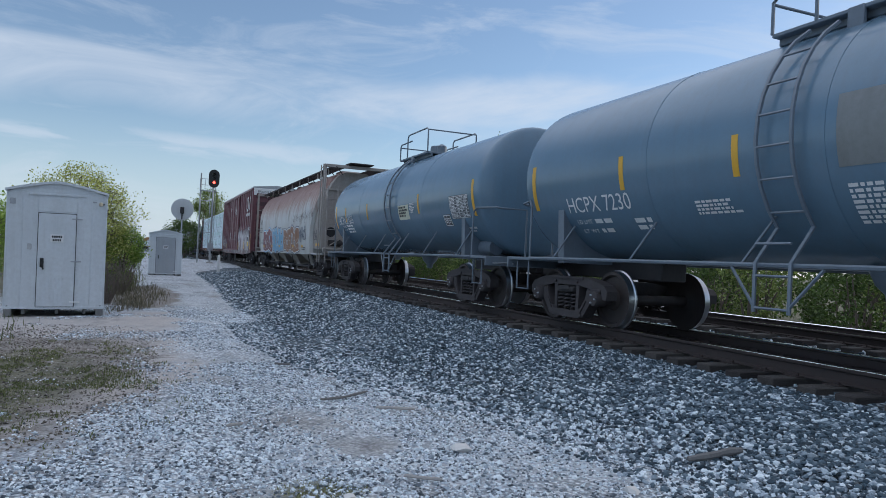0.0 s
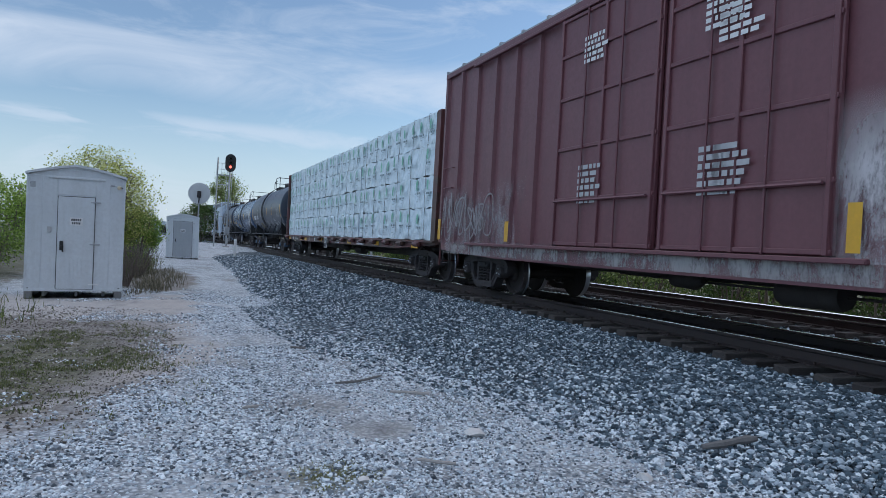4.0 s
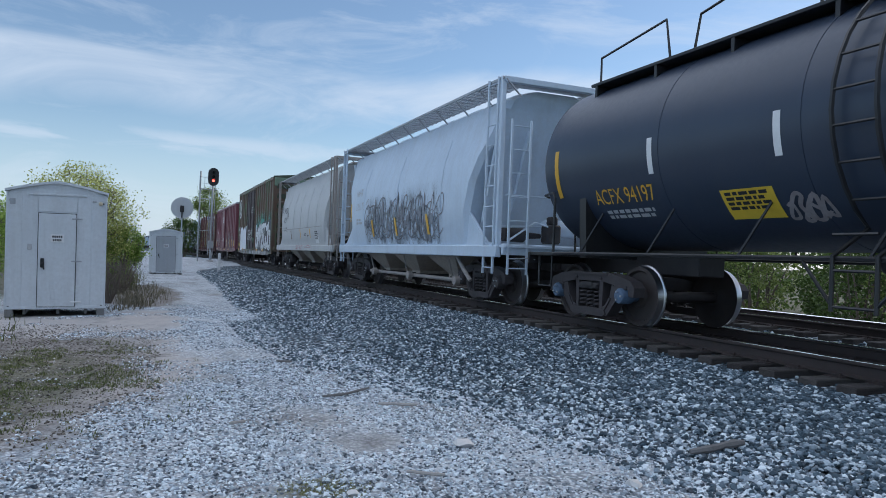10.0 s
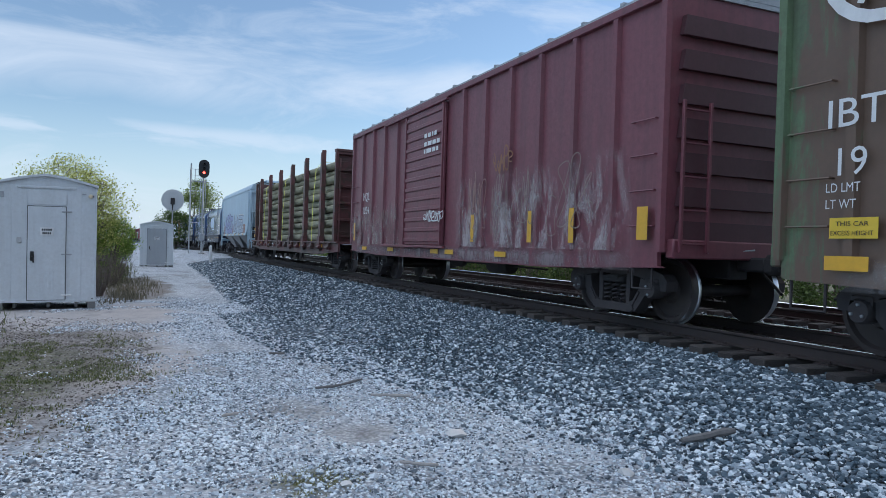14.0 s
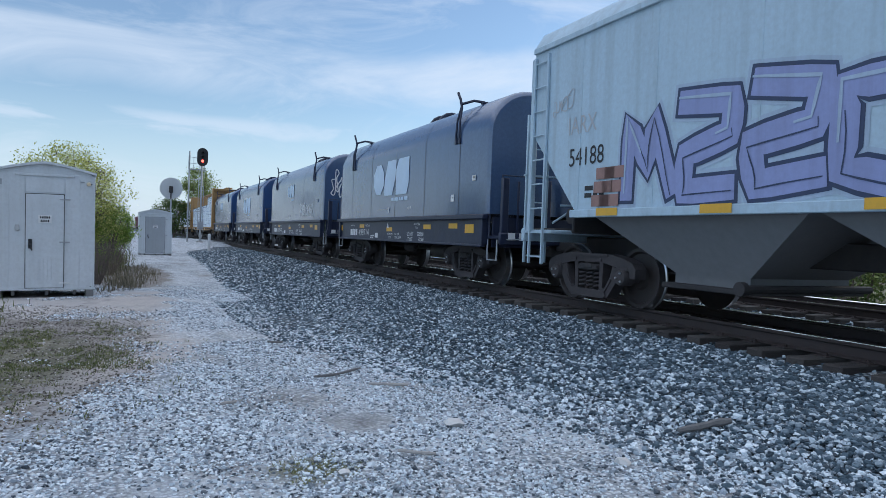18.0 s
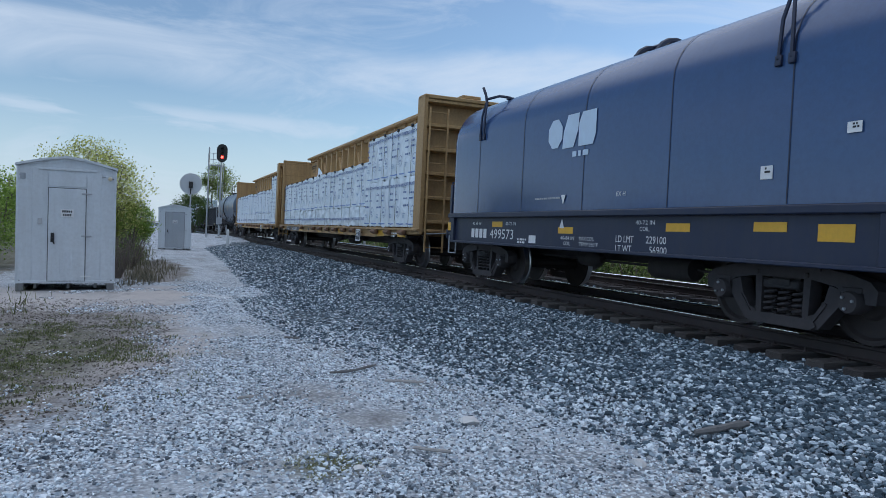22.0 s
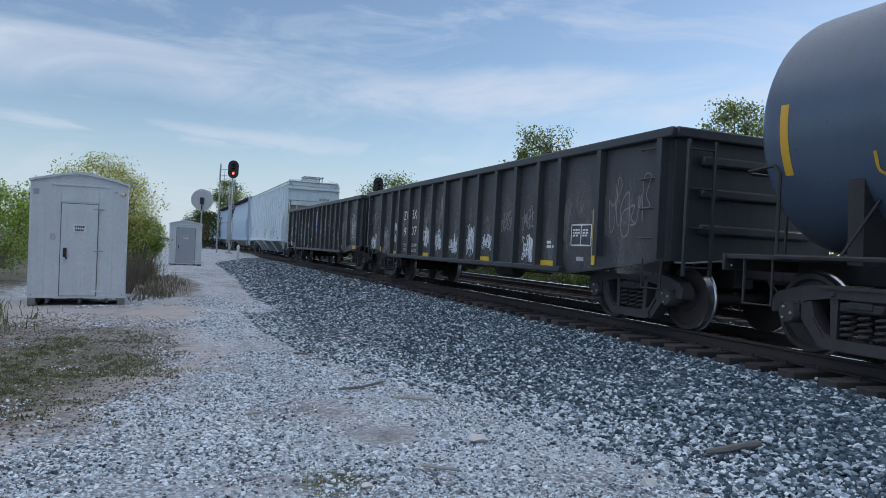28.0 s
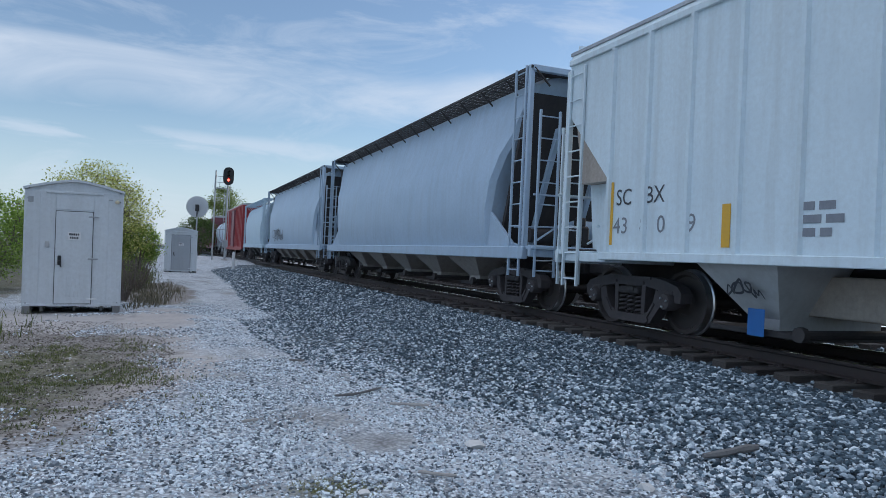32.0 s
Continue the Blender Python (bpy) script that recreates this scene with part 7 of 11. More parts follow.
def boxcar(f, b, tf, tr, body, label, z_eave, z_low, ribs, door, door_mat, plug=True, end_mat=None, cap_mat=None, rail_mat=None, roof_mat=None):
    """door: list of (x centre, width)."""
    car, xf, xb, half = begin("boxcar", label, "boxcar", f, b, tf, tr)
    Y = 1.47
    z_bot = z_low + 0.3
    g = Geo()
    g.box((xf + xb) / 2, 0, (z_bot + z_eave) / 2, xf - xb, 2 * Y, z_eave - z_bot, 0.02)
    part("body", g, body, car)
    g = Geo()
    g.prism([(-Y - 0.05, z_eave - 0.02), (-Y - 0.05, z_eave + 0.06), (0, z_eave + 0.22), (Y + 0.05, z_eave + 0.06), (Y + 0.05, z_eave - 0.02)], xb - 0.03, xf + 0.03, "x")
    n = int((xf - xb) / 0.95)
    for k in range(n + 1):
        x = xb + (xf - xb) * k / n
        g.prism([(-Y - 0.06, z_eave + 0.05), (-Y - 0.06, z_eave + 0.1), (0, z_eave + 0.26), (Y + 0.06, z_eave + 0.1), (Y + 0.06, z_eave + 0.05)], x - 0.035, x + 0.035, "x")
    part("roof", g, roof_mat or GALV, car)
    spans = [(c - w / 2, c + w / 2) for c, w in door]
    for k in range(ribs):
        x = xb + 0.06 + (xf - xb - 0.12) * k / (ribs - 1)
        if any(a - 0.12 < x < c + 0.12 for a, c in spans):
            continue
        for sy in (-1, 1):
            g = Geo()
            g.prism([(x - 0.075, sy * Y), (x - 0.05, sy * (Y + 0.065)), (x + 0.05, sy * (Y + 0.065)), (x + 0.075, sy * Y)], z_bot, z_eave - 0.03, "z")
            part("side_post", g, body, car)
    for sy in (-1, 1):
        g = Geo()
        pts = [(xb + 0.1, z_bot + 0.05), (xb + 0.1, z_low + 0.12), (-half - 1.5, z_low + 0.1), (-half + 1.3, z_low), (half - 1.3, z_low), (half + 1.5, z_low + 0.1), (xf - 0.1, z_low + 0.12), (xf - 0.1, z_bot + 0.05)]
        g.prism(pts, sy * (Y - 0.05), sy * (Y + 0.02))
        part("side_sill", g, body, car)
        g = Geo()
        g.box((xf + xb) / 2, sy * (Y + 0.03), z_eave - 0.04, xf - xb, 0.09, 0.12, 0.01)
        part("top_chord", g, body, car)
        for (a, c), k in zip(spans, range(9)):
            z0, z1 = z_bot + 0.02, z_eave - 0.2
            g = Geo()
            g.box((a + c) / 2, sy * (Y + 0.05), (z0 + z1) / 2, c - a, 0.07, z1 - z0, 0.015)
            d = part("door", g, door_mat, car)
            for q in (0.02, 0.5, 0.98) if plug else (0.02, 0.98):
                part("door_post", Geo().box(a + (c - a) * q, sy * (Y + 0.1), (z0 + z1) / 2, 0.07, 0.055, z1 - z0, 0.01), door_mat, d)
            if plug:
                for q in (0.01, 0.2, 0.42, 0.64, 0.83, 0.99):
                    part("door_rib", Geo().box((a + c) / 2, sy * (Y + 0.095), z0 + (z1 - z0) * q, c - a, 0.04, 0.06, 0.008), door_mat, d)
                for q in (0.32, 0.68):
                    part("lock_bar", Geo().tube([(a + (c - a) * q, sy * (Y + 0.13), z0), (a + (c - a) * q, sy * (Y + 0.13), z1)], 0.018, 5), door_mat, d)
                part("door_lever", Geo().tube([(a + 0.1, sy * (Y + 0.15), z0 + 0.75), (c - 0.1, sy * (Y + 0.15), z0 + 0.75)], 0.02, 5), door_mat, d)
            else:
                for q in range(13):
                    part("door_rib", Geo().box((a + c) / 2, sy * (Y + 0.09), z0 + 0.12 + (z1 - z0 - 0.24) * q / 12, c - a - 0.2, 0.05, 0.1, 0.03), door_mat, d)
        if spans:
            a, c = min(s[0] for s in spans), max(s[1] for s in spans)
            for z in (z_bot - 0.02, z_eave - 0.16):
                g = Geo()
                g.box((a + c) / 2 - (c - a) * 0.3, sy * (Y + 0.1), z, (c - a) * 1.75, 0.08, 0.06, 0.01)
                part("door_rail", g, rail_mat or body, car)
    for s, xe in ((1, xf), (-1, xb)):
        n = 7
        for k in range(n):
            g = Geo()
            z = z_bot + 0.3 + (z_eave - z_bot - 0.75) * k / (n - 1)
            g.prism([(-1.32, z - 0.14), (1.32, z - 0.14), (1.32, z - 0.1), (1.28, z + 0.12), (-1.28, z + 0.12), (-1.32, z - 0.1)], xe - s * 0.01, xe + s * 0.085, "x")
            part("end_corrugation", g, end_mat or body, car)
        if cap_mat:
            g = Geo()
            g.box(xe + s * 0.02, 0, z_eave - 0.22, 0.1, 2 * Y, 0.46, 0.02)
            part("end_cap", g, cap_mat, car, "pale painted band at the top of the end")
        grabs(car, xe - s * 0.42, -Y, [z_bot + 0.35 + 0.48 * k for k in range(4)], body, 0.5)
        ladder(car, xe + s * 0.14, -1.1, z_bot, z_bot + 2.0, body, 0.45, "y", "end_ladder")
        stirrup(car, xe - s * 0.42, -Y, z_low + 0.2, STEEL)
        g = Geo()
        g.box(xe + s * 0.04, 0, z_low + 0.35, 0.16, 2 * Y - 0.1, 0.25, 0.02)
        part("end_sill", g, body, car)
    brake_wheel(car, xf + 0.2, 0.6, z_bot + 1.3)
    underframe(car, xf, xb, 0.8)
    return car, flat(Y), xf, xb


def gondola(f, b, tf, tr, body, label, z_top, z_low, rib_at, rib_w=0.11):
    car, xf, xb, half = begin("gondola_car", label, "gondola car", f, b, tf, tr)
    Y = 1.46
    for sy in (-1, 1):
        g = Geo()
        zc = [(xb, z_low + 0.3), (-half - 1.2, z_low + 0.3), (-half + 1.3, z_low), (half - 1.3, z_low), (half + 1.2, z_low + 0.3), (xf, z_low + 0.3), (xf, z_top), (xb, z_top)]
        g.prism(zc, sy * (Y - 0.06), sy * Y)
        side = part("side_wall", g, body, car)
        g = Geo()
        g.box((xf + xb) / 2, sy * (Y + 0.02), z_top, xf - xb + 0.1, 0.2, 0.14, 0.02)
        part("top_chord", g, body, side)
        for x in rib_at:
            zl = z_low + 0.05 if abs(x) < half - 1.0 else z_low + 0.32
            g = Geo()
            g.prism([(x - rib_w, sy * Y), (x - rib_w * 0.75, sy * (Y + 0.11)), (x + rib_w * 0.75, sy * (Y + 0.11)), (x + rib_w, sy * Y)], zl, z_top - 0.06, "z")
            part("side_rib", g, body, side)
        g = Geo()
        g.box((xf + xb) / 2, sy * (Y + 0.05), z_low + 0.06, 2 * half - 2.6, 0.12, 0.1, 0.015)
        part("side_sill", g, body, side)
    for s, xe in ((1, xf), (-1, xb)):
        g = Geo()
        g.box(xe - s * 0.04, 0, (z_low + 0.3 + z_top) / 2, 0.07, 2 * Y, z_top - z_low - 0.3, 0.01)
        e = part("end_wall", g, body, car)
        g = Geo()
        g.box(xe + s * 0.02, 0, z_top, 0.16, 2 * Y + 0.1, 0.14, 0.02)
        part("end_chord", g, body, e)
        for z in (z_low + 0.75, z_low + 1.25, z_top - 0.35):
            part("end_rib", Geo().box(xe + s * 0.05, 0, z, 0.1, 2 * Y - 0.8, 0.14, 0.03), body, e)
        ladder(car, xe + s * 0.16, -1.15, z_low + 0.1, z_top - 0.1, body, 0.45, "y", "end_ladder")
        grabs(car, xe - s * 0.4, -Y - 0.02, [z_low + 0.6 + 0.42 * k for k in range(4)], body, 0.5)
        stirrup(car, xe - s * 0.4, -Y, z_low + 0.3, STEEL)
    g = Geo()
    g.box((xf + xb) / 2, 0, z_low + 0.36, xf - xb - 0.1, 2 * Y - 0.14, 0.08, 0.01)
    part("floor", g, body, car)
    underframe(car, xf, xb, 0.78)
    brake_wheel(car, xb - 0.15, 0.5, 1.9)
    return car, flat(Y), xf, xb


def coil_car(f, b, tf, tr, label, hood_mat, sill_mat):
    car, xf, xb, half = begin("coil_car", label, "coil car", f, b, tf, tr)
    Y = 1.48
    for sy in (-1, 1):
        g = Geo()
        pts = [(xb + 0.55, 0.84), (-half - 0.9, 0.84), (-half + 0.9, 0.8), (half - 0.9, 0.8), (half + 0.9, 0.84), (xf - 0.55, 0.84), (xf - 0.55, 1.36), (xb + 0.55, 1.36)]
        g.prism(pts, sy * (Y - 0.06), sy * Y)
        sill = part("side_sill", g, sill_mat, car)
        g = Geo()
        g.box((xf + xb) / 2, sy * (Y + 0.02), 0.82, xf - xb - 1.1, 0.1, 0.05, 0.01)
        part("bottom_flange", g, sill_mat, sill)
        g = Geo()
        g.box((xf + xb) / 2, sy * (Y + 0.03), 1.4, xf - xb - 0.9, 0.14, 0.1, 0.015)
        part("hood_ledge", g, sill_mat, sill)
        for s, xe in ((1, xf), (-1, xb)):
            g = Geo()
            g.box(xe - s * 0.62, sy * (Y - 0.02), 1.1, 0.16, 0.16, 0.52, 0.01)
            part("side_post", g, sill_mat, sill)
            g = Geo()
            g.tube([(xe - s * 0.1, sy * 1.35, 0.9), (xe - s * 0.1, sy * 1.35, 2.2), (xe - s * 0.1, sy * 0.4, 2.2), (xe - s * 0.1, sy * 0.4, 0.95)], 0.022, 6)
            g.tube([(xe - s * 0.5, sy * 1.4, 1.0), (xe - s * 0.5, sy * 1.4, 2.1)], 0.022, 6)
            part("end_railing", g, sill_mat, car)
            part("end_post", Geo().box(xe - s * 0.08, sy * 1.3, 1.5, 0.1, 0.14, 1.3, 0.012), sill_mat, car)
            part("end_post", Geo().box(xe - s * 0.08, sy * 0.35, 1.5, 0.1, 0.14, 1.3, 0.012), sill_mat, car)
            stirrup(car, xe - s * 0.35, sy * 1.4, 0.95, GALV)
    g = Geo()
    x0, x1 = xb + 0.42, xf - 0.42
    prof = [(-Y + 0.01, 1.46)]
    R = 0.85
    zt = 3.98
    prof.append((-Y + 0.01, zt - R))
    for k in range(1, 9):
        t = math.pi / 2 * k / 8
        prof.append((-Y + 0.01 + (R * 1.1) * (1 - math.cos(t)), zt - R + R * math.sin(t)))
    prof += [(-y, z) for y, z in prof[::-1]]
    rings = []
    for x, k in ((x0, 0.9), (x0 + 0.05, 0.96), (x0 + 0.16, 1.0), *[(x0 + (x1 - x0) * q, 1.0) for q in (0.2, 0.4, 0.6, 0.8)], (x1 - 0.16, 1.0), (x1 - 0.05, 0.96), (x1, 0.9)):
        rings.append([(x, y * (0.97 + 0.03 * k) * (1 if k == 1 else 0.985 + (k - 0.9) * 0.15), 1.46 + (z - 1.46) * (0.96 + 0.04 * (k - 0.9) / 0.1)) for y, z in prof])
    g.loft(rings)
    hood = part("hood", g, hood_mat, car, "smooth dark hood over the coils")
    for q in (0.13, 0.31, 0.5, 0.69, 0.87):
        x = x0 + (x1 - x0) * q
        g = Geo()
        outer = [(y * 1.004, z + 0.006) for y, z in prof]
        n = len(outer)
        g.v = [(x + dx, y, z) for dx in (-0.009, 0.009) for y, z in outer]
        g.f = [(i, i + 1, n + i + 1, n + i) for i in range(n - 1)]
        g.m = [0] * len(g.f)
        part("hood_seam", g, sill_mat, hood)
    for q in (0.14, 0.86):
        x = x0 + (x1 - x0) * q
        for sy in (-1, 1):
            g = Geo()
            for dx in (-0.09, 0.09):
                g.tube([(x + dx, sy * 1.5, 3.06), (x + dx * 0.8, sy * 1.48, 3.5), (x + dx * 0.2, sy * 1.42, 3.8)], 0.024, 5)
                g.box(x + dx, sy * 1.49, 3.05, 0.09, 0.04, 0.12, 0.008)
            g.tube([(x, sy * 1.42, 3.78), (x - 0.03, sy * 1.44, 3.95), (x - 0.13, sy * 1.46, 4.12)], 0.03, 6)
            g.tube([(x, sy * 1.42, 3.86), (x + 0.14, sy * 1.2, 3.93), (x + 0.25, sy * 1.0, 3.9)], 0.03, 6)
            g.box(x + 0.25, sy * 1.0, 3.88, 0.12, 0.14, 0.05, 0.01)
            part("stacking_bracket", g, sill_mat, hood)
    g = Geo()
    xm = (x0 + x1) / 2
    for dx in (-0.28, 0.28):
        pts = [(xm + dx, 0.4 * math.cos(t), zt + 0.34 * math.sin(t)) for t in np.linspace(0, math.pi, 9)]
        g.tube(pts, 0.05, 6)
    g.tube([(xm - 0.28, 0, zt + 0.34), (xm + 0.28, 0, zt + 0.34)], 0.05, 6)
    part("lifting_eye", g, sill_mat, hood)
    for s, xe in ((1, xf), (-1, xb)):
        part("end_sill", Geo().box(xe - s * 0.48, 0, 1.1, 0.06, 2.7, 0.6, 0.01), sill_mat, car)
        for y in (-1.0, -0.68, 0.68, 1.0):
            part("end_rung_post", Geo().box(xe - s * 0.08, y, 1.55, 0.04, 0.04, 1.1, 0.006), sill_mat, car)
        g = Geo()
        g.box(xe - s * 0.3, 0, 1.0, 0.6, 2.8, 0.06, 0.01)
        g.box(xe - s * 0.03, 0, 0.98, 0.08, 2.85, 0.22, 0.02)
        part("end_platform", g, sill_mat, car)
    underframe(car, xf, xb, 0.8)
    brake_wheel(car, xf - 0.15, 0.7, 1.9)
    return car, flat(Y), xf, xb


def flatcar_sill(car, xf, xb, half, mat, z0, z1, Y=1.5, winches=12, winch_mat=None, clear=()):
    for sy in (-1, 1):
        g = Geo()
        g.prism([(xb, z1), (xb, z0 + 0.15), (-half - 1.2, z0 + 0.12), (-half + 1.4, z0), (half - 1.4, z0), (half + 1.2, z0 + 0.12), (xf, z0 + 0.15), (xf, z1)], sy * (Y - 0.08), sy * Y)
        sill = part("side_sill", g, mat, car)
        g = Geo()
        g.box((xf + xb) / 2, sy * (Y + 0.02), z1 - 0.03, xf - xb, 0.12, 0.06, 0.01)
        part("deck_edge", g, mat, sill)
        for k in range(winches):
            x = xb + 1.1 + (xf - xb - 2.2) * k / (winches - 1)
            if any(a < x < b for a, b in clear):
                continue
            g = Geo()
            g.box(x, sy * (Y + 0.08), (z0 + z1) / 2 + 0.02, 0.26, 0.14, 0.14, 0.02)
            g.lathe([(0.05, -0.2), (0.05, 0.2)], 8, "x", (x, sy * (Y + 0.13), (z0 + z1) / 2 + 0.02))
            g.prism([(x - 0.05, z1 - 0.05), (x + 0.05, z1 - 0.05), (x + 0.1, (z0 + z1) / 2), (x - 0.1, (z0 + z1) / 2)], sy * Y, sy * (Y + 0.1))
            part("winch", g, winch_mat or mat, sill)
    g = Geo()
    g.box((xf + xb) / 2, 0, z1 - 0.04, xf - xb, 2 * Y - 0.1, 0.08, 0.01)
    part("deck", g, mat, car)
    underframe(car, xf, xb, 0.72)


def load(ob, car, m):
    RIDERS.append((ob, car, m))
    return ob


def wrapped_pack(L, H, W, wrap, seed, logo, label, group):
    """A stack of boards in printed plastic wrap, slightly slack, with straps and a torn foot; origin at its base centre."""
    rnd = random.Random(seed)
    root = thing("wrapped_pack", label, "board pack", group)
    g = Geo()
    nx, nz = max(4, int(L / 0.1)), 10
    v, fs = [], []
    def bulge(i, j):
        return 0.055 * noise.noise((i * 0.4 + seed * 3.7, j * 0.35, seed * 1.3)) + 0.035 * noise.noise((i * 0.8 + j * 0.6, j * 0.7 + seed, 4))
    def face(fn, na, nb):
        o = len(v)
        for j in range(nb + 1):
            for i in range(na + 1):
                v.append(fn(i / na, j / nb, bulge(i, j) * (0 < i < na) * (0 < j < nb)))
        for j in range(nb):
            for i in range(na):
                a = o + j * (na + 1) + i
                fs.append((a, a + 1, a + na + 2, a + na + 1))
    hx, hy = L / 2, W / 2
    sag = lambda a: 0.045 * noise.noise((a * 6 + seed * 1.7, seed, 0)) + 0.03 * noise.noise((a * 17, seed * 2.1, 1))
    face(lambda a, b, d: (-hx + L * a, -hy - d - 0.012 * b, H * b + sag(a) * (b ** 4 + (1 - b) ** 4)), nx, nz)
    face(lambda a, b, d: (hx - L * a, hy + d, H * b), nx, nz)
    face(lambda a, b, d: (hx + d, -hy + W * a, H * b), 6, nz)
    face(lambda a, b, d: (-hx - d, hy - W * a, H * b), 6, nz)
    face(lambda a, b, d: (-hx + L * a, -hy + W * b, H + d * 0.5), nx, 4)
    g.add(v, fs)
    part("wrap", g, wrap, root)
    logo(root, L, H, hy, rnd)
    return root


# ---- the train ----
TANKGREY = paint("tank_grey", (0.135, 0.22, 0.305), 0.2, dirt=(0.12, 0.12, 0.12), dirty=0.2, streak=0.2, bump=0.05)
TANKBLUE = paint("tank_dark_grey", (0.058, 0.105, 0.2), 0.25, dirt=(0.08, 0.085, 0.09), dirty=0.2, streak=0.2, bump=0.05)
TANKSLATE = paint("tank_slate", (0.085, 0.12, 0.18), 0.3, dirt=(0.07, 0.07, 0.07), dirty=0.3, streak=0.3, bump=0.06)
GREYTRIM = paint("grey_trim", (0.16, 0.2, 0.25), 0.45, dirty=0.3)
def rusty_hopper():
    """Chalky white paint with rust that runs down from the roof."""
    m, n, l, b = shell_of("rusty_hopper_paint")
    tc, sep = n.new("ShaderNodeTexCoord"), n.new("ShaderNodeSeparateXYZ")
    l.new(tc.outputs["Object"], sep.inputs[0])
    broad, fine = noise_of(n, l, 0.55, 7, 0.62, (0.8, 1, 1), dist=0.5), noise_of(n, l, 16, 6, 0.7)
    runs = noise_of(n, l, 4.5, 6, 0.62, (1, 1, 0.06), dist=0.3)
    c = mixed(n, l, fine, (0.44, 0.45, 0.455), (0.62, 0.625, 0.62))
    tan = noise_of(n, l, 1.3, 6, 0.6, (1, 1, 0.3), dist=0.5)
    c = mixed(n, l, ramp(n, l, tan, [(0.48, (0, 0, 0)), (0.7, (0.6,) * 3)]), c, (0.36, 0.3, 0.24))
    k = n.new("ShaderNodeMath"); k.operation = "MULTIPLY_ADD"
    l.new(sep.outputs["Z"], k.inputs[0]); k.inputs[1].default_value = 0.34; k.inputs[2].default_value = -1.24
    q = n.new("ShaderNodeMath"); q.operation = "ADD"
    l.new(k.outputs[0], q.inputs[0]); l.new(mixed(n, l, 0.62, broad, runs), q.inputs[1])
    c = mixed(n, l, ramp(n, l, q.outputs[0], [(0.18, (0, 0, 0)), (0.42, (0.88,) * 3)]), c, mixed(n, l, fine, (0.25, 0.135, 0.11), (0.4, 0.25, 0.2)))
    c = mixed(n, l, ramp(n, l, q.outputs[0], [(0.42, (0, 0, 0)), (0.66, (0.75,) * 3)]), c, mixed(n, l, fine, (0.13, 0.062, 0.055), (0.25, 0.125, 0.105)))
    l.new(c, b.inputs["Base Color"])
    b.inputs["Roughness"].default_value = 0.6
    bumped(n, l, b, mixed(n, l, 0.3, broad, fine), 0.2, 0.03)
    return m


RUSTHOPPER = rusty_hopper()
HOPPERTRIM = paint("hopper_trim", (0.38, 0.35, 0.33), 0.6, dirt=(0.12, 0.09, 0.07), dirty=0.5)
BROWNBAY = paint("brown_bay_paint", (0.46, 0.4, 0.35), 0.6, dirt=(0.12, 0.1, 0.08), dirty=0.5)
OXIDE = paint("oxide_red", (0.18, 0.07, 0.085), 0.45, dirt=(0.07, 0.035, 0.035), dirty=0.4, streak=0.3, bump=0.12)
# oxide red with the shade of the boxcar ends put into its colour
OXIDESHADE = paint("oxide_end_shade", (0.1, 0.04, 0.05), 0.55, dirt=(0.04, 0.03, 0.03), dirty=0.4)
MAROON = paint("maroon_paint", (0.215, 0.065, 0.085), 0.45, dirt=(0.07, 0.036, 0.042), dirty=0.55, streak=0.6)
WHITEHOP = paint("pale_hopper_paint", (0.58, 0.68, 0.8), 0.42, dirt=(0.32, 0.31, 0.3), dirty=0.25, streak=0.25)
CREAMHOP = paint("cream_hopper_paint", (0.55, 0.56, 0.57), 0.5, dirt=(0.26, 0.24, 0.22), dirty=0.35, streak=0.3)
BLUEHOP = paint("powder_blue_paint", (0.48, 0.62, 0.73), 0.5, dirt=(0.16, 0.17, 0.18), dirty=0.35, streak=0.35)
LAVHOP = paint("lavender_grey_paint", (0.4, 0.52, 0.66), 0.5, dirt=(0.22, 0.22, 0.24), dirty=0.3, streak=0.3)
SCHOP = paint("off_white_paint", (0.68, 0.79, 0.86), 0.5, dirt=(0.3, 0.29, 0.26), dirty=0.3, streak=0.3, rust=(0.35, 0.25, 0.14), rusty=0.02)
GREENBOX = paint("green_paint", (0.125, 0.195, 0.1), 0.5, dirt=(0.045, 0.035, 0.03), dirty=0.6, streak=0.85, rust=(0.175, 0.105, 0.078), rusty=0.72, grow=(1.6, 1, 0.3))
# darker green for boxcar ends and roof: the ends' shade is in the colour
GREENSHADE = paint("shaded_green_paint", (0.06, 0.085, 0.05), 0.55, dirt=(0.04, 0.03, 0.028), dirty=0.6, streak=0.6)
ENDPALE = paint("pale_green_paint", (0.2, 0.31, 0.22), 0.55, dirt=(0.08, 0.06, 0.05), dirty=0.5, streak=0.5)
BROWNDOOR = paint("brown_door_paint", (0.065, 0.046, 0.05), 0.6, dirt=(0.09, 0.08, 0.075), dirty=0.4, rust=(0.2, 0.33, 0.22), rusty=0.42)
SOOTWHITE = plain("grimy_white_plate", (0.6, 0.6, 0.58), 0.5)
GONBLACK = paint("gondola_black", (0.03, 0.034, 0.043), 0.45, dirt=(0.075, 0.072, 0.075), dirty=0.4, streak=0.4)
COILHOOD = paint("coil_hood_blue", (0.038, 0.08, 0.2), 0.15, dirt=(0.02, 0.032, 0.07), dirty=0.4, streak=0.15, bump=0.12, spec=0.75)
COILGREY = paint("coil_hood_grey", (0.07, 0.115, 0.22), 0.17, dirt=(0.025, 0.036, 0.06), dirty=0.5, streak=0.2, bump=0.14, spec=1.0)
COILSILL = paint("coil_sill_navy", (0.012, 0.02, 0.055), 0.42, dirt=(0.06, 0.055, 0.05), dirty=0.25)
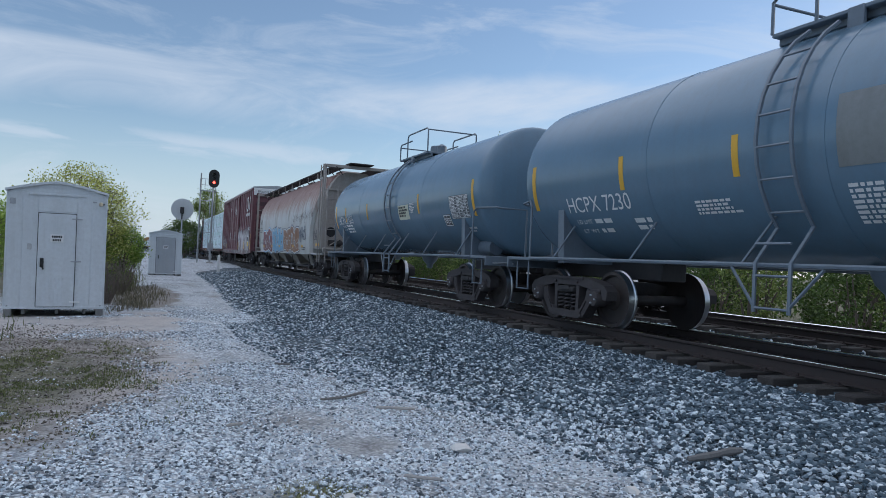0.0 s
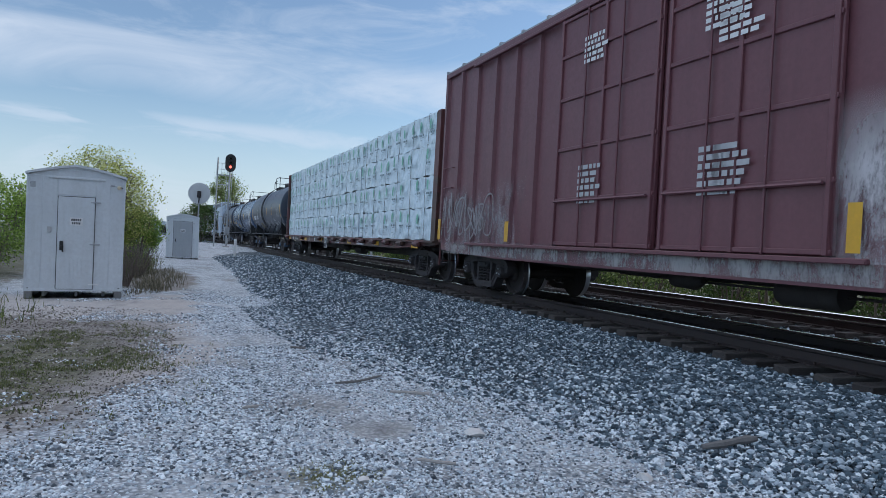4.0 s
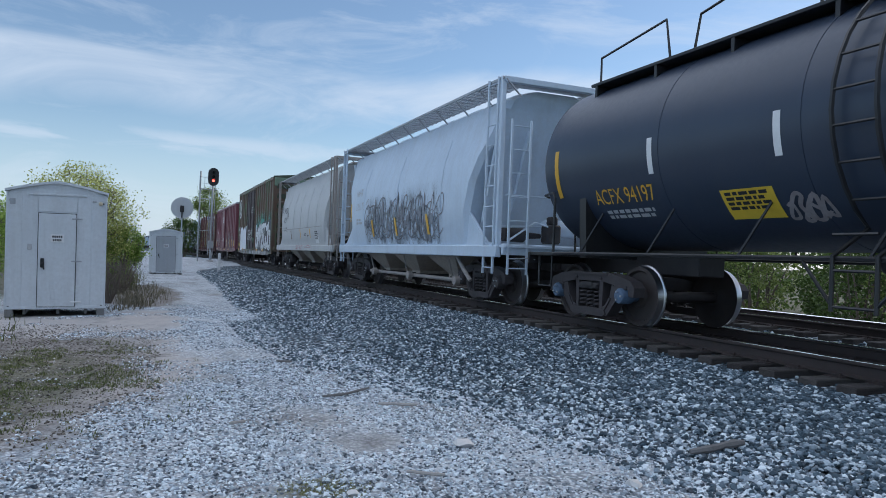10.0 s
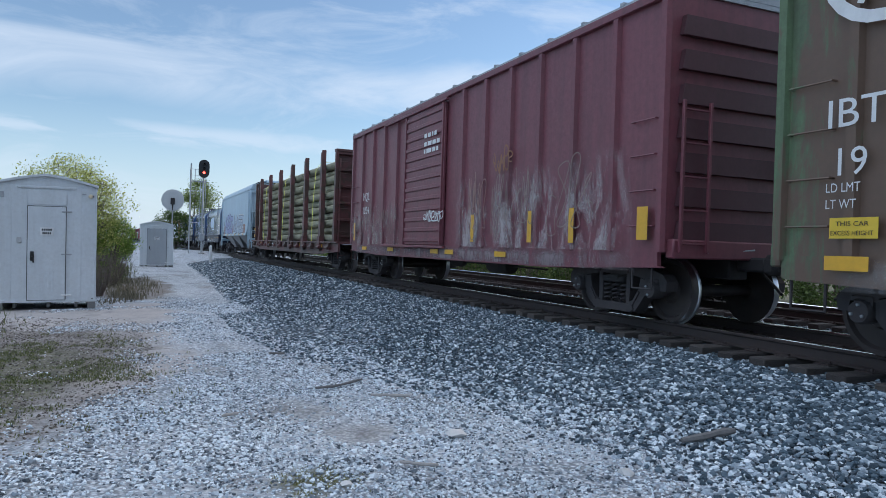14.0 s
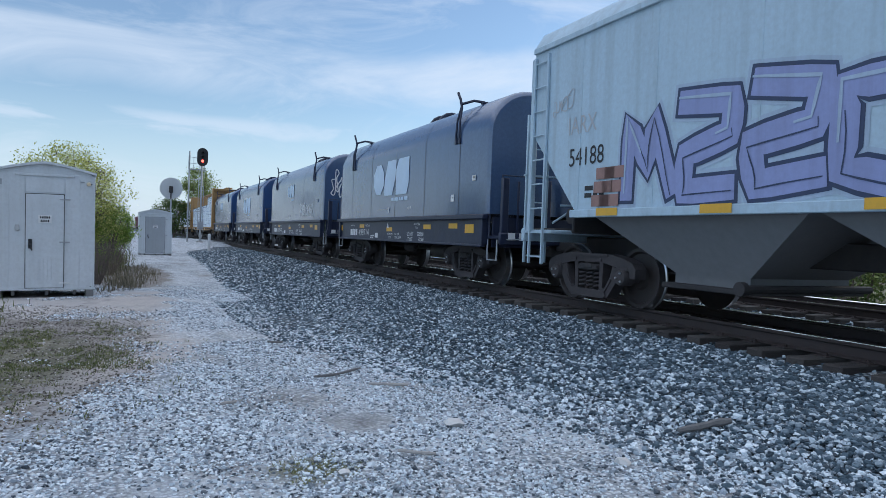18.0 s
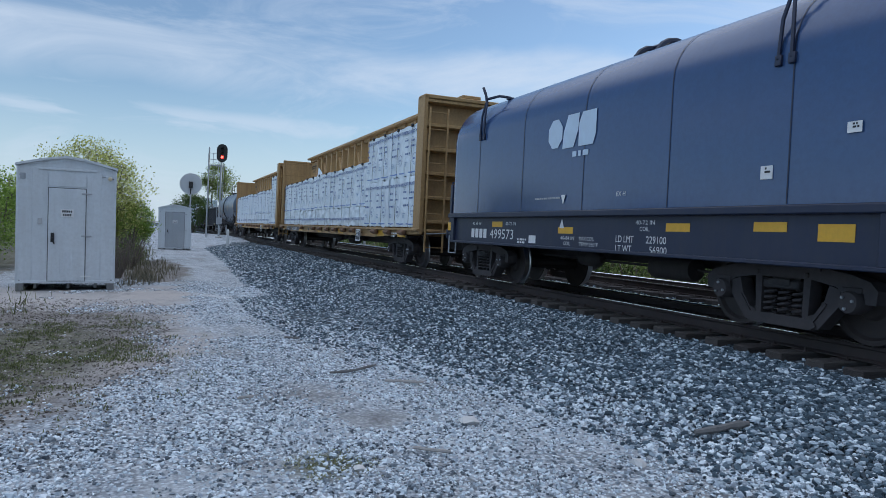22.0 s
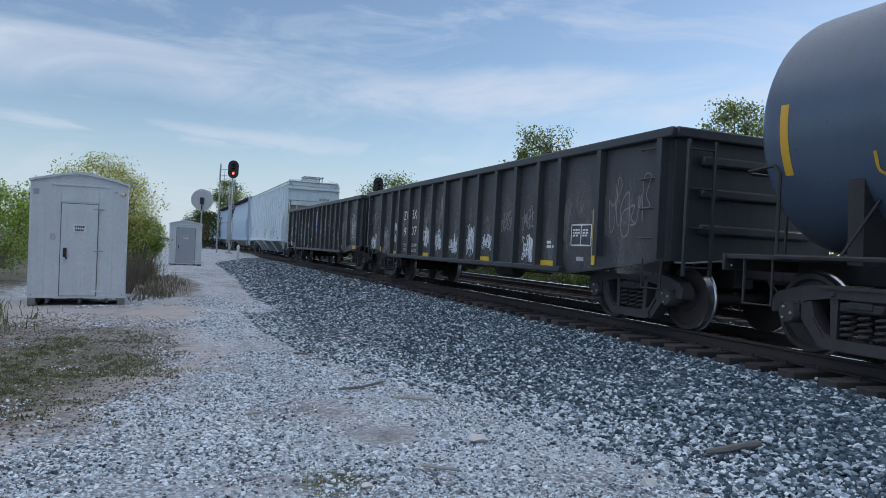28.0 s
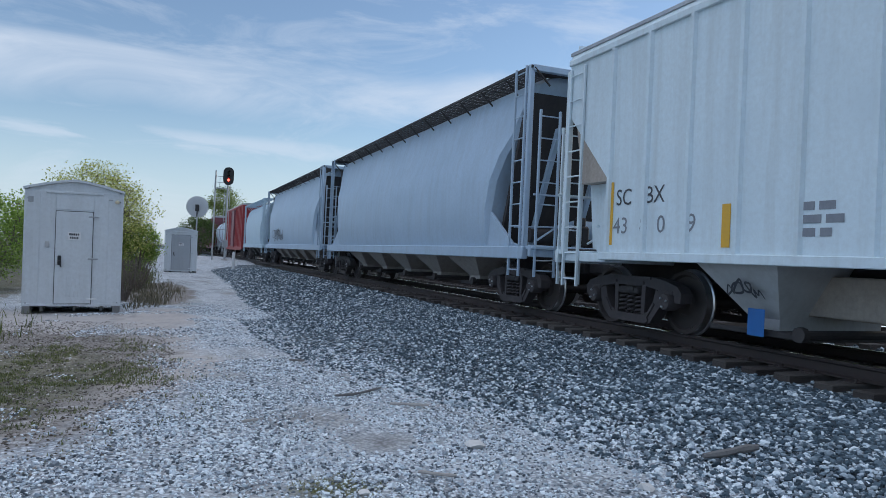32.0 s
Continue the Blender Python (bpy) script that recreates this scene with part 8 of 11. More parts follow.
TTYELLOW = paint("flatcar_yellow", (0.46, 0.29, 0.115), 0.55, dirt=(0.14, 0.08, 0.045), dirty=0.7, streak=0.6)
WINCHBROWN = paint("winch_brown", (0.2, 0.11, 0.06), 0.65, dirt=(0.09, 0.05, 0.035), dirty=0.5)
FLATRED = paint("flatcar_red", (0.16, 0.055, 0.058), 0.5, dirt=(0.07, 0.05, 0.046), dirty=0.7, streak=0.6, rust=(0.1, 0.062, 0.052), rusty=0.62)
def wrap_film(name, col):
    """Printed plastic film pulled over boards: folds, creases and gloss."""
    m, n, l, b = shell_of(name)
    fold = noise_of(n, l, 1.1, 4, 0.5, (1.4, 1, 0.45), dist=0.8)
    crease = noise_of(n, l, 3.5, 3, 0.5, (1.3, 1, 0.5), dist=1.0)
    k = n.new("ShaderNodeMath"); k.operation = "PINGPONG"; k.inputs[1].default_value = 0.12
    l.new(fold, k.inputs[0])
    h = n.new("ShaderNodeMath"); h.operation = "MULTIPLY_ADD"
    l.new(crease, h.inputs[0]); h.inputs[1].default_value = 0.45; l.new(k.outputs[0], h.inputs[2])
    l.new(mixed(n, l, crease, tuple(x * 0.88 for x in col), tuple(min(1, x * 1.06) for x in col)), b.inputs["Base Color"])
    b.inputs["Roughness"].default_value = 0.32
    bumped(n, l, b, h.outputs[0], 0.8, 0.14)
    return m


WRAPBLUE = wrap_film("printed_wrap", (0.8, 0.88, 0.97))
WRAPWHITE = wrap_film("white_wrap", (0.74, 0.87, 0.97))
LOGOSLATE = plain("slate_print", (0.16, 0.24, 0.28), 0.5)
LOGOGREEN = plain("green_print", (0.2, 0.5, 0.38), 0.5, 0, 0.35, 1.2)
LOGOPRINT = plain("slate_blue_print", (0.07, 0.13, 0.32), 0.5, 0, 0.4, 2.0)
LOGOGREY = plain("faded_blue_print", (0.22, 0.34, 0.52), 0.5)
LOGOBLUE = plain("blue_print", (0.09, 0.2, 0.5), 0.5)
STRAP = plain("black_strap", (0.02, 0.02, 0.022), 0.6)
TIEDOWN = plain("yellow_webbing", (0.8, 0.78, 0.12), 0.7)


def green_print(root, L, H, hy, rnd):
    surf = flat(hy + 0.05)
    n = max(2, round(L / 0.72))
    words = Geo()
    for k in range(n):
        if rnd.random() < 0.08:
            continue
        x = -L / 2 + L * (k + 0.22) / n + rnd.uniform(-0.1, 0.1)
        s = min(0.24, H * 0.28) * rnd.uniform(0.9, 1.1)
        z = H * rnd.uniform(0.46, 0.58)
        lean = rnd.uniform(-0.06, 0.1)
        # a tapered tree-like figure of two lobes
        crown = [(0.1, 0.4), (0.02, 0.8), (0.22, 1.2), (0.5, 1.32), (0.78, 1.15), (0.86, 0.8), (0.7, 0.52), (0.42, 0.42)]
        foot = [(0.12, 0.02), (0.34, 0.02), (0.44, 0.4), (0.62, 0.02), (0.86, 0.02), (0.66, 0.5), (0.14, 0.48)]
        g = Geo()
        for i, ring in enumerate((crown, foot)):
            fan(g, surf, [(x + (p + lean * q) * s * 0.8, z + q * s) for p, q in ring], 0.004 + 0.001 * i)
        part("printed_mark", g, LOGOGREEN, root)
        bar_rows(words, surf, x + 0.02, z - 0.11 + rnd.uniform(-0.01, 0.01), 0.46, 1, 0.055, k)
        bar_rows(words, surf, x + 0.14, z - 0.16, 0.24, 1, 0.012, k)
        if rnd.random() < 0.6:
            bar_rows(words, surf, x + 0.1, H * 0.2, 0.2, 1, 0.012, k)
    part("lettering", words, LOGOSLATE, root, kind="stuff")


def blue_print(root, L, H, hy, rnd):
    surf = flat(hy + 0.055)
    n = max(1, round(L / 1.35))
    navy, pale = Geo(), Geo()
    for k in range(n):
        x = -L / 2 + L * (k + 0.06) / n + rnd.uniform(-0.04, 0.06)
        up = H * rnd.uniform(0.8, 0.87) if H > 1.0 else H * 0.3
        write(root, surf, "STRENGTH RUNS IN THE FAMILY", x, up, 0.085, LOGOPRINT, 1.28, off=0.005, bold=0.007)
        if H < 1.0:
            continue
        for q in range(2):
            bar_rows(navy, surf, x + 0.02 + 0.52 * q, up - 0.2 - 0.03 * q, 0.32, 1, 0.05, k + 9 + q)
            bar_rows(pale, surf, x + 0.04 + 0.52 * q, up - 0.12, 0.16, 1, 0.018, k + 3)
            bar_rows(navy, surf, x + 0.04 + 0.48 * q, up - 0.38, 0.34, 1, 0.05, k + 15 + q)
        bar_rows(navy, surf, x + 0.04, up - 0.58, 0.5, 1, 0.055, k + 5)
        bar_rows(pale, surf, x + 0.04, up - 0.8, 0.26, 3, 0.03, k + 7)
        hx, hz, hr = x + 0.85, up - 0.72, 0.17
        g = Geo()
        ribbon(g, surf, [(hx + hr * math.cos(t), hz + hr * math.sin(t)) for t in np.linspace(math.pi / 2, 2.5 * math.pi, 7)], 0.014, 0.004, 0, 0.0)
        part("printed_mark", g, LOGOPRINT, root)
        bar_rows(navy, surf, hx - 0.13, hz - 0.02, 0.26, 1, 0.05, k)
        bar_rows(pale, surf, hx - 0.07, hz - 0.1, 0.14, 1, 0.03, k)
    for k in range(n + 1 if H > 1.0 else 0):
        a = -L / 2 + L * (k + rnd.uniform(0.02, 0.1)) / (n + 1)
        b = a + L / (n + 1) * rnd.uniform(0.6, 0.85)
        g = Geo()
        ribbon(g, surf, [(a, 0.09), ((a + b) / 2, 0.075), (b, 0.085)], 0.035, 0.004, 0, 0.1)
        part("printed_stripe", g, LOGOBLUE, root)
    part("lettering", navy, LOGOPRINT, root, kind="stuff")
    part("lettering", pale, LOGOGREY, root, kind="stuff")


def straps(root, L, H, W, n):
    for k in range(n):
        x = -L / 2 + L * (k + 0.5) / n
        g = Geo()
        for s in (-1, 1):
            g.box(x, s * (W / 2 + 0.045), H / 2, 0.016, 0.006, H, 0.001)
        g.box(x, 0, H + 0.022, 0.03, W + 0.09, 0.006, 0.001)
        part("strap", g, STRAP, root)


GON_RIBS = (-7.6, -6.15, -5.05, -4.33, -3.38, -2.46, -1.55, -0.65, 0.38, 1.33, 2.24, 3.12, 4.02, 4.78, 5.98, 7.45)


def build_train():
    # two grey tank cars
    a = tank_car(198.6, 185.0, 197.0, 186.6, 1.43, 2.54, TANKGREY, GREYTRIM, "grey steel tank car with a top platform", -0.55, [-3.45, -1.25, 1.6])
    b = tank_car(184.05, 170.45, 182.5, 171.95, 1.43, 2.56, TANKGREY, GREYTRIM, "grey steel tank car with a ladder up its side", 0.4, [-4.6, -2.0, 2.6], dome=0.23, plat=-0.15)
    c = round_hopper(169.5, 150.9, 167.75, 152.3, RUSTHOPPER, HOPPERTRIM, "rust-streaked covered hopper car with painted murals", 4.3, 4, STEEL, 2.15, ribs=4, walk_z=4.62, walk_mat=STEEL, bay_mat=BROWNBAY, shell=True, walk_y=0.78, walk_w=0.56)
    d = boxcar(149.2, 131.45, 146.9, 133.35, OXIDE, "dark red boxcar with twin plug doors", 5.14, 0.74, 20, [(-1.75, 2.7), (1.1, 2.7)], OXIDE, True, OXIDESHADE, WHITE)
    e = centerless(131.15, 107.75, 129.3, 109.6)
    fcar = tank_car(106.1, 91.3, 104.5, 92.9, 1.55, 2.7, TANKBLACK, BLACK, "long black steel tank car for hot cargo", -0.6, [-4.0, -2.3, 0.95, 3.1], dome=0.25, white=(-4.0, -2.3), over=0.3, sharp=True)
    gcar = tank_car(90.3, 74.9, 88.75, 76.5, 1.45, 2.6, TANKBLUE, BLACK, "dark grey tank car with a ladder up its side", 0.7, [-4.3, -1.8, 2.2], dome=0.25)
    h = tank_car(74.1, 62.7, 72.55, 64.15, 1.44, 2.62, TANKBLACK, BLACK, "short black tank car with a long roof walkway", 0.75, [-2.45, -0.3, 1.95], walkway=1.6, long_walk=True, white=(-2.45, -0.3), sharp=True)
    i = round_hopper(61.7, 48.9, 60.0, 50.6, WHITEHOP, WHITEHOP, "pale covered hopper car with dark sprayed faces along its flank", 4.35, 3, HOPPERTRIM, 1.75, walk_z=4.6, walk_mat=GALV, bay_mat=BROWNBAY, ribs=3)
    j = round_hopper(48.2, 35.6, 46.35, 37.2, CREAMHOP, HOPPERTRIM, "off-white covered hopper car with ribbed sides", 4.35, 3, False, 1.6, ribs=5, walk_z=4.6, walk_mat=GALV, bay_mat=BROWNBAY)
    k = boxcar(34.1, 19.05, 32.5, 20.7, GREENBOX, "green and rust boxcar with a brown plug door", 4.98, 0.64, 19, [(-1.0, 3.1)], BROWNDOOR, True, GREENSHADE, ENDPALE, roof_mat=GREENSHADE)
    el = boxcar(17.25, 2.45, 15.75, 3.85, MAROON, "maroon boxcar with a ribbed sliding door", 4.45, 0.69, 15, [(-1.05, 2.5)], MAROON, False, OXIDESHADE)
    m = log_car(0.75, -18.7, -0.9, -17.05)
    n = flat_hopper(-20.0, -35.7, -21.55, -34.1, BLUEHOP, BLUEHOP, "powder-blue covered hopper car with a band of graffiti", 4.2, 1.37, 0, 3, 1.45, 2.8, 0.06, plain("hopper_slope_grey", (0.2, 0.2, 0.21), 0.6), 0.42, deep=0.45, seams=8, walk_y=0.8, walk_z=0.02, walk_mat=STEEL)
    coils = []
    for q, (ff, bb, t1, t2) in enumerate(((-36.65, -48.55, -38.8, -46.9), (-50.2, -62.1, -52.4, -60.8), (-64.1, -75.85, -66.2, -74.25), (-77.8, -89.45, -79.95, -87.95))):
        coils.append(coil_car(ff, bb, t1, t2, "dark blue coil car under a smooth hood" if q > 1 else "coil car under a streaked blue-grey hood", COILHOOD if q > 1 else COILGREY, COILSILL))
    s = centerbeam(-91.2, -113.2, -93.8, -111.3, 3, 5.85, 6, 2)
    t = centerbeam(-114.85, -136.4, -117.25, -134.6, 4, 7.8, 6, 1)
    u = tank_car(-138.5, -154.65, -140.1, -153.0, 1.46, 2.6, TANKSLATE, STEEL, "slate-grey tank car with faded sprayed tags", -0.35, [-4.2, -2.0, 2.6], dome=0.25)
    v = gondola(-155.6, -171.2, -156.9, -169.63, GONBLACK, "black steel gondola car tagged with white scrawls", 2.72, 0.68, GON_RIBS, 0.075)
    w = gondola(-172.05, -187.75, -173.5, -186.15, GONBLACK, "black steel gondola car with a blue poster", 2.7, 0.66, [u - 0.12 for u in GON_RIBS], 0.075)
    x = flat_hopper(-188.7, -207.8, -190.5, -206.1, SCHOP, SCHOP, "off-white ribbed covered hopper car with a red tag", 4.3, 1.05, 19, 4, 1.25, 2.7, 0.0, CREAMHOP, 0.27, deep=0.24, fill=0.36, walk_y=1.2, walk_z=-0.06, walk_mat=GALV, notch=(7.93, 2.25, 3.45), bay_span=(-7.35, 8.25), rib_span=7.87, narrow=0.06)
    part("deep_sill", Geo().box(0.45, 0, 0.68, 11.6, 0.9, 0.5, 0.02), BROWNBAY, x[0], "brown beam between the hoppers")
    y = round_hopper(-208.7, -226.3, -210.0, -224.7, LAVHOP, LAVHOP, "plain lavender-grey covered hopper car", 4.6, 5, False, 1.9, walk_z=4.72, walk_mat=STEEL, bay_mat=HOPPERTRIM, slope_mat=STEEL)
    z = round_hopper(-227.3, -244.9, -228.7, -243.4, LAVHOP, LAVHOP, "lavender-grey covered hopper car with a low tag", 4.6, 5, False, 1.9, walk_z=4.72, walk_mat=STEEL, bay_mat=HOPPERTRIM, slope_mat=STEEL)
    round_hopper(-246.0, -258.0, -247.6, -256.4, BLUEHOP, BLUEHOP, "blue-grey covered hopper car", 4.1, 3, False, 1.7)
    boxcar(-259.2, -274.4, -260.8, -272.8, plain("bright_red_paint", (0.3, 0.03, 0.035), 0.5), "red boxcar far along the train", 4.6, 0.7, 15, [(0, 2.6)], MAROON, False)
    tank_car(-275.5, -289.5, -277.0, -288.0, 1.4, 2.55, WHITEHOP, GALV, "white tank car far along the train", 0.0, [])
    boxcar(-290.6, -306.0, -292.2, -304.4, MAROON, "dark red boxcar far along the train", 4.6, 0.7, 15, [(0, 2.6)], MAROON, False)
    boxcar(-307.2, -322.6, -308.8, -321.0, OXIDE, "brown boxcar far along the train", 4.6, 0.7, 15, [(0, 2.6)], OXIDE, False)
    boxcar(-323.8, -339.2, -325.4, -337.6, MAROON, "dark red boxcar at the bend", 4.6, 0.7, 15, [(0, 2.6)], MAROON, False)
    return dict(a=a, b=b, c=c, d=d, e=e, f=fcar, g=gcar, h=h, i=i, j=j, k=k, l=el, m=m, n=n, o=coils[0], p=coils[1], q=coils[2], r=coils[3], s=s, t=t, u=u, v=v, w=w, x=x, y=y, z=z)


def bulkhead(car, x, s, z0, z1, mat, slats=7, thick=0.35, taper=0.0):
    head = part("bulkhead", Geo().box(x - s * (thick - 0.06), 0, (z0 + z1) / 2, 0.06, 2.8, z1 - z0, 0.01), mat, car)
    for sy in (-1, 1):
        g = Geo()
        g.prism([(x, z0), (x - s * thick, z0), (x - s * (thick - taper), z1), (x, z1)], sy * 1.4, sy * 1.5)
        part("end_post", g, mat, head)
    for k in range(slats):
        part("slat", Geo().box(x - s * thick * 0.45, 0, z0 + 0.2 + (z1 - z0 - 0.3) * k / (slats - 1), thick * 0.75, 2.82, 0.09, 0.015), mat, head)
    part("top_beam", Geo().box(x - s * thick / 2, 0, z1, thick, 3.0, 0.1, 0.02), mat, head)
    ladder(car, x + s * 0.06, -1.1, z0 - 0.6, z1 - 0.3, mat, 0.5, "y", "end_ladder")


def centerless(f, b, tf, tr):
    """Red flatcar with bulkheads, piled four high with white wrapped packs."""
    car, xf, xb, half = begin("centerbeam_flatcar", "dark red flatcar piled with white wrapped board packs", "flatcar", f, b, tf, tr)
    flatcar_sill(car, xf, xb, half, FLATRED, 0.8, 1.06, 1.5, 16, None, [(-9.5, -7.6), (-5.2, -3.0), (-1.2, 0.0)])
    for s, xe in ((1, xf), (-1, xb)):
        bulkhead(car, xe - s * 0.05, s, 1.06, 4.35, FLATRED, 7, 0.3 if s > 0 else 0.1)
    g = Geo()
    g.box((xf + xb) / 2, 0, 2.7, xf - xb - 0.8, 0.06, 3.2, 0.01)
    part("centre_partition", g, FLATRED, car)
    x = xb + 0.2
    rnd = random.Random(5)
    k = 0
    lens = [3.55, 3.7, 3.55, 3.75, 3.6, 3.6]
    sc = (xf - xb - 0.75 - 0.06 * 5) / sum(lens)
    for L in lens:
        L = L * sc
        zz = 1.08
        for tier in range(4):
            H = 0.84 - 0.01 * tier
            p = wrapped_pack(L, H, 1.28, WRAPWHITE, 60 + k, green_print, "white plastic-wrapped board pack printed with green marks", "wrapped packs on the red flatcar")
            straps(p, L, H, 1.28, 3)
            load(p, car, Matrix.Translation((x + L / 2 + rnd.uniform(-0.03, 0.03), -0.72 + rnd.uniform(-0.02, 0.02), zz)))
            for q in (-0.36, 0.0, 0.36):
                g = Geo()
                g.box(q * L, 0, H + 0.012, 0.09, 1.1, 0.02, 0.004)
                part("spacer", g, OLDWOOD, p)
            zz += H + 0.018
            k += 1
        x += L + 0.06
    return car, flat(1.5), xf, xb


def centerbeam(f, b, tf, tr, seed, step, low_n, tall_n):
    """Yellow centre-beam flatcar with stepped stacks of wrapped board."""
    car, xf, xb, half = begin("centerbeam_flatcar", "yellow centre-beam flatcar carrying blue-white wrapped boards", "flatcar", f, b, tf, tr)
    flatcar_sill(car, xf, xb, half, TTYELLOW, 0.79, 1.08, 1.5, 16, WINCHBROWN, [(-8.9, -5.0), (5.2, 6.4), (-3.8, -2.6)])
    for s, xe in ((1, xf), (-1, xb)):
        bulkhead(car, xe - s * 0.02, s, 1.08, 4.55, TTYELLOW, 6, 0.5 if s > 0 else 0.12, 0.0)
        g = Geo()
        g.box(xe - s * 1.35, 0, 3.95, 1.7, 0.12, 1.1, 0.02)
        pn = part("warning_panel", g, TTYELLOW, car)
        write(pn, lambda u, w, o: (u, -0.06 - o, w), "WARNING", xe - s * 1.35 - 0.4, 3.95, 0.12, INK, 0.7)
        bars(pn, lambda u, w, o: (u, -0.06 - o, w), xe - s * 1.35 - 0.6, 4.25, 1.2, 2, 0.07, INK, 3)
    g = Geo()
    g.box((xf + xb) / 2, 0, 4.72, xf - xb - 0.8, 0.55, 0.1, 0.02)
    g.box((xf + xb) / 2, 0, 4.62, xf - xb - 0.8, 0.16, 0.14, 0.02)
    part("top_chord", g, TTYELLOW, car)
    n = 17
    for k in range(n):
        x = xb + 2.4 + (xf - xb - 4.8) * k / (n - 1)
        g = Geo()
        g.box(x, 0, 2.86, 0.16, 0.3, 3.57, 0.02)
        part("post", g, TTYELLOW, car)
        if k % 3 == 1 and k < n - 1:
            x2 = x + (xf - xb - 4.8) / (n - 1)
            part("diagonal", Geo().tube([(x + 0.05, 0, 4.3), (x2 - 0.1, 0, 2.9)], 0.07, 6), TTYELLOW, car)
    g = Geo()
    g.tube([(xb + 0.5, -0.35, 3.55), (xb + 4, -0.3, 3.45), ((xf + xb) / 2, -0.3, 3.6), (xf - 4, -0.3, 3.45), (xf - 0.5, -0.35, 3.55)], 0.012, 5)
    part("cable", g, STRAP, car)
    rnd = random.Random(seed)
    x = xb + 0.2
    x_end = xf - 0.62
    lens = [((step - x) / low_n - 0.012, False)] * low_n + [((x_end - step) / tall_n - 0.012, True)] * tall_n
    for k, (L, tall) in enumerate(lens):
        tiers = [1.41, 1.38] if tall else [0.64, 1.45]
        zz = 1.12
        for q in (-0.36, 0.0, 0.36):
            g = Geo()
            g.box(x + L / 2 + q * L, -0.7, 1.105, 0.1, 1.3, 0.05, 0.006)
            part("dunnage", g, TTYELLOW, car)
        for tier, H in enumerate(tiers):
            H += rnd.uniform(-0.02, 0.03)
            p = wrapped_pack(L, H, 1.22, WRAPBLUE, seed * 40 + k * 3 + tier, blue_print, "blue-white plastic-wrapped board pack with dark print", "wrapped packs on the yellow flatcars")
            straps(p, L, H, 1.22, 2)
            if tier:
                for q in (0.25, 0.75):
                    part("strap_clip", Geo().box(L * (q - 0.5), -0.655, H - 0.02, 0.1, 0.06, 0.09, 0.012), STRAP, p)
            if seed == 3 and k == 3 and tier:
                g = Geo()
                g.add([(-L * 0.49, -0.6, H - 0.05), (-L * 0.26, -0.6, H - 0.02), (-L * 0.3, -0.5, H + 0.12), (-L * 0.49, -0.56, H + 0.4), (-L * 0.47, -0.4, H + 0.05)], [(0, 1, 2, 3), (3, 2, 4)])
                part("loose_film", g, WRAPBLUE, p, "loose corner of film standing up")
            if seed == 4 and k == 5 and not tier:
                g = Geo()
                v = [(0.25 + 0.55 * a + 0.05 * math.sin(9 * b), -0.69 - 0.1 * math.sin(2.4 * b + a) - 0.03 * math.sin(11 * a + 5 * b), 0.1 - 0.34 * b * (1 - 0.5 * (2 * a - 1) ** 2)) for b in np.linspace(0, 1, 6) for a in np.linspace(0, 1, 10)]
                g.add(v, [(r * 10 + c, r * 10 + c + 1, r * 10 + c + 11, r * 10 + c + 10) for r in range(5) for c in range(9)])
                part("loose_film", g, WRAPBLUE, p, "film hanging loose over the sill")
            load(p, car, Matrix.Translation((x + L / 2, -0.74 + rnd.uniform(-0.03, 0.03), zz)))
            zz += H + 0.012
        x += L + 0.012
    return car, flat(1.5), xf, xb


def log_wood():
    m, n, l, b = shell_of("treated_pole_wood")
    oi = n.new("ShaderNodeObjectInfo")
    grain = noise_of(n, l, 6, 6, 0.65, (0.25, 5, 5))
    c = ramp(n, l, grain, [(0.22, (0.17, 0.16, 0.105)), (0.5, (0.36, 0.34, 0.235)), (0.8, (0.58, 0.55, 0.42))])
    c = mixed(n, l, oi.outputs["Random"], c, mixed(n, l, 0.45, c, (0.16, 0.17, 0.13)))
    l.new(c, b.inputs["Base Color"])
    b.inputs["Roughness"].default_value = 0.8
    bumped(n, l, b, grain, 0.4, 0.01)
    return m


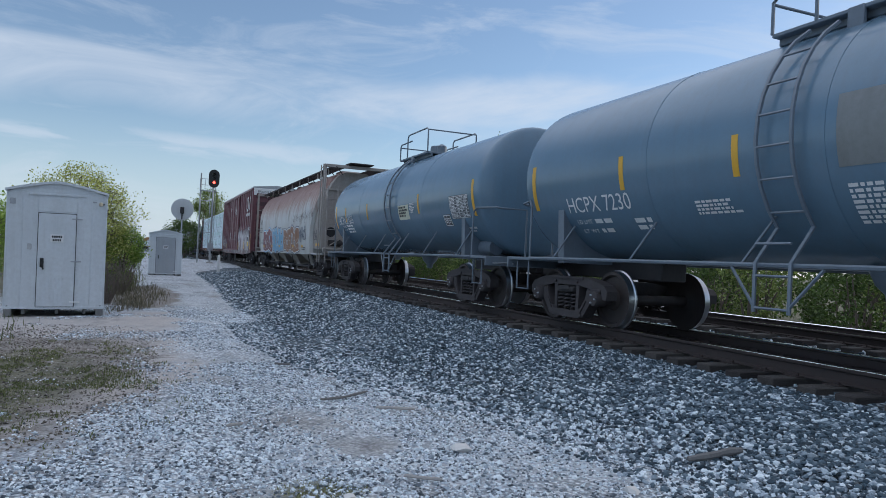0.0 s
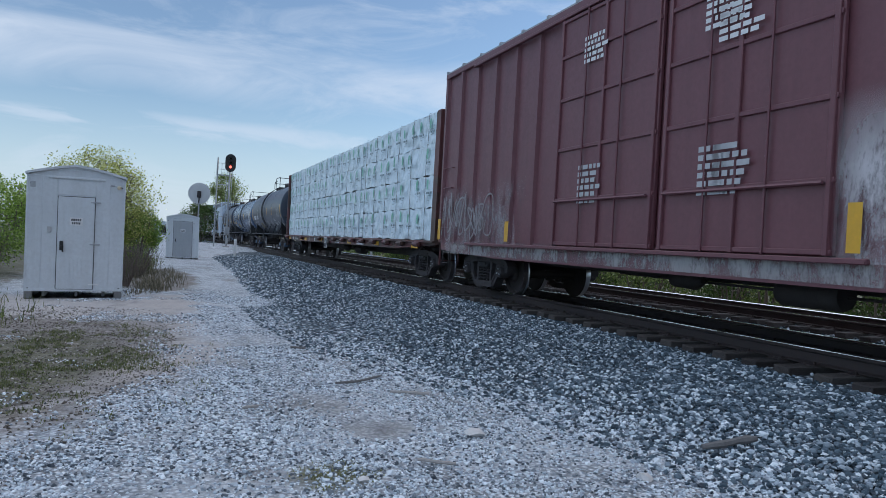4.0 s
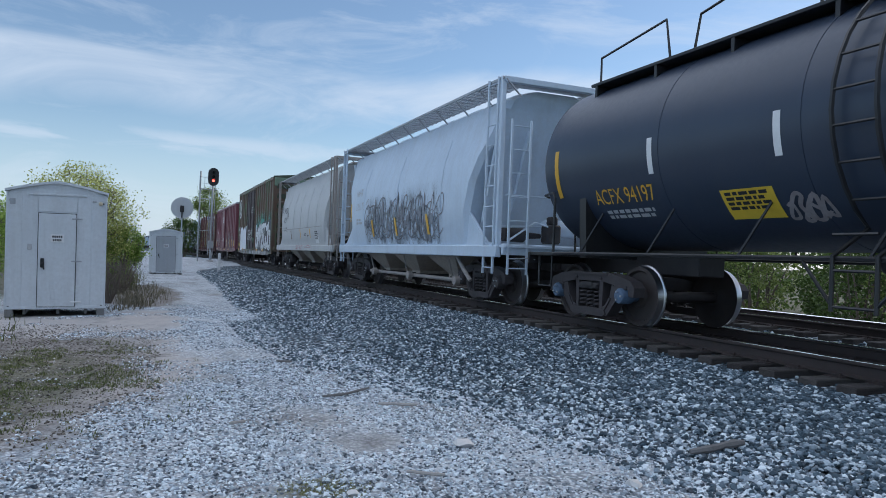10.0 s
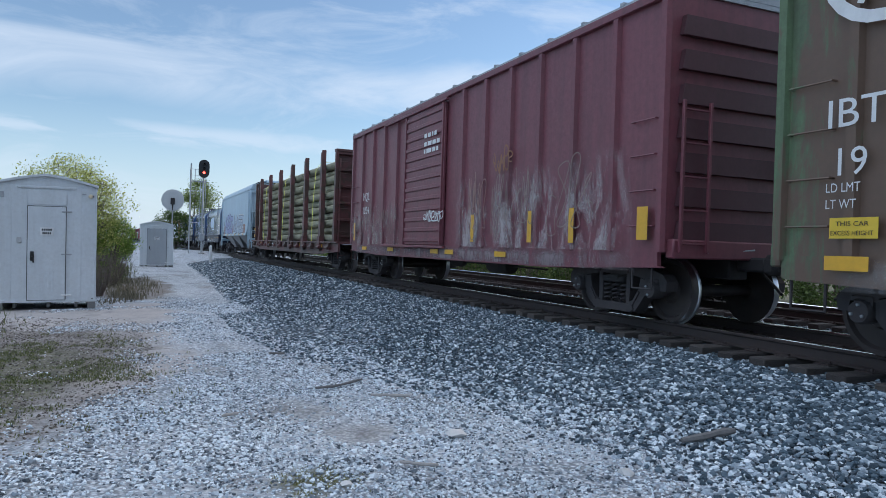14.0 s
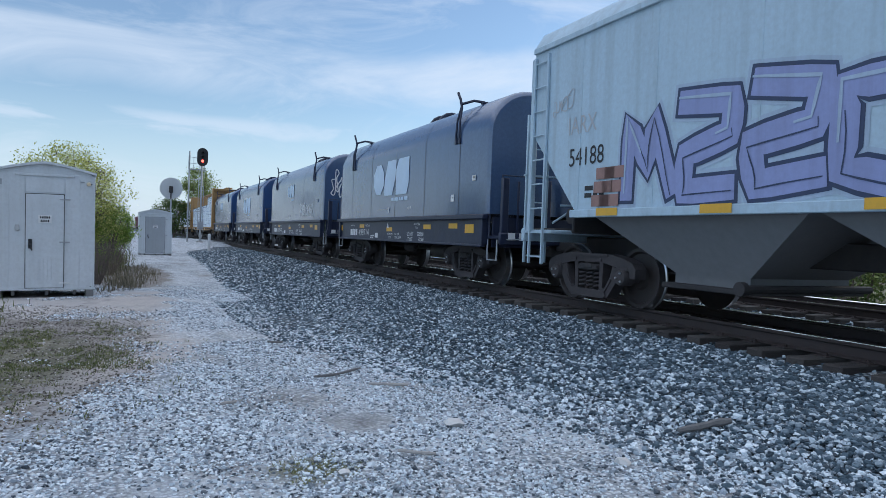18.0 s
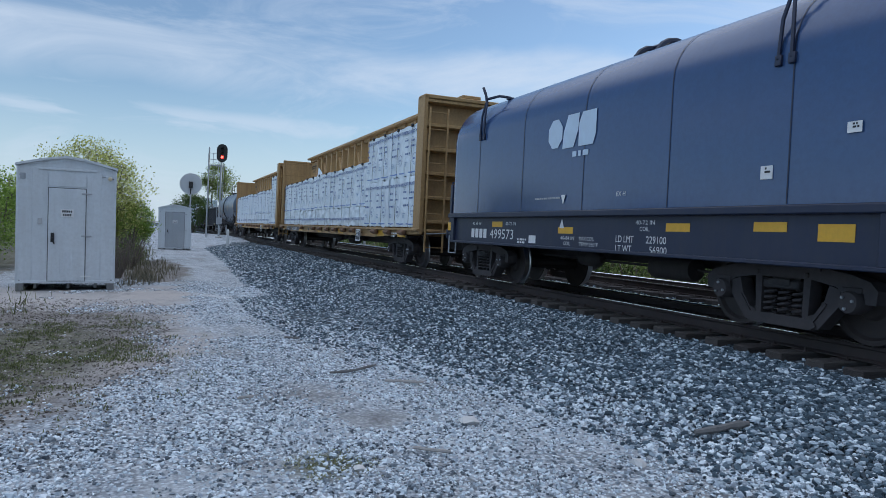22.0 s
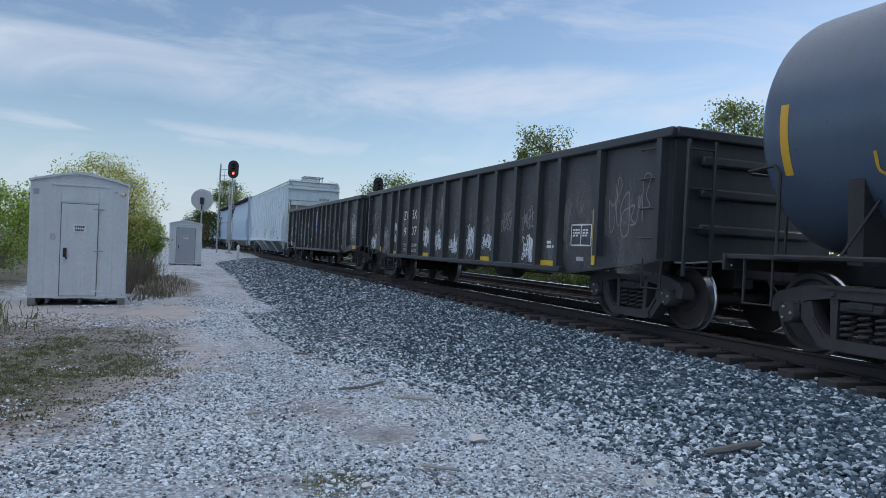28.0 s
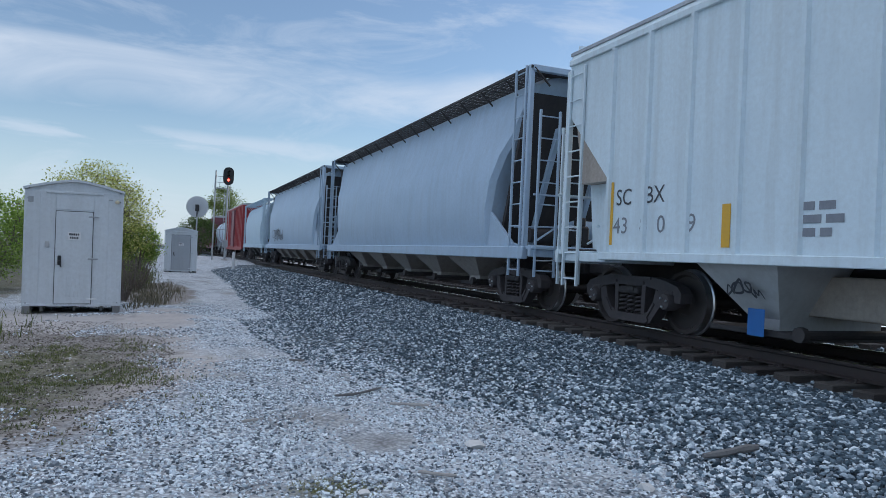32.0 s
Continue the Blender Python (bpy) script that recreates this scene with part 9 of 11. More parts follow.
def log_car(f, b, tf, tr):
    car, xf, xb, half = begin("bulkhead_flatcar", "dark red bulkhead flatcar loaded with wooden poles", "flatcar", f, b, tf, tr)
    flatcar_sill(car, xf, xb, half, FLATRED, 0.56, 1.05, 1.5, 14, FLATRED)
    for s, xe in ((1, xf), (-1, xb)):
        bulkhead(car, xe - s * 0.6, s, 1.05, 4.3, FLATRED, 6, 0.26, 0.12)
    stakes = np.linspace(xb + 2.56, xf - 2.56, 6)
    for x in stakes:
        for sy in (-1, 1):
            g = Geo()
            g.prism([(x - 0.17, 1.0), (x + 0.17, 1.0), (x + 0.11, 4.3), (x + 0.11, 4.5), (x - 0.11, 4.36), (x - 0.11, 4.3)], sy * 1.4, sy * 1.56)
            g.prism([(x - 0.24, 0.7), (x + 0.24, 0.7), (x + 0.17, 1.25), (x - 0.17, 1.25)], sy * 1.5, sy * 1.6)
            part("stake", g, FLATRED, car)
    wood = log_wood()
    rnd = random.Random(8)
    bays = [(xb + 0.88, xb + 6.9), (xb + 6.95, xb + 12.6), (xb + 12.65, xf - 0.88)]
    for x0, x1 in bays:
        z = 1.2
        row = 0
        while z < 4.0:
            y = -1.22 + (0.13 if row % 2 else 0)
            z_step = 0.27
            while y < 1.3:
                r = rnd.uniform(0.125, 0.16)
                if y < -0.7 or y > 0.8 or z > 3.7:
                    a, c2 = x0 + rnd.uniform(0, 0.25), x1 - rnd.uniform(0, 0.3)
                    g = Geo()
                    pts, rr = [], []
                    for q in np.linspace(0, 1, 6):
                        pts.append(((c2 - a) * (q - 0.5), rnd.uniform(-0.015, 0.015), rnd.uniform(-0.015, 0.015)))
                        rr.append(r * (1 - 0.12 * q))
                    pts = [pts[0], (pts[0][0] + 0.05, pts[0][1], pts[0][2]), *pts[1:-1], (pts[-1][0] - 0.05, pts[-1][1], pts[-1][2]), pts[-1]]
                    rr = [rr[0] * 0.8, rr[0], *rr[1:-1], rr[-1], rr[-1] * 0.8]
                    g.tube(pts, rr, 12)
                    ob = part("wooden_pole", g, wood)
                    tagged(ob, "grey-green treated wooden pole stacked on the flatcar", "wooden pole", "poles on the flatcar")
                    load(ob, car, Matrix.Translation(((a + c2) / 2, y, z)) @ Matrix.Rotation(rnd.uniform(-0.01, 0.01), 4, "Y"))
                y += 2 * r + 0.01
            z += z_step
            row += 1
    for x in (xb + 3.88, xb + 9.2, xf - 4.0):
        g = Geo()
        pts = [(x, -1.52, 1.0), (x, -1.5, 2.5), (x + 0.02, -1.42, 3.9), (x + 0.02, -1.2, 4.2), (x, 0, 4.28), (x, 1.2, 4.2), (x, 1.5, 3.0), (x, 1.52, 1.0)]
        v = []
        for p in pts:
            v += [(p[0] - 0.05, p[1], p[2]), (p[0] + 0.05, p[1], p[2])]
        g.add(v, [(2 * i, 2 * i + 2, 2 * i + 3, 2 * i + 1) for i in range(len(pts) - 1)])
        part("tie_down_strap", g, TIEDOWN, car, "bright yellow webbing strap")
    return car, flat(1.5), xf, xb


TRAIN = build_train()


# ---- markings, plates and graffiti on the side towards the path ----
SILVER = paint("silver_spray", (0.7, 0.72, 0.76), 0.4, 0.05, dirty=0.2, streak=0.2)
WINE = paint("wine_spray", (0.16, 0.02, 0.04), 0.45, dirty=0.15)
SKYBLUE = paint("sky_blue_spray", (0.12, 0.38, 0.62), 0.45, dirty=0.15)
ORANGE = paint("orange_spray", (0.3, 0.13, 0.06), 0.5, dirty=0.2)
NAVYSPRAY = paint("navy_spray", (0.03, 0.05, 0.12), 0.5)
LILAC = paint("lilac_spray", (0.3, 0.34, 0.6), 0.45, dirty=0.2)
PALEBLUE = paint("pale_blue_spray", (0.42, 0.52, 0.66), 0.45, dirty=0.2)
BRICKSPRAY = paint("brick_spray", (0.35, 0.2, 0.17), 0.5)
REDSPRAY = paint("red_spray", (0.42, 0.06, 0.1), 0.5)
GREYSPRAY = paint("grey_spray", (0.3, 0.28, 0.29), 0.6, dirty=0.4, streak=0.5, dirt=(0.1, 0.05, 0.05))
SOOTSPRAY = paint("soot_spray", (0.06, 0.065, 0.08), 0.6, dirty=0.3)
FADEDSOOT = paint("faded_soot_spray", (0.2, 0.215, 0.25), 0.6, dirty=0.4, dirt=(0.4, 0.42, 0.46), streak=0.5)
DUSTPALE = paint("faded_scrape", (0.3, 0.24, 0.22), 0.7, dirty=0.5, dirt=(0.12, 0.06, 0.05), streak=0.5)
RAILBLUE = plain("logo_pale_blue", (0.56, 0.68, 0.82), 0.5, 0, 0.15, 3)
SMEARTEAL = haze("teal_smear", (0.42, 0.5, 0.52), 0.85, 2.6, 0.36)
POSTER = plain("poster_blue", (0.025, 0.14, 0.42), 0.5)
SIGNYELLOW = plain("sign_yellow", (0.72, 0.5, 0.04), 0.5)
CREAM = plain("plate_cream", (0.62, 0.62, 0.5), 0.5)


def arc(zc, r):
    """Height to length along a tank's round side."""
    return lambda z: zc + r * math.asin(max(-0.99, min(0.99, (z - zc) / r)))


def plate(car, surf, u0, u1, w0, w1, mat, name="plate", label="", rows=0, ink=INK, rowh=0.04, off=0.006):
    p = patch(name, car, surf, u0, w0, u1 - u0, w1 - w0, mat, label, off)
    if rows:
        bars(car, surf, u0 + 0.06, w1 - rowh * 1.7, (u1 - u0) - 0.1, rows, rowh, ink, 4, "lettering", "", off + 0.003, p)
    return p


def placard(car, surf, u, w, s, body=""):
    g = Geo()
    ring = [(u, w + s), (u - s * 0.5, w + s * 0.5), (u - s, w), (u - s * 0.5, w - s * 0.5), (u, w - s), (u + s * 0.5, w - s * 0.5), (u + s, w), (u + s * 0.5, w + s * 0.5)]
    ring = [(u + (a - u) * 0.78, b) for a, b in ring]
    fan(g, surf, ring, 0.03)
    p = part("placard", g, WHITE, car, "white diamond hazard placard")
    if body:
        write(p, surf, body, u - s * 0.55, w - s * 0.16, s * 0.34, INK, s * 1.1, off=0.034)
    return p


def line_box(car, surf, u0, u1, w0, w1, mat=WHITE):
    """Outlined inspection panel with a few lines of writing."""
    g = Geo()
    for k, (a, b) in enumerate((((u0, w0), (u1, w0)), ((u1, w0), (u1, w1)), ((u1, w1), (u0, w1)), ((u0, w1), (u0, w0)), (((u0 + u1) / 2, w0), ((u0 + u1) / 2, w1)))):
        ribbon(g, surf, [a, ((a[0] + b[0]) / 2, (a[1] + b[1]) / 2), b], 0.03, 0.005 + 0.0005 * k)
    part("stencil_box", g, mat, car)
    bars(car, surf, u0 + 0.05, w1 - 0.1, (u1 - u0) * 0.4, 3, 0.03, mat, 2)
    bars(car, surf, (u0 + u1) / 2 + 0.04, w1 - 0.1, (u1 - u0) * 0.35, 3, 0.03, mat, 6)


def data_table(car, surf, u0, u1, w0, w1, rows, mat=WHITE):
    """Ruled white table of small stencilled figures that cannot be read."""
    g = Geo()
    cols = (0.0, 0.4, 0.6, 0.8, 1.0)
    for k in range(rows + 1):
        w = w0 + (w1 - w0) * k / rows
        ribbon(g, surf, [(u0, w), ((u0 + u1) / 2, w), (u1, w)], 0.012, 0.004, 0, 0.0)
    for k, c in enumerate(cols):
        u = u0 + (u1 - u0) * c
        ribbon(g, surf, [(u, w0), (u, (w0 + w1) / 2), (u, w1)], 0.012, 0.0055, 0, 0.0)
    part("stencil_table", g, mat, car, "white ruled stencil table")
    g = Geo()
    h = (w1 - w0) / rows
    for k in range(rows):
        for c, (a, b) in enumerate(zip(cols, cols[1:])):
            bar_rows(g, surf, u0 + (u1 - u0) * (a + 0.03), w0 + h * (k + 0.3), (u1 - u0) * (b - a - 0.06), 1, h * 0.42, k * 5 + c, 0.005)
    part("lettering", g, mat, car, kind="stuff")


def rail_logo(car, surf, u0, u1, w0, w1, under=True):
    """Large pale emblem: an octagon, a slanted block and a cut-cornered block."""
    w = (u1 - u0) / 3.05
    h = w1 - w0
    m = (w0 + w1) / 2
    for k in range(3):
        c = u0 + w * (k + 0.52)
        g = Geo()
        if k == 0:
            ring = [(c + w * 0.5 * math.cos(t), m + h * 0.48 * math.sin(t)) for t in np.linspace(math.pi / 8, 2 * math.pi + math.pi / 8, 9)[:-1]]
        elif k == 1:
            ring = [(c - w * 0.5, w0), (c + w * 0.2, w0), (c + w * 0.45, m), (c + w * 0.5, w1), (c - w * 0.2, w1), (c - w * 0.45, m)]
        else:
            ring = [(c - w * 0.5, w0), (c + w * 0.35, w0), (c + w * 0.5, m - h * 0.2), (c + w * 0.5, w1), (c - w * 0.3, w1), (c - w * 0.5, m + h * 0.2)]
        fan(g, surf, ring, 0.008)
        part("emblem", g, RAILBLUE, car)
    if under:
        bars(car, surf, u0 + (u1 - u0) * 0.55, w0 - 0.16, (u1 - u0) * 0.45, 1, 0.09, RAILBLUE, 1)


def mark_blocks(car, surf, u, w, h, n, mat=WHITE, pitch=None):
    """A company mark: plain upright blocks in place of its letters."""
    pitch = pitch or h * 0.78
    for k in range(n):
        patch("mark_block", car, surf, u + k * pitch, w, pitch * 0.72, h, mat)
    return u + n * pitch


def markings():
    T = TRAIN
    # grey tank cars
    car, sf, xf, xb = T["a"]
    z = arc(2.54, 1.43)
    write(car, sf, "HCPX 7230", -4.95, z(1.86), 0.26, WHITE, 1.66)
    for k, (u, body) in enumerate(((-4.85, "LD LMT"), (-4.8, "LT WT"))):
        write(car, sf, body, u, z(1.68 - 0.14 * k), 0.08, WHITE, 0.42)
        bars(car, sf, u + 0.5, z(1.68 - 0.14 * k), 0.5, 1, 0.08, WHITE, k)
    bars(car, sf, -3.35, z(1.66), 0.5, 2, 0.08, WHITE, 3)
    bars(car, sf, -2.0, z(1.86), 0.8, 4, 0.035, WHITE, 5)
    bars(car, sf, 0.2, z(1.9), 1.1, 8, 0.04, WHITE, 8)
    patch("faded_patch", car, sf, 0.15, z(2.1), 1.4, 0.75, paint("faded_tank_patch", (0.22, 0.235, 0.24), 0.4))
    car, sf, xf, xb = T["b"]
    z = arc(2.56, 1.43)
    write(car, sf, "HCPX 21005", -5.5, z(2.08), 0.28, WHITE, 1.8)
    write(car, sf, "LD LMT", -5.15, z(1.96), 0.08, WHITE, 0.45)
    write(car, sf, "LT WT", -5.1, z(1.84), 0.08, WHITE, 0.38)
    bars(car, sf, -4.6, z(1.98), 0.8, 3, 0.07, WHITE, 2)
    plate(car, sf, 1.07, 1.9, z(2.03), z(2.42), CREAM, "notice_plate", "pale green notice plate", 4, INK, 0.05)
    bars(car, sf, 2.0, z(2.42), 0.35, 7, 0.025, WHITE, 8)
    plate(car, sf, 4.68, 5.72, z(1.93), z(2.45), SOOTSPRAY, "data_plate", "dark stencil panel", off=0.002)
    data_table(car, sf, 4.7, 5.7, z(1.95), z(2.43), 8)
    plate(car, sf, 4.18, 4.6, z(1.78), z(2.05), SOOTSPRAY, "data_plate", "dark stencil panel", off=0.002)
    line_box(car, sf, 4.2, 4.58, z(1.8), z(2.03))
    bars(car, sf, 5.2, z(1.7), 0.6, 2, 0.05, GREYLET, 6)
    head = lambda u, w, o: (xf - 0.4 + o, u, w)
    write(car, head, "HCPX 21005", -0.55, 3.1, 0.14, WHITE, 0.95, off=0.03)
    bars(car, head, -0.4, 2.8, 0.75, 2, 0.08, WHITE, 4, off=0.03)
    # rusty hopper with murals
    car, sf, xf, xb = T["c"]
    mural(car, sf, -5.45, -2.45, 1.16, 2.08, 5, WINE, WHITE, SKYBLUE, 3, "wine-red spray-painted rounded shapes edged in white", REDSPRAY, 0.06, False, 0.5)
    mural(car, sf, -2.25, 0.85, 1.16, 2.12, 5, SKYBLUE, PALEBLUE, NAVYSPRAY, 5, "sky-blue spray-painted shapes", WHITE, 0.02, False, 0.46)
    mural(car, sf, 1.15, 4.8, 1.16, 2.1, 6, ORANGE, WHITE, NAVYSPRAY, 8, "orange-brown spray-painted shapes", BRICKSPRAY, 0.04, False, 0.46)
    scrawl(car, sf, 5.1, 6.5, 1.5, 2.2, NAVYSPRAY, 4, "dark blue sprayed tag", 0.045, 7)
    scrawl(car, flat(1.36), 7.3, 8.4, 1.5, 1.95, SOOTSPRAY, 15, "dark sprayed tag", 0.035, 5)
    scrawl(car, flat(1.36), -8.15, -7.55, 1.55, 1.95, SOOTSPRAY, 16, "small black marker tag", 0.025, 5)
    write(car, sf, "NAHX", -7.05, 2.55, 0.33, SOOTSPRAY, 0.85)
    write(car, sf, "553254", -6.95, 2.1, 0.3, SOOTSPRAY, 1.15)
    write(car, sf, "LD LMT 215600", -6.7, 1.58, 0.09, INK, 0.95)
    write(car, sf, "LT WT  70400", -6.6, 1.44, 0.09, INK, 0.85)
    bars(car, sf, 5.5, 1.2, 0.9, 2, 0.05, INK, 3)
    for u in (5.42, 3.34, -0.3, -2.6, -5.45):
        plate(car, sf, u, u + 0.42, 1.24, 1.35, YELLOW, "reflector", off=0.022)
    plate(car, flat(1.36), 7.75, 8.35, 1.3, 1.42, YELLOW, "reflector")
    rnd = random.Random(61)
    g = Geo()
    for k in range(120):
        u = rnd.uniform(3.2, 7.6)
        w = 2.42 + 0.1 * rnd.gauss(0, 1) + 0.03 * (u - 3.2)
        ln = abs(rnd.gauss(0.12, 0.1)) + 0.04
        ribbon(g, sf, [(u, w), (u + 0.01, w + ln / 2), (u, w + ln)], rnd.uniform(0.012, 0.03), 0.005, 0, 0.8)
    part("scratches", g, paint("scraped_rust", (0.12, 0.08, 0.07), 0.7), car, "brown vertical scrapes", "stuff")
    # dark red boxcar
    car, sf, xf, xb = T["d"]
    g = Geo()
    ribbon(g, sf, [(6.75, 4.6), (6.6, 4.45), (6.6, 3.9), (6.75, 3.75), (7.2, 3.75), (7.35, 3.9), (7.35, 4.45), (7.2, 4.6), (6.72, 4.6)], 0.17, 0.075)
    part("emblem", g, WHITE, car, "white rounded-square emblem")
    patch("emblem", car, sf, 7.75, 3.75, 0.2, 0.9, WHITE, "white slanted bar emblem", 0.075, 0.2)
    bars(car, sf, 6.5, 3.35, 1.6, 1, 0.2, WHITE, 4, off=0.075)
    patch("graffiti", car, flat(1.54), 2.3, 1.0, 6.5, 1.75, haze("buffed_spray", (0.6, 0.58, 0.6), 0.95, 2.2, 0.38), "pale buffed-over spray paint along the lower side")
    patch("graffiti", car, flat(1.54), -8.7, 1.0, 4.6, 1.4, haze("thin_spray", (0.4, 0.38, 0.4), 0.7, 2.8, 0.46), "pale buffed-over spray paint along the lower side")
    patch("sill_wear", car, flat(1.5), -8.6, 0.78, 17.2, 0.32, haze("worn_sill", (0.5, 0.48, 0.48), 0.85, 2.0, 0.4), "worn pale paint along the sill")
    scrawl(car, flat(1.54), -8.5, -5.6, 1.1, 2.2, GREYSPRAY, 3, "faded grey sprayed tag", 0.05, 8)
    plate(car, flat(1.54), 7.5, 8.1, 1.62, 1.95, WHITE, "notice_plate", "white and yellow height notice", 0)
    plate(car, flat(1.54), 7.53, 8.07, 1.65, 1.92, SOOTSPRAY, "notice_panel", off=0.01)
    plate(car, flat(1.54), 7.5, 8.1, 1.3, 1.58, SIGNYELLOW, "notice_plate", "yellow height notice")
    write(car, flat(1.54), "THIS CAR", 7.6, 1.46, 0.07, INK, 0.4, off=0.012)
    write(car, flat(1.54), "EXCESS HEIGHT", 7.54, 1.35, 0.06, INK, 0.52, off=0.012)
    for u, z0, z1 in ((2.6, 1.1, 1.6), (5.8, 1.1, 1.65), (8.83, 1.1, 2.1), (-8.7, 1.1, 1.6), (-5.0, 1.1, 1.5)):
        plate(car, flat(1.54), u, u + 0.16, z0, z1, YELLOW, "reflector_stripe")
    for k, u in enumerate((-2.6, 0.2, 0.45)):
        bars(car, flat(1.6), u + 0.3, 4.4 - 0.2 * k, 0.7, 5, 0.06, WHITE, k)
        bars(car, flat(1.6), u + 0.3, 2.3, 0.6, 6, 0.07, GREYLET, k + 4)
    for q in range(6):
        bars(car, flat(1.54), 7.55 + 0.2 * q, 2.3 + 0.1 * (q % 3), 0.2, 1, 0.07, WHITE, q)
    write(car, lambda u, w, o: (xf + 0.075 + o, u, w), "EXCESS HEIGHT CAR", -1.2, 4.86, 0.14, INK, 2.0)
    for k in range(3):
        bars(car, lambda u, w, o: (xf + 0.1 + o, u, w), -0.2, 4.2 - 0.7 * k, 1.1, 4, 0.05, WHITE, k)
    # red flatcar with packs
    car, sf, xf, xb = T["e"]
    for u in (-10.4, -7.1, -5.95, -2.4, 2.6, 6.2, 9.9):
        plate(car, sf, u, u + 0.52, 0.84, 0.97, YELLOW, "reflector")
    write(car, sf, "L 75-0", -2.3, 0.82, 0.06, WHITE, 0.3)
    mark_blocks(car, sf, -9.25, 0.84, 0.15, 2)
    write(car, sf, "37546", -8.6, 0.84, 0.15, WHITE, 0.75)
    write(car, sf, "LD LMT", -4.95, 0.93, 0.07, WHITE, 0.4)
    write(car, sf, "LT WT", -4.95, 0.83, 0.07, WHITE, 0.35)
    mark_blocks(car, sf, -3.6, 0.84, 0.16, 2)
    plate(car, flat(1.62), -0.9, -0.35, 0.6, 1.02, WHITE, "stencil_plate", "white-framed stencil plate")
    plate(car, flat(1.62), -0.87, -0.38, 0.63, 0.99, SOOTSPRAY, "stencil_panel", "", 4, WHITE, 0.03, 0.012)
    bars(car, sf, 0.6, 0.9, 1.0, 2, 0.05, WHITE, 3)
    bars(car, sf, 4.0, 0.9, 1.0, 2, 0.05, WHITE, 4)
    # black tank car for hot cargo
    car, sf, xf, xb = T["f"]
    z = arc(2.7, 1.55)
    u2 = mark_blocks(car, sf, -5.85, z(2.1), 0.28, 4)
    write(car, sf, "216097", u2 + 0.12, z(2.1), 0.28, WHITE, 1.3)
    for k, (a, b) in enumerate((("LD LMT", "213000 LB"), ("LT WT", "73000 LB"))):
        write(car, sf, a, -5.7, z(1.9 - 0.16 * k), 0.08, WHITE, 0.5)
        write(car, sf, b, -5.05, z(1.9 - 0.16 * k), 0.08, WHITE, 0.6)
    plate(car, sf, -3.3, -2.5, z(1.5), z(1.85), paint("dull_yellow_plate", (0.3, 0.23, 0.05), 0.5), "notice_plate", "faded yellow notice plate", 3, INK, 0.06)
    bars(car, sf, -0.1, z(1.92), 0.9, 9, 0.045, GREYLET, 3)
    bars(car, sf, 1.8, z(1.9), 0.75, 6, 0.045, GREYLET, 4)
    write(car, sf, "SR-8754", 3.3, z(1.9), 0.13, WHITE, 0.66)
    bars(car, sf, 3.35, z(1.78), 1.1, 3, 0.04, WHITE, 8)
    data_table(car, sf, 5.05, 6.1, z(2.13), z(2.68), 9, GREYLET)
    line_box(car, sf, 4.8, 5.3, z(1.6), z(1.88))
    placard(car, flat(1.47), 5.7, 1.4, 0.2, "3257")
    write(car, sf, "HOT", 5.58, z(1.56), 0.1, WHITE, 0.25, off=0.03)
    placard(car, sf, 6.4, z(1.7), 0.2, "HOT")
    # dark grey tank car
    car, sf, xf, xb = T["g"]
    z = arc(2.6, 1.45)
    write(car, sf, "NATX 50955", -6.0, z(1.9), 0.25, YELLOW, 1.6)
    bars(car, sf, -5.85, z(1.75), 1.3, 2, 0.07, GREYLET, 3)
    plate(car, sf, -3.1, -2.3, z(1.58), z(1.9), SIGNYELLOW, "notice_plate", "yellow notice plate", 4, INK, 0.045)
    for k in range(6):
        bars(car, sf, 5.5, z(2.5) - 0.1 * k, 1.05, 1, 0.06, WHITE, 20 + k)
    line_box(car, sf, 4.58, 5.1, z(1.6), z(1.9))
    scrawl(car, sf, 4.95, 6.1, z(1.7), z(2.2), SILVER, 7, "pale sprayed tag", 0.06, 6)
    write(car, sf, "HOT", 6.4, z(1.53), 0.17, WHITE, 0.6)
    placard(car, sf, 6.08, z(1.36), 0.2, "3257")
    # short black tank car
    car, sf, xf, xb = T["h"]
    z = arc(2.62, 1.44)
    write(car, sf, "ACFX 94197", -3.85, z(1.86), 0.25, YELLOW, 1.4)
    bars(car, sf, -3.7, z(1.72), 1.3, 2, 0.06, GREYLET, 3)
    plate(car, sf, -1.26, -0.46, z(1.56), z(1.9), SIGNYELLOW, "notice_plate", "yellow notice plate", 4, INK, 0.045)
    data_table(car, sf, 3.66, 4.68, z(1.94), z(2.46), 8)
    write(car, sf, "MAGNESIUM", 3.0, z(2.2), 0.12, YELLOW, 0.62)
    write(car, sf, "HYDROXIDE", 3.0, z(2.03), 0.12, YELLOW, 0.62)
    line_box(car, sf, 3.42, 3.92, z(1.6), z(1.85))
    bars(car, sf, 1.02, z(1.8), 0.5, 4, 0.04, BRICKSPRAY, 5)
    bars(car, sf, 1.75, z(1.84), 0.7, 4, 0.04, BRICKSPRAY, 7)
    head = lambda u, w, o: (xf - 0.37 + o, u, w)
    write(car, head, "ACFX 94197", 0.2, 3.25, 0.13, YELLOW, 0.75)
    bars(car, head, 0.35, 2.85, 0.5, 2, 0.04, GREYSPRAY, 3)
    scrawl(car, sf, -0.4, 0.2, z(1.5), z(1.8), GREYSPRAY, 17, "grey scuffed tag", 0.06, 4)
    # pale hopper with dark faces
    car, sf, xf, xb = T["i"]
    write(car, sf, "NAHX", -4.2, 2.8, 0.24, GREYLET, 0.72)
    write(car, sf, "321173", -4.1, 2.35, 0.24, GREYLET, 0.9)
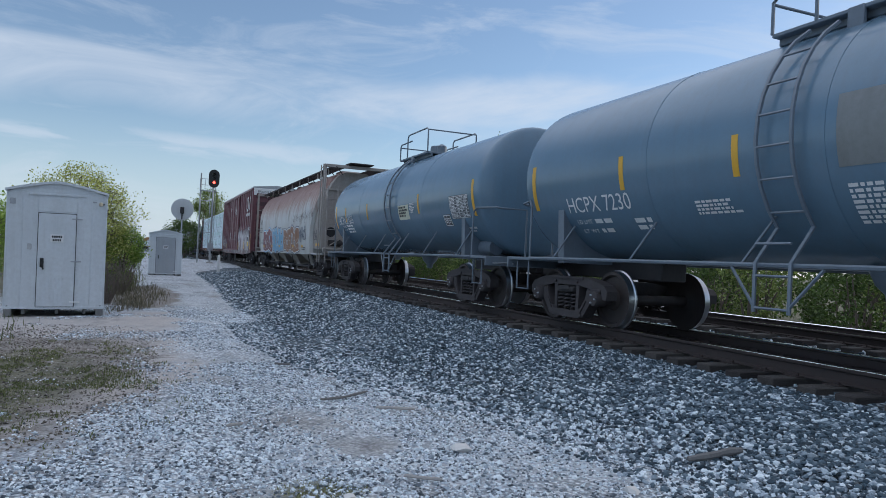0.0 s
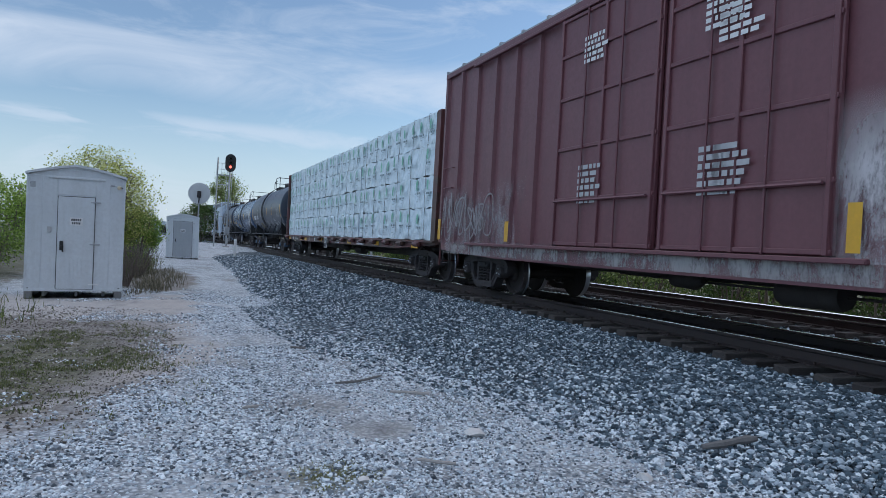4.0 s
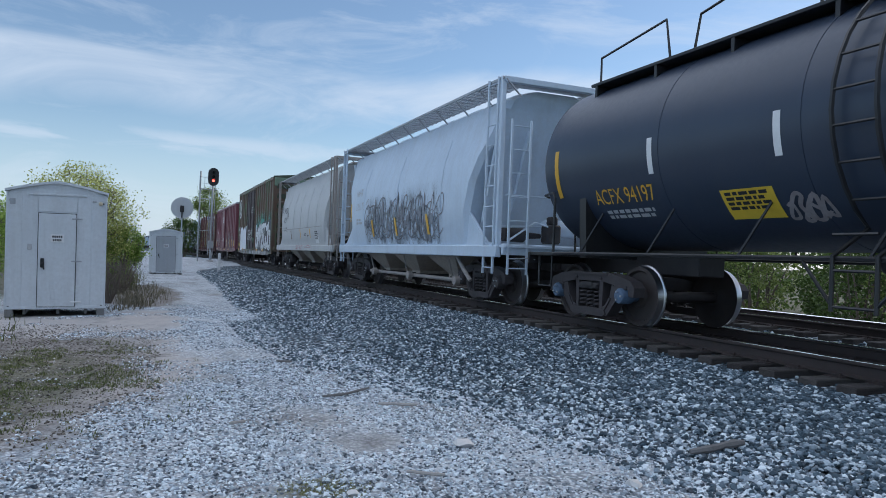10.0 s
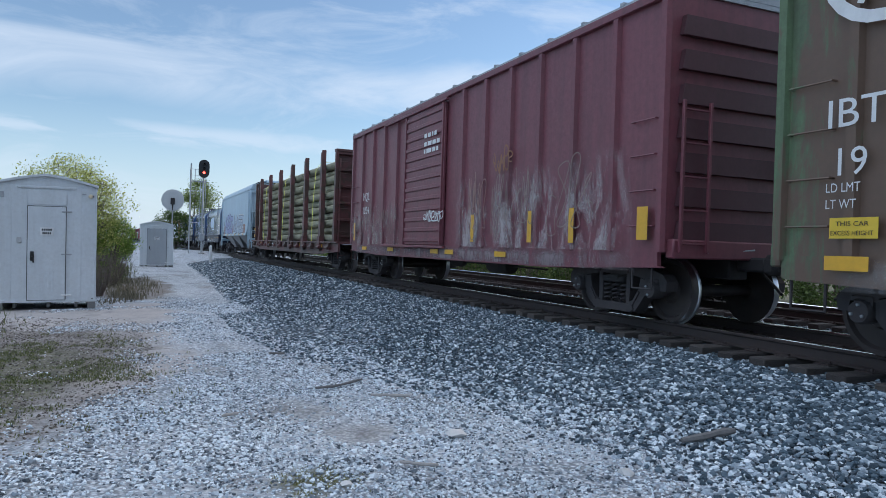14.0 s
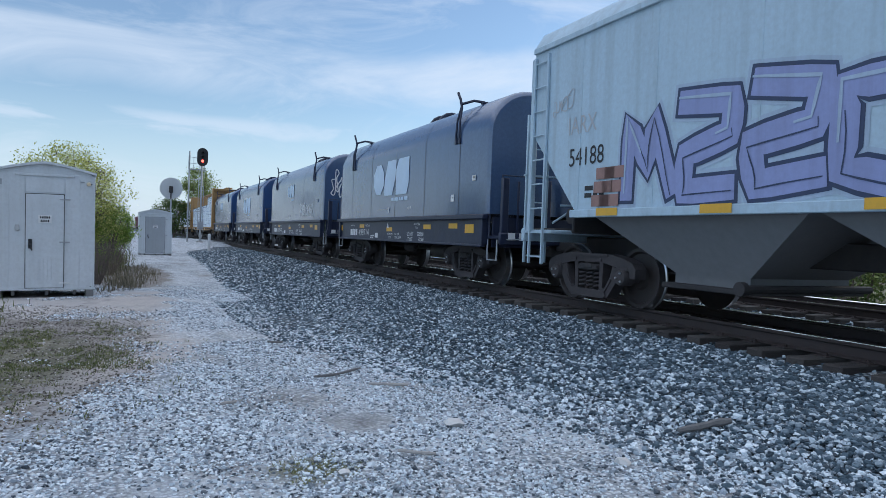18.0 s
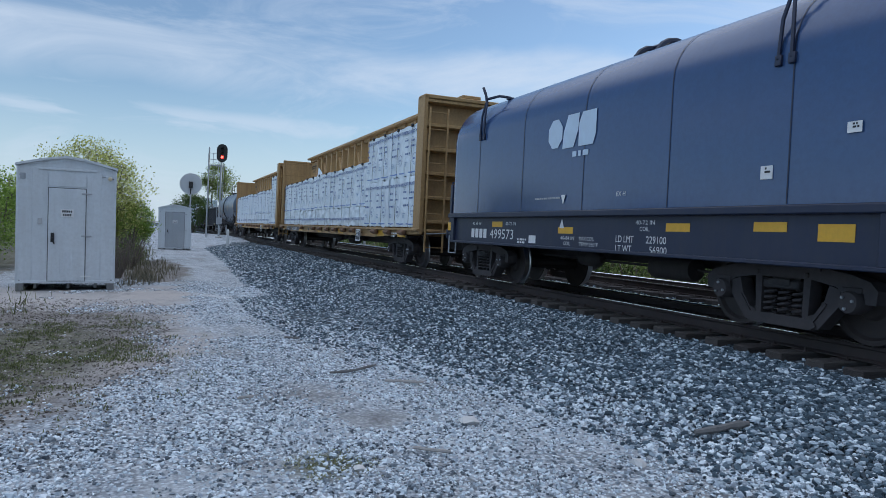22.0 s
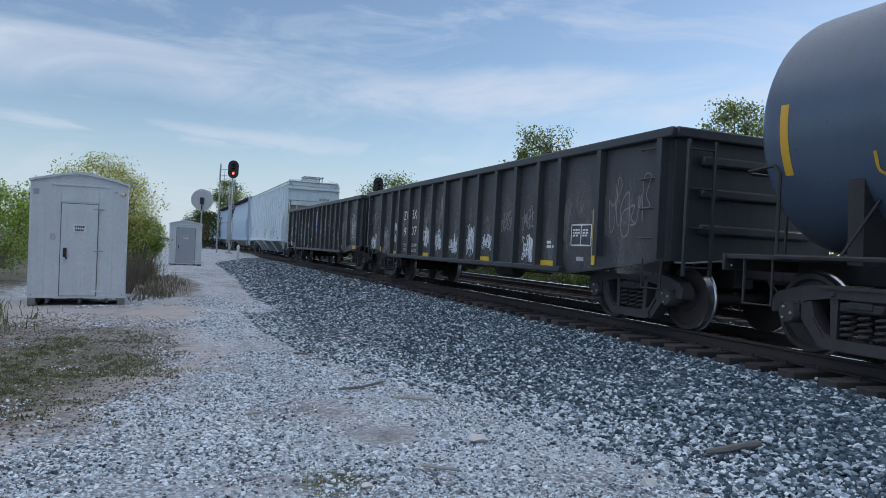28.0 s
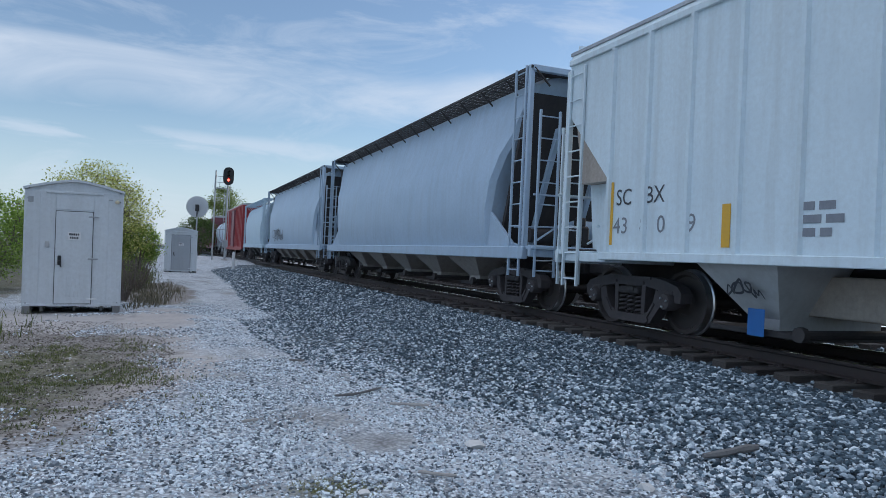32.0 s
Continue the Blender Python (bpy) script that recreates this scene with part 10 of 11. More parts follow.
    bars(car, sf, -4.0, 2.0, 0.8, 2, 0.07, GREYLET, 2)
    rnd = random.Random(12)
    for k in range(13):
        cx, cz, r = -2.7 + 0.44 * k + rnd.uniform(-0.1, 0.1), 1.95 + rnd.uniform(-0.3, 0.35), rnd.uniform(0.22, 0.42)
        c = [(cx + r * rnd.uniform(0.85, 1.1) * math.cos(t), cz + r * rnd.uniform(0.85, 1.15) * math.sin(t)) for t in np.linspace(0, 2 * math.pi, 9)]
        g = Geo()
        ribbon(g, sf, curve_pts(c + [c[0]], 3), 0.06, 0.006 + 0.0006 * k)
        part("graffiti", g, FADEDSOOT, car, "dark grey sprayed ring")
        for _ in range(3):
            g = Geo()
            fan(g, sf, blob(cx + rnd.uniform(-0.35, 0.35), cz + rnd.uniform(-0.35, 0.4), rnd.uniform(0.04, 0.11), rnd.uniform(0.05, 0.17), rnd, 10), 0.022 + 0.0004 * k)
            part("graffiti", g, FADEDSOOT, car, "dark grey sprayed spot")
    scrawl(car, sf, -3.0, 3.4, 1.35, 2.7, GREYSPRAY, 5, "grey sprayed swirls", 0.04, 18)
    scrawl(car, sf, -2.8, 3.2, 1.3, 2.1, FADEDSOOT, 6, "dark sprayed swirls", 0.035, 18)
    patch("graffiti", car, sf, -3.0, 1.25, 6.4, 1.55, haze("smoky_spray", (0.13, 0.14, 0.16), 0.8, 2.6, 0.46), "smoky grey sprayed shading", 0.02)
    for u in (-2.36, -0.2, 2.2):
        patch("reflector_stripe", car, sf, u + 0.25, 1.48, 0.14, 0.5, YELLOW, "", 0.03, -0.35)
    patch("reflector_stripe", car, sf, -4.75, 2.0, 0.1, 0.6, YELLOW)
    # ribbed off-white hopper
    car, sf, xf, xb = T["j"]
    write(car, sf, "FWCX", -4.1, 2.8, 0.28, INK, 0.85)
    write(car, sf, "1829", -4.0, 2.32, 0.28, INK, 0.66)
    write(car, sf, "LD LMT 230200", -3.95, 2.02, 0.08, INK, 0.9)
    write(car, sf, "LT WT 56800", -3.9, 1.88, 0.08, INK, 0.8)
    scrawl(car, sf, -5.0, -4.4, 2.6, 3.4, SOOTSPRAY, 18, "thin dark line drawing", 0.025, 4)
    scrawl(car, sf, -1.7, -1.2, 1.6, 1.95, GREYLET, 20, "faint grey line drawing", 0.015, 5)
    bars(car, sf, 1.6, 1.62, 0.4, 2, 0.035, INK, 4)
    bars(car, sf, 3.1, 1.75, 0.55, 3, 0.05, INK, 9)
    line_box(car, sf, -3.1, -2.85, 2.55, 2.8, INK)
    scrawl(car, sf, 0.95, 1.4, 1.62, 1.8, SOOTSPRAY, 19, "thin dark line drawing", 0.02, 5)
    for u in (-2.25, -0.1, 1.9):
        patch("reflector_stripe", car, sf, u + 0.32, 1.52, 0.11, 0.41, YELLOW if u > -1 else paint("brown_stripe", (0.2, 0.14, 0.09), 0.6), "", 0.006, -0.5)
    for u, wd, lines in ((-0.75, 1.65, ("CAR EQUIPPED WITH SAFETY RELIEF VALVES", "MAXIMUM OPERATING PRESSURE 14.7 P.S.I.G.", "MAXIMUM UNLOAD PRESSURE 2 P.S.I.G.")), (1.3, 1.2, ("CLOSE DUST CAPS AND ROOF", "HATCHES BEFORE CAR MOVES"))):
        for q, body in enumerate(lines):
            write(car, flat(1.5), body, u, 1.175 - 0.07 * q, 0.045, REDSPRAY, wd if q < 2 else wd * 0.85)
    for w in (1.44, 1.98):
        g = Geo()
        ribbon(g, sf, [(-4.6, w), (0.0, w), (4.4, w)], 0.022, 0.008, 0, 0.0)
        part("panel_seam", g, HOPPERTRIM if w > 1.9 else CREAMHOP, car)
    plate(car, sf, 3.2, 3.8, 1.3, 1.6, WHITE, "plate", "", 2)
    # green boxcar
    car, sf, xf, xb = T["k"]
    g = Geo()
    c = [(-6.35 + 0.62 * math.cos(t), 3.85 + 0.62 * math.sin(t)) for t in np.linspace(0, 2 * math.pi, 25)]
    ribbon(g, flat(1.54), c, 0.13, 0.006)
    for k in (-0.25, 0.1, 0.33):
        ribbon(g, flat(1.54), curve_pts([(-6.35 + k, 3.4), (-6.3 + k * 0.7, 3.85), (-6.4 + k, 4.3)]), 0.12, 0.0065)
    part("emblem", g, WHITE, car, "white round emblem")
    write(car, flat(1.54), "IBT", -6.9, 2.25, 0.28, WHITE, 0.6)
    write(car, flat(1.54), "19", -6.78, 1.78, 0.27, WHITE, 0.3)
    bars(car, flat(1.54), -6.1, 1.78, 0.5, 1, 0.27, WHITE, 1)
    write(car, flat(1.54), "LD LMT", -6.9, 1.62, 0.09, WHITE, 0.36)
    write(car, flat(1.54), "LT WT", -6.9, 1.46, 0.09, WHITE, 0.32)
    plate(car, flat(1.54), -6.85, -6.35, 1.17, 1.37, SIGNYELLOW, "notice_plate", "yellow height notice")
    write(car, flat(1.54), "THIS CAR", -6.78, 1.29, 0.045, INK, 0.34, off=0.012)
    write(car, flat(1.54), "EXCESS HEIGHT", -6.83, 1.2, 0.045, INK, 0.44, off=0.012)
    g = Geo()
    rnd = random.Random(21)
    top = [(-6.0 + 3.6 * q / 24, 2.3 + 0.3 * rnd.random()) for q in range(25)]
    v = []
    for u, w in top:
        v += [flat(1.542)(u, 0.86, 0.004), flat(1.542)(u, w, 0.004)]
    g.add(v, [(2 * i, 2 * i + 2, 2 * i + 3, 2 * i + 1) for i in range(24)])
    part("graffiti", g, paint("streaky_white_spray", (0.74, 0.77, 0.82), 0.5, dirt=(0.2, 0.21, 0.22), dirty=0.3, streak=0.6), car, "block of streaky white paint")
    patch("graffiti", car, flat(1.54), 1.4, 1.6, 5.9, 1.6, haze("teal_mist", (0.2, 0.6, 0.5), 0.8, 1.6, 0.4), "teal spray mist above the silver shapes")
    patch("sill_wear", car, flat(1.5), -6.8, 0.66, 13.8, 0.34, haze("white_drips", (0.6, 0.6, 0.62), 0.9, 1.8, 0.4), "white paint drips along the sill")
    rnd = random.Random(27)
    ring = [(1.7, 1.0)] + [(1.7 + 5.6 * q / 18, 2.1 + 0.5 * q / 18 + 0.18 * rnd.uniform(-1, 1)) for q in range(19)] + [(7.3, 1.0)]
    g = Geo()
    fan(g, flat(1.542), ring, 0.004)
    part("graffiti", g, SOOTSPRAY, car, "dark sprayed ground behind the silver shapes")
    mural(car, flat(1.547), 1.75, 7.2, 0.95, 2.55, 7, SILVER, INK, SOOTSPRAY, 26, "large silver spray-painted shapes with dark edges", WHITE, 0.0, True, 0.34)
    scrawl(car, flat(1.62), -1.6, 0.6, 1.5, 2.4, WHITE, 23, "white chalk tags on the door", 0.03, 8)
    for q, body in enumerate(("CLOSE AND LOCK", "DOORS BEFORE", "MOVING CAR")):
        write(car, flat(1.6), body, -0.3, 3.62 - 0.15 * q, 0.11, WHITE, 0.78 - 0.06 * q)
    for u in (-6.88, -4.6, -2.75, 2.0, 4.4):
        plate(car, flat(1.56), u, u + 0.46, 0.86, 1.0, YELLOW, "reflector")
    # maroon boxcar
    car, sf, xf, xb = T["l"]
    patch("graffiti", car, flat(1.54), 0.9, 1.0, 6.0, 1.5, haze("chalky_spray", (0.58, 0.53, 0.53), 0.85, 2.8, 0.47), "chalky worn spray paint along the lower side")
    patch("graffiti", car, flat(1.54), -7.2, 1.0, 4.6, 1.2, haze("chalky_tag", (0.58, 0.52, 0.48), 0.85, 3.4, 0.47), "chalky worn spray paint along the lower side")
    patch("sill_wear", car, flat(1.5), -7.0, 0.72, 14.0, 0.3, haze("worn_maroon_sill", (0.33, 0.27, 0.28), 0.85, 2.0, 0.4), "worn pale paint along the sill")
    write(car, flat(1.54), "MQL", -5.95, 2.3, 0.24, WHITE, 0.6)
    write(car, flat(1.54), "1054", -5.95, 1.9, 0.22, WHITE, 0.6)
    for k, (u0, u1, m, sd) in enumerate(((1.5, 2.4, BRICKSPRAY, 3), (2.6, 3.3, DUSTPALE, 4), (3.4, 4.2, DUSTPALE, 5), (4.6, 6.0, DUSTPALE, 6), (-4.6, -3.2, DUSTPALE, 7), (-6.8, -5.0, DUSTPALE, 8))):
        scrawl(car, flat(1.54), u0, u1, 1.15, 2.5 if k < 4 else 2.2, m, sd, "pale sprayed tag on maroon paint", 0.022, 4)
    scrawl(car, flat(1.54), 2.6, 3.4, 2.4, 2.9, ORANGE, 9, "small orange sprayed tag", 0.035, 5)
    scrawl(car, flat(1.6), -0.8, 0.4, 1.5, 1.85, WHITE, 10, "small white sprayed tag on the door", 0.03, 7)
    for q, w in enumerate((3.55, 3.35, 3.18)):
        bars(car, flat(1.6), -0.9, w, 1.0, 1, 0.1, WHITE, q)
    plate(car, flat(1.56), 7.0, 7.22, 1.15, 1.6, YELLOW, "reflector_stripe")
    for u in (1.7, 4.0, -6.9, 5.3):
        plate(car, flat(1.54), u, u + 0.14, 1.1, 1.65, YELLOW, "reflector_stripe")
    for u in (-0.5, 0.35, 2.75, -3.6, -6.0):
        plate(car, flat(1.52), u, u + 0.45, 0.82, 0.92, YELLOW, "reflector")
    # pole car
    car, sf, xf, xb = T["m"]
    for u in (-7.0, -4.3, 3.0, 7.0):
        plate(car, sf, u, u + 0.5, 0.82, 0.95, YELLOW, "reflector")
    bars(car, sf, -3.5, 0.85, 0.8, 2, 0.07, WHITE, 4)
    write(car, sf, "2 INCH HF COMP SHOE", xb + 1.1, 0.82, 0.07, WHITE, 0.85)
    scrawl(car, sf, -4.9, -4.4, 0.8, 1.0, WHITE, 4, "small white marker tag", 0.015, 4)
    for z0 in (1.25, 1.6):
        plate(car, flat(1.505), xb + 0.62, xb + 0.84, z0, z0 + 0.17, YELLOW, "reflector")
    # powder-blue hopper
    car, sf, xf, xb = T["n"]
    write(car, sf, "IARX", -6.4, 2.65, 0.28, GREYLET, 0.75)
    write(car, sf, "54188", -6.35, 2.15, 0.28, INK, 0.9)
    bars(car, sf, -5.9, 1.75, 0.6, 2, 0.07, INK, 4)
    mural(car, sf, -5.1, -0.6, 1.5, 2.85, 4, LILAC, NAVYSPRAY, PALEBLUE, 31, "lilac spray-painted block shapes", PALEBLUE, -0.02, True, 0.25)
    mural(car, sf, -0.3, 4.6, 1.5, 2.75, 5, PALEBLUE, SOOTSPRAY, WHITE, 33, "pale outlined spray-painted shapes", None, 0.0, True, 0.25)
    for u in (-5.7, -5.5, -0.7, 4.6, 5.1):
        for q in range(3):
            plate(car, sf, u + 0.05 * q, u + 0.45 + 0.05 * q, 1.5 + 0.2 * q, 1.67 + 0.2 * q, BRICKSPRAY, "graffiti", "brick-coloured sprayed blocks", off=0.018)
    for u in (-5.5, -3.4, -1.3, 0.8, 2.9, 4.8):
        plate(car, flat(1.56), u, u + 0.5, 1.36, 1.47, YELLOW, "reflector", off=0.008)
    scrawl(car, sf, -6.9, -6.3, 3.0, 3.4, GREYLET, 34, "faint grey marker tag", 0.02, 4)
    # coil cars
    nums = ("499714", "499447", "99582", "499573")
    big = ((-1.67, 1.3, 2.05, 3.0), (-0.86, 0.62, 2.5, 3.05), (-1.7, 1.28, 2.0, 2.95), (-0.84, 0.65, 2.5, 3.05))
    hood = flat(1.475)
    for key, num, (u0, u1, w0, w1) in zip("opqr", nums, big):
        car, sf, xf, xb = T[key]
        rail_logo(car, hood, u0, u1, w0, w1)
        u2 = mark_blocks(car, sf, -3.9, 0.93, 0.19, 4, WHITE, 0.2)
        write(car, sf, num, u2 + 0.12, 0.93, 0.19, WHITE, 0.17 * len(num))
        for u in (-5.25, 4.75):
            plate(car, sf, u, u + 0.42, 1.07, 1.25, YELLOW, "reflector")
        for u, w in ((-2.9, 1.16), (-0.34, 1.07), (2.4, 1.14), (3.9, 1.16)):
            plate(car, sf, u, u + 0.46, w, w + 0.11, YELLOW, "reflector")
        for k, (u, w, body) in enumerate(((-3.85, 1.2, "40-90 IN"), (-2.3, 1.2, "40-72 IN"), (-0.25, 0.97, "40-84 IN"), (-0.15, 0.88, "COIL"), (0.32, 0.97, "MAX COIL"), (0.32, 0.88, "TEMP 250\u00b0F"), (1.75, 1.23, "40-72 IN"), (1.85, 1.14, "COIL"))):
            write(car, sf, body, u, w, 0.06, WHITE, 0.07 * len(body) * 0.75)
        write(car, sf, "LD LMT", 1.3, 0.97, 0.1, WHITE, 0.42)
        write(car, sf, "LT WT", 1.3, 0.83, 0.1, WHITE, 0.38)
        write(car, sf, ("229000", "229000", "229200", "229100")["opqr".index(key)], 2.0, 0.97, 0.1, WHITE, 0.42)
        write(car, sf, ("57000", "57000", "56800", "56900")["opqr".index(key)], 2.08, 0.83, 0.1, WHITE, 0.36)
        plate(car, sf, -1.35, -1.1, 0.88, 1.02, WHITE, "plate")
        plate(car, hood, 3.95, 4.12, 1.75, 1.9, WHITE, "placard", "small white placard", 2, INK, 0.025)
        plate(car, flat(1.485), 5.02, 5.18, 2.15, 2.26, WHITE, "placard", "small white placard", 2, INK, 0.02)
        bars(car, lambda u, w, o: (xf + 0.01 + o, u, w), -1.25, 0.95, 1.2, 1, 0.14, WHITE, 8)
        bars(car, sf, -1.8, 0.92, 0.4, 2, 0.035, WHITE, 5)
        bars(car, hood, -1.2, 1.66, 0.9, 1, 0.03, GREYLET, 4)
        g = Geo()
        for s, w in ((-1, 1.72), (1, 1.16)):
            g.add([sf(-0.3, w, 0.008), sf(-0.15, w, 0.008), sf(-0.225, w + s * 0.16, 0.008)], [(0, 1, 2) if s > 0 else (0, 2, 1)])
        part("lift_arrow", g, WHITE, car)
        write(car, hood, "EX H", 1.25, 1.65, 0.07, WHITE, 0.22)
        bars(car, lambda u, w, o: (xf - 0.42 + o, u, w), 0.2, 3.0, 0.6, 1, 0.18, WHITE, 2)
        bars(car, lambda u, w, o: (xf - 0.42 + o, u, w), 0.15, 2.75, 0.8, 1, 0.09, WHITE, 3)
    car, sf, xf, xb = T["p"]
    scrawl(car, hood, 1.95, 3.1, 1.6, 2.2, WHITE, 41, "white sprayed tag on the hood", 0.05, 7)
    end = lambda u, w, o: (xf - 0.42 + o, u, w)
    scrawl(car, end, -1.2, 0.0, 2.3, 3.4, WHITE, 42, "white sprayed tag on the hood end", 0.05, 8)
    scrawl(car, hood, 2.6, 4.4, 1.6, 2.1, SILVER, 43, "small white sprayed tags", 0.03, 8)
    # yellow flatcars
    for key, num in (("s", "85 330"), ("t", "85 127")):
        car, sf, xf, xb = T[key]
        for u in (-9.9, -5.1, -1.0, 2.6, 5.0, 7.6, 9.6):
            plate(car, sf, u, u + 0.7, 0.83, 1.0, YELLOW, "reflector")
        plate(car, sf, -8.6, -7.3, 0.82, 1.01, COILSILL, "number_panel", "dark number panel")
        write(car, sf, "TTZX", -8.5, 0.85, 0.14, WHITE, 0.6, off=0.012)
        plate(car, sf, -7.05, -5.3, 0.82, 1.01, COILSILL, "number_panel", "dark number panel")
        write(car, sf, num if key == "s" else "85", -6.95, 0.85, 0.14, WHITE, 1.1 if key == "s" else 0.4, off=0.012)
        plate(car, flat(1.62), 5.55, 6.1, 0.62, 1.0, WHITE, "stencil_plate", "white-framed stencil plate")
        plate(car, flat(1.62), 5.59, 6.06, 0.66, 0.96, SOOTSPRAY, "stencil_panel", "", 4, WHITE, 0.03, 0.012)
        write(car, sf, "LT WT", -3.6, 0.86, 0.09, INK, 0.4)
        bars(car, sf, -3.1, 0.86, 0.4, 1, 0.09, INK, 1)
        write(car, sf, "L 73-0", -1.9, 0.84, 0.09, INK, 0.4)
        bars(car, sf, 9.0, 0.9, 0.6, 2, 0.05, WHITE, 3)
    # slate tank car
    car, sf, xf, xb = T["u"]
    z = arc(2.6, 1.46)
    write(car, sf, "UTLX", -6.2, z(1.92), 0.26, YELLOW, 0.95)
    write(car, sf, "204430", -5.1, z(1.92), 0.26, YELLOW, 1.02)
    scrawl(car, sf, -5.05, -4.2, z(1.58), z(1.82), WHITE, 51, "white sprayed tag", 0.05, 5)
    scrawl(car, sf, -2.95, -1.5, z(1.5), z(1.8), GREYLET, 52, "thin grey marker drawing", 0.02, 6)
    scrawl(car, sf, -3.9, -3.4, z(1.5), z(1.8), GREYLET, 53, "thin grey marker drawing", 0.02, 4)
    scrawl(car, sf, -0.9, 0.1, z(1.4), z(2.0), GREYLET, 54, "grey sprayed tag beside the ladder", 0.035, 7)
    line_box(car, sf, -3.3, -2.98, z(1.84), z(2.1), YELLOW)
    bars(car, sf, -5.4, z(1.55), 1.0, 2, 0.06, YELLOW, 3)
    bars(car, sf, -2.4, z(2.12), 0.5, 2, 0.035, YELLOW, 3)
    # gondolas
    grime = haze("gondola_grime", (0.2, 0.19, 0.19), 0.8, 2.2, 0.42)
    for key in "vw":
        patch("grime", T[key][0], T[key][1], -7.7, 0.75, 15.4, 1.85, grime, "dusty grey grime on black steel", 0.004)
    car, sf, xf, xb = T["v"]
    write(car, sf, "ZV", -4.06, 1.78, 0.26, WHITE, 0.42)
    write(car, sf, "BX", -3.35, 1.8, 0.26, WHITE, 0.42)
    write(car, sf, "97", -4.0, 1.32, 0.25, WHITE, 0.4)
    write(car, sf, "071", -3.37, 1.34, 0.25, WHITE, 0.62)
    write(car, sf, "LD LMT", -3.98, 1.02, 0.09, WHITE, 0.36)
    write(car, sf, "220300", -3.28, 1.02, 0.09, WHITE, 0.42)
    write(car, sf, "LT WT", -3.98, 0.88, 0.09, WHITE, 0.34)
    write(car, sf, "65700", -3.25, 0.88, 0.09, WHITE, 0.38)
    spots = ((-7.5, -6.85, 0.88, 1.4), (-4.92, -4.45, 1.48, 1.76), (-4.88, -4.42, 1.12, 1.4), (-2.36, -1.74, 1.03, 1.58), (-1.42, -0.8, 0.94, 1.5), (-0.45, 0.25, 0.88, 1.38), (0.62, 1.2, 0.85, 1.62), (1.48, 2.08, 1.02, 1.38), (3.36, 3.95, 0.82, 1.36))
    for k, (u0, u1, w0, w1) in enumerate(spots):
        scrawl(car, sf, u0, u1, w0, w1, WHITE, 60 + k, "white sprayed tag on black steel", 0.028, 7)
        scrawl(car, sf, u0 + 0.05, u1, w0, w1 - 0.1, PALEBLUE, 160 + k, "pale blue sprayed tag on black steel", 0.02, 5)
    for k, (u0, u1, w0, w1) in enumerate(((-6.0, -5.2, 0.85, 1.7), (2.4, 3.0, 1.4, 1.82), (3.3, 3.92, 1.42, 1.9), (-1.1, -0.8, 1.75, 2.4), (-7.5, -6.6, 1.5, 2.1), (6.2, 7.2, 1.3, 2.2))):
        scrawl(car, sf, u0, u1, w0, w1, GREYSPRAY, 75 + k, "faded grey sprayed scrawl", 0.02, 6)
    patch("graffiti", car, sf, -6.05, 0.85, 0.95, 0.85, haze("smeared_spray", (0.45, 0.48, 0.52), 0.7, 3.0, 0.46), "smeared pale spray paint", 0.006)
    line_box(car, sf, 5.12, 5.72, 1.16, 1.5)
    bars(car, sf, 4.3, 1.18, 0.34, 2, 0.05, WHITE, 3)
    plate(car, sf, 5.3, 5.52, 0.9, 0.97, GREYLET, "plate")
    for u in (-4.95, -2.3, 1.42, 4.1):
        plate(car, sf, u, u + 0.45, 0.78, 0.88, SIGNYELLOW, "reflector")
    for u in (-6.3, 5.82):
        plate(car, flat(1.475), u - 0.05, u + 0.05, 0.85, 1.75, SIGNYELLOW, "reflector_stripe")
    car, sf, xf, xb = T["w"]
    write(car, sf, "DJJX", -6.12, 1.84, 0.2, WHITE, 0.76)
    write(car, sf, "19015", -6.1, 1.4, 0.2, WHITE, 0.76)
    write(car, sf, "LD LMT 220200", -6.08, 1.1, 0.07, WHITE, 0.74)
    write(car, sf, "LT WT   65800", -6.08, 0.97, 0.07, WHITE, 0.74)
    bars(car, sf, -7.25, 1.02, 0.4, 2, 0.04, WHITE, 5)
    rnd = random.Random(14)
    for cu, cw, ru, rw in ((-3.15, 1.45, 0.32, 0.3), (-2.95, 1.02, 0.36, 0.26), (-3.95, 1.1, 0.22, 0.35), (-3.4, 1.05, 0.18, 0.3)):
        g = Geo()
        fan(g, sf, blob(cu, cw, ru, rw, rnd, 22, 0.3), 0.009)
        part("graffiti", g, SMEARTEAL, car, "worn pale teal sprayed shape")
    plate(car, sf, -0.5, 0.14, 1.8, 2.48, POSTER, "poster", "blue and white striped poster")
    for q in range(9):
        plate(car, sf, -0.46, 0.1, 1.84 + 0.07 * q, 1.87 + 0.07 * q, WHITE, "poster_stripe", off=0.012)
    g = Geo()
    fan(g, sf, blob(-0.18, 2.18, 0.15, 0.2, random.Random(3), 14), 0.018)
    part("poster_badge", g, POSTER, car)
    plate(car, sf, -0.52, 0.16, 1.45, 1.78, POSTER, "poster", "plain blue panel")
    bars(car, sf, -0.4, 1.57, 0.45, 1, 0.08, WHITE, 3, off=0.012)
    scrawl(car, sf, -2.5, -1.9, 1.75, 2.0, WHITE, 86, "white sprayed tag on black steel", 0.03, 6)
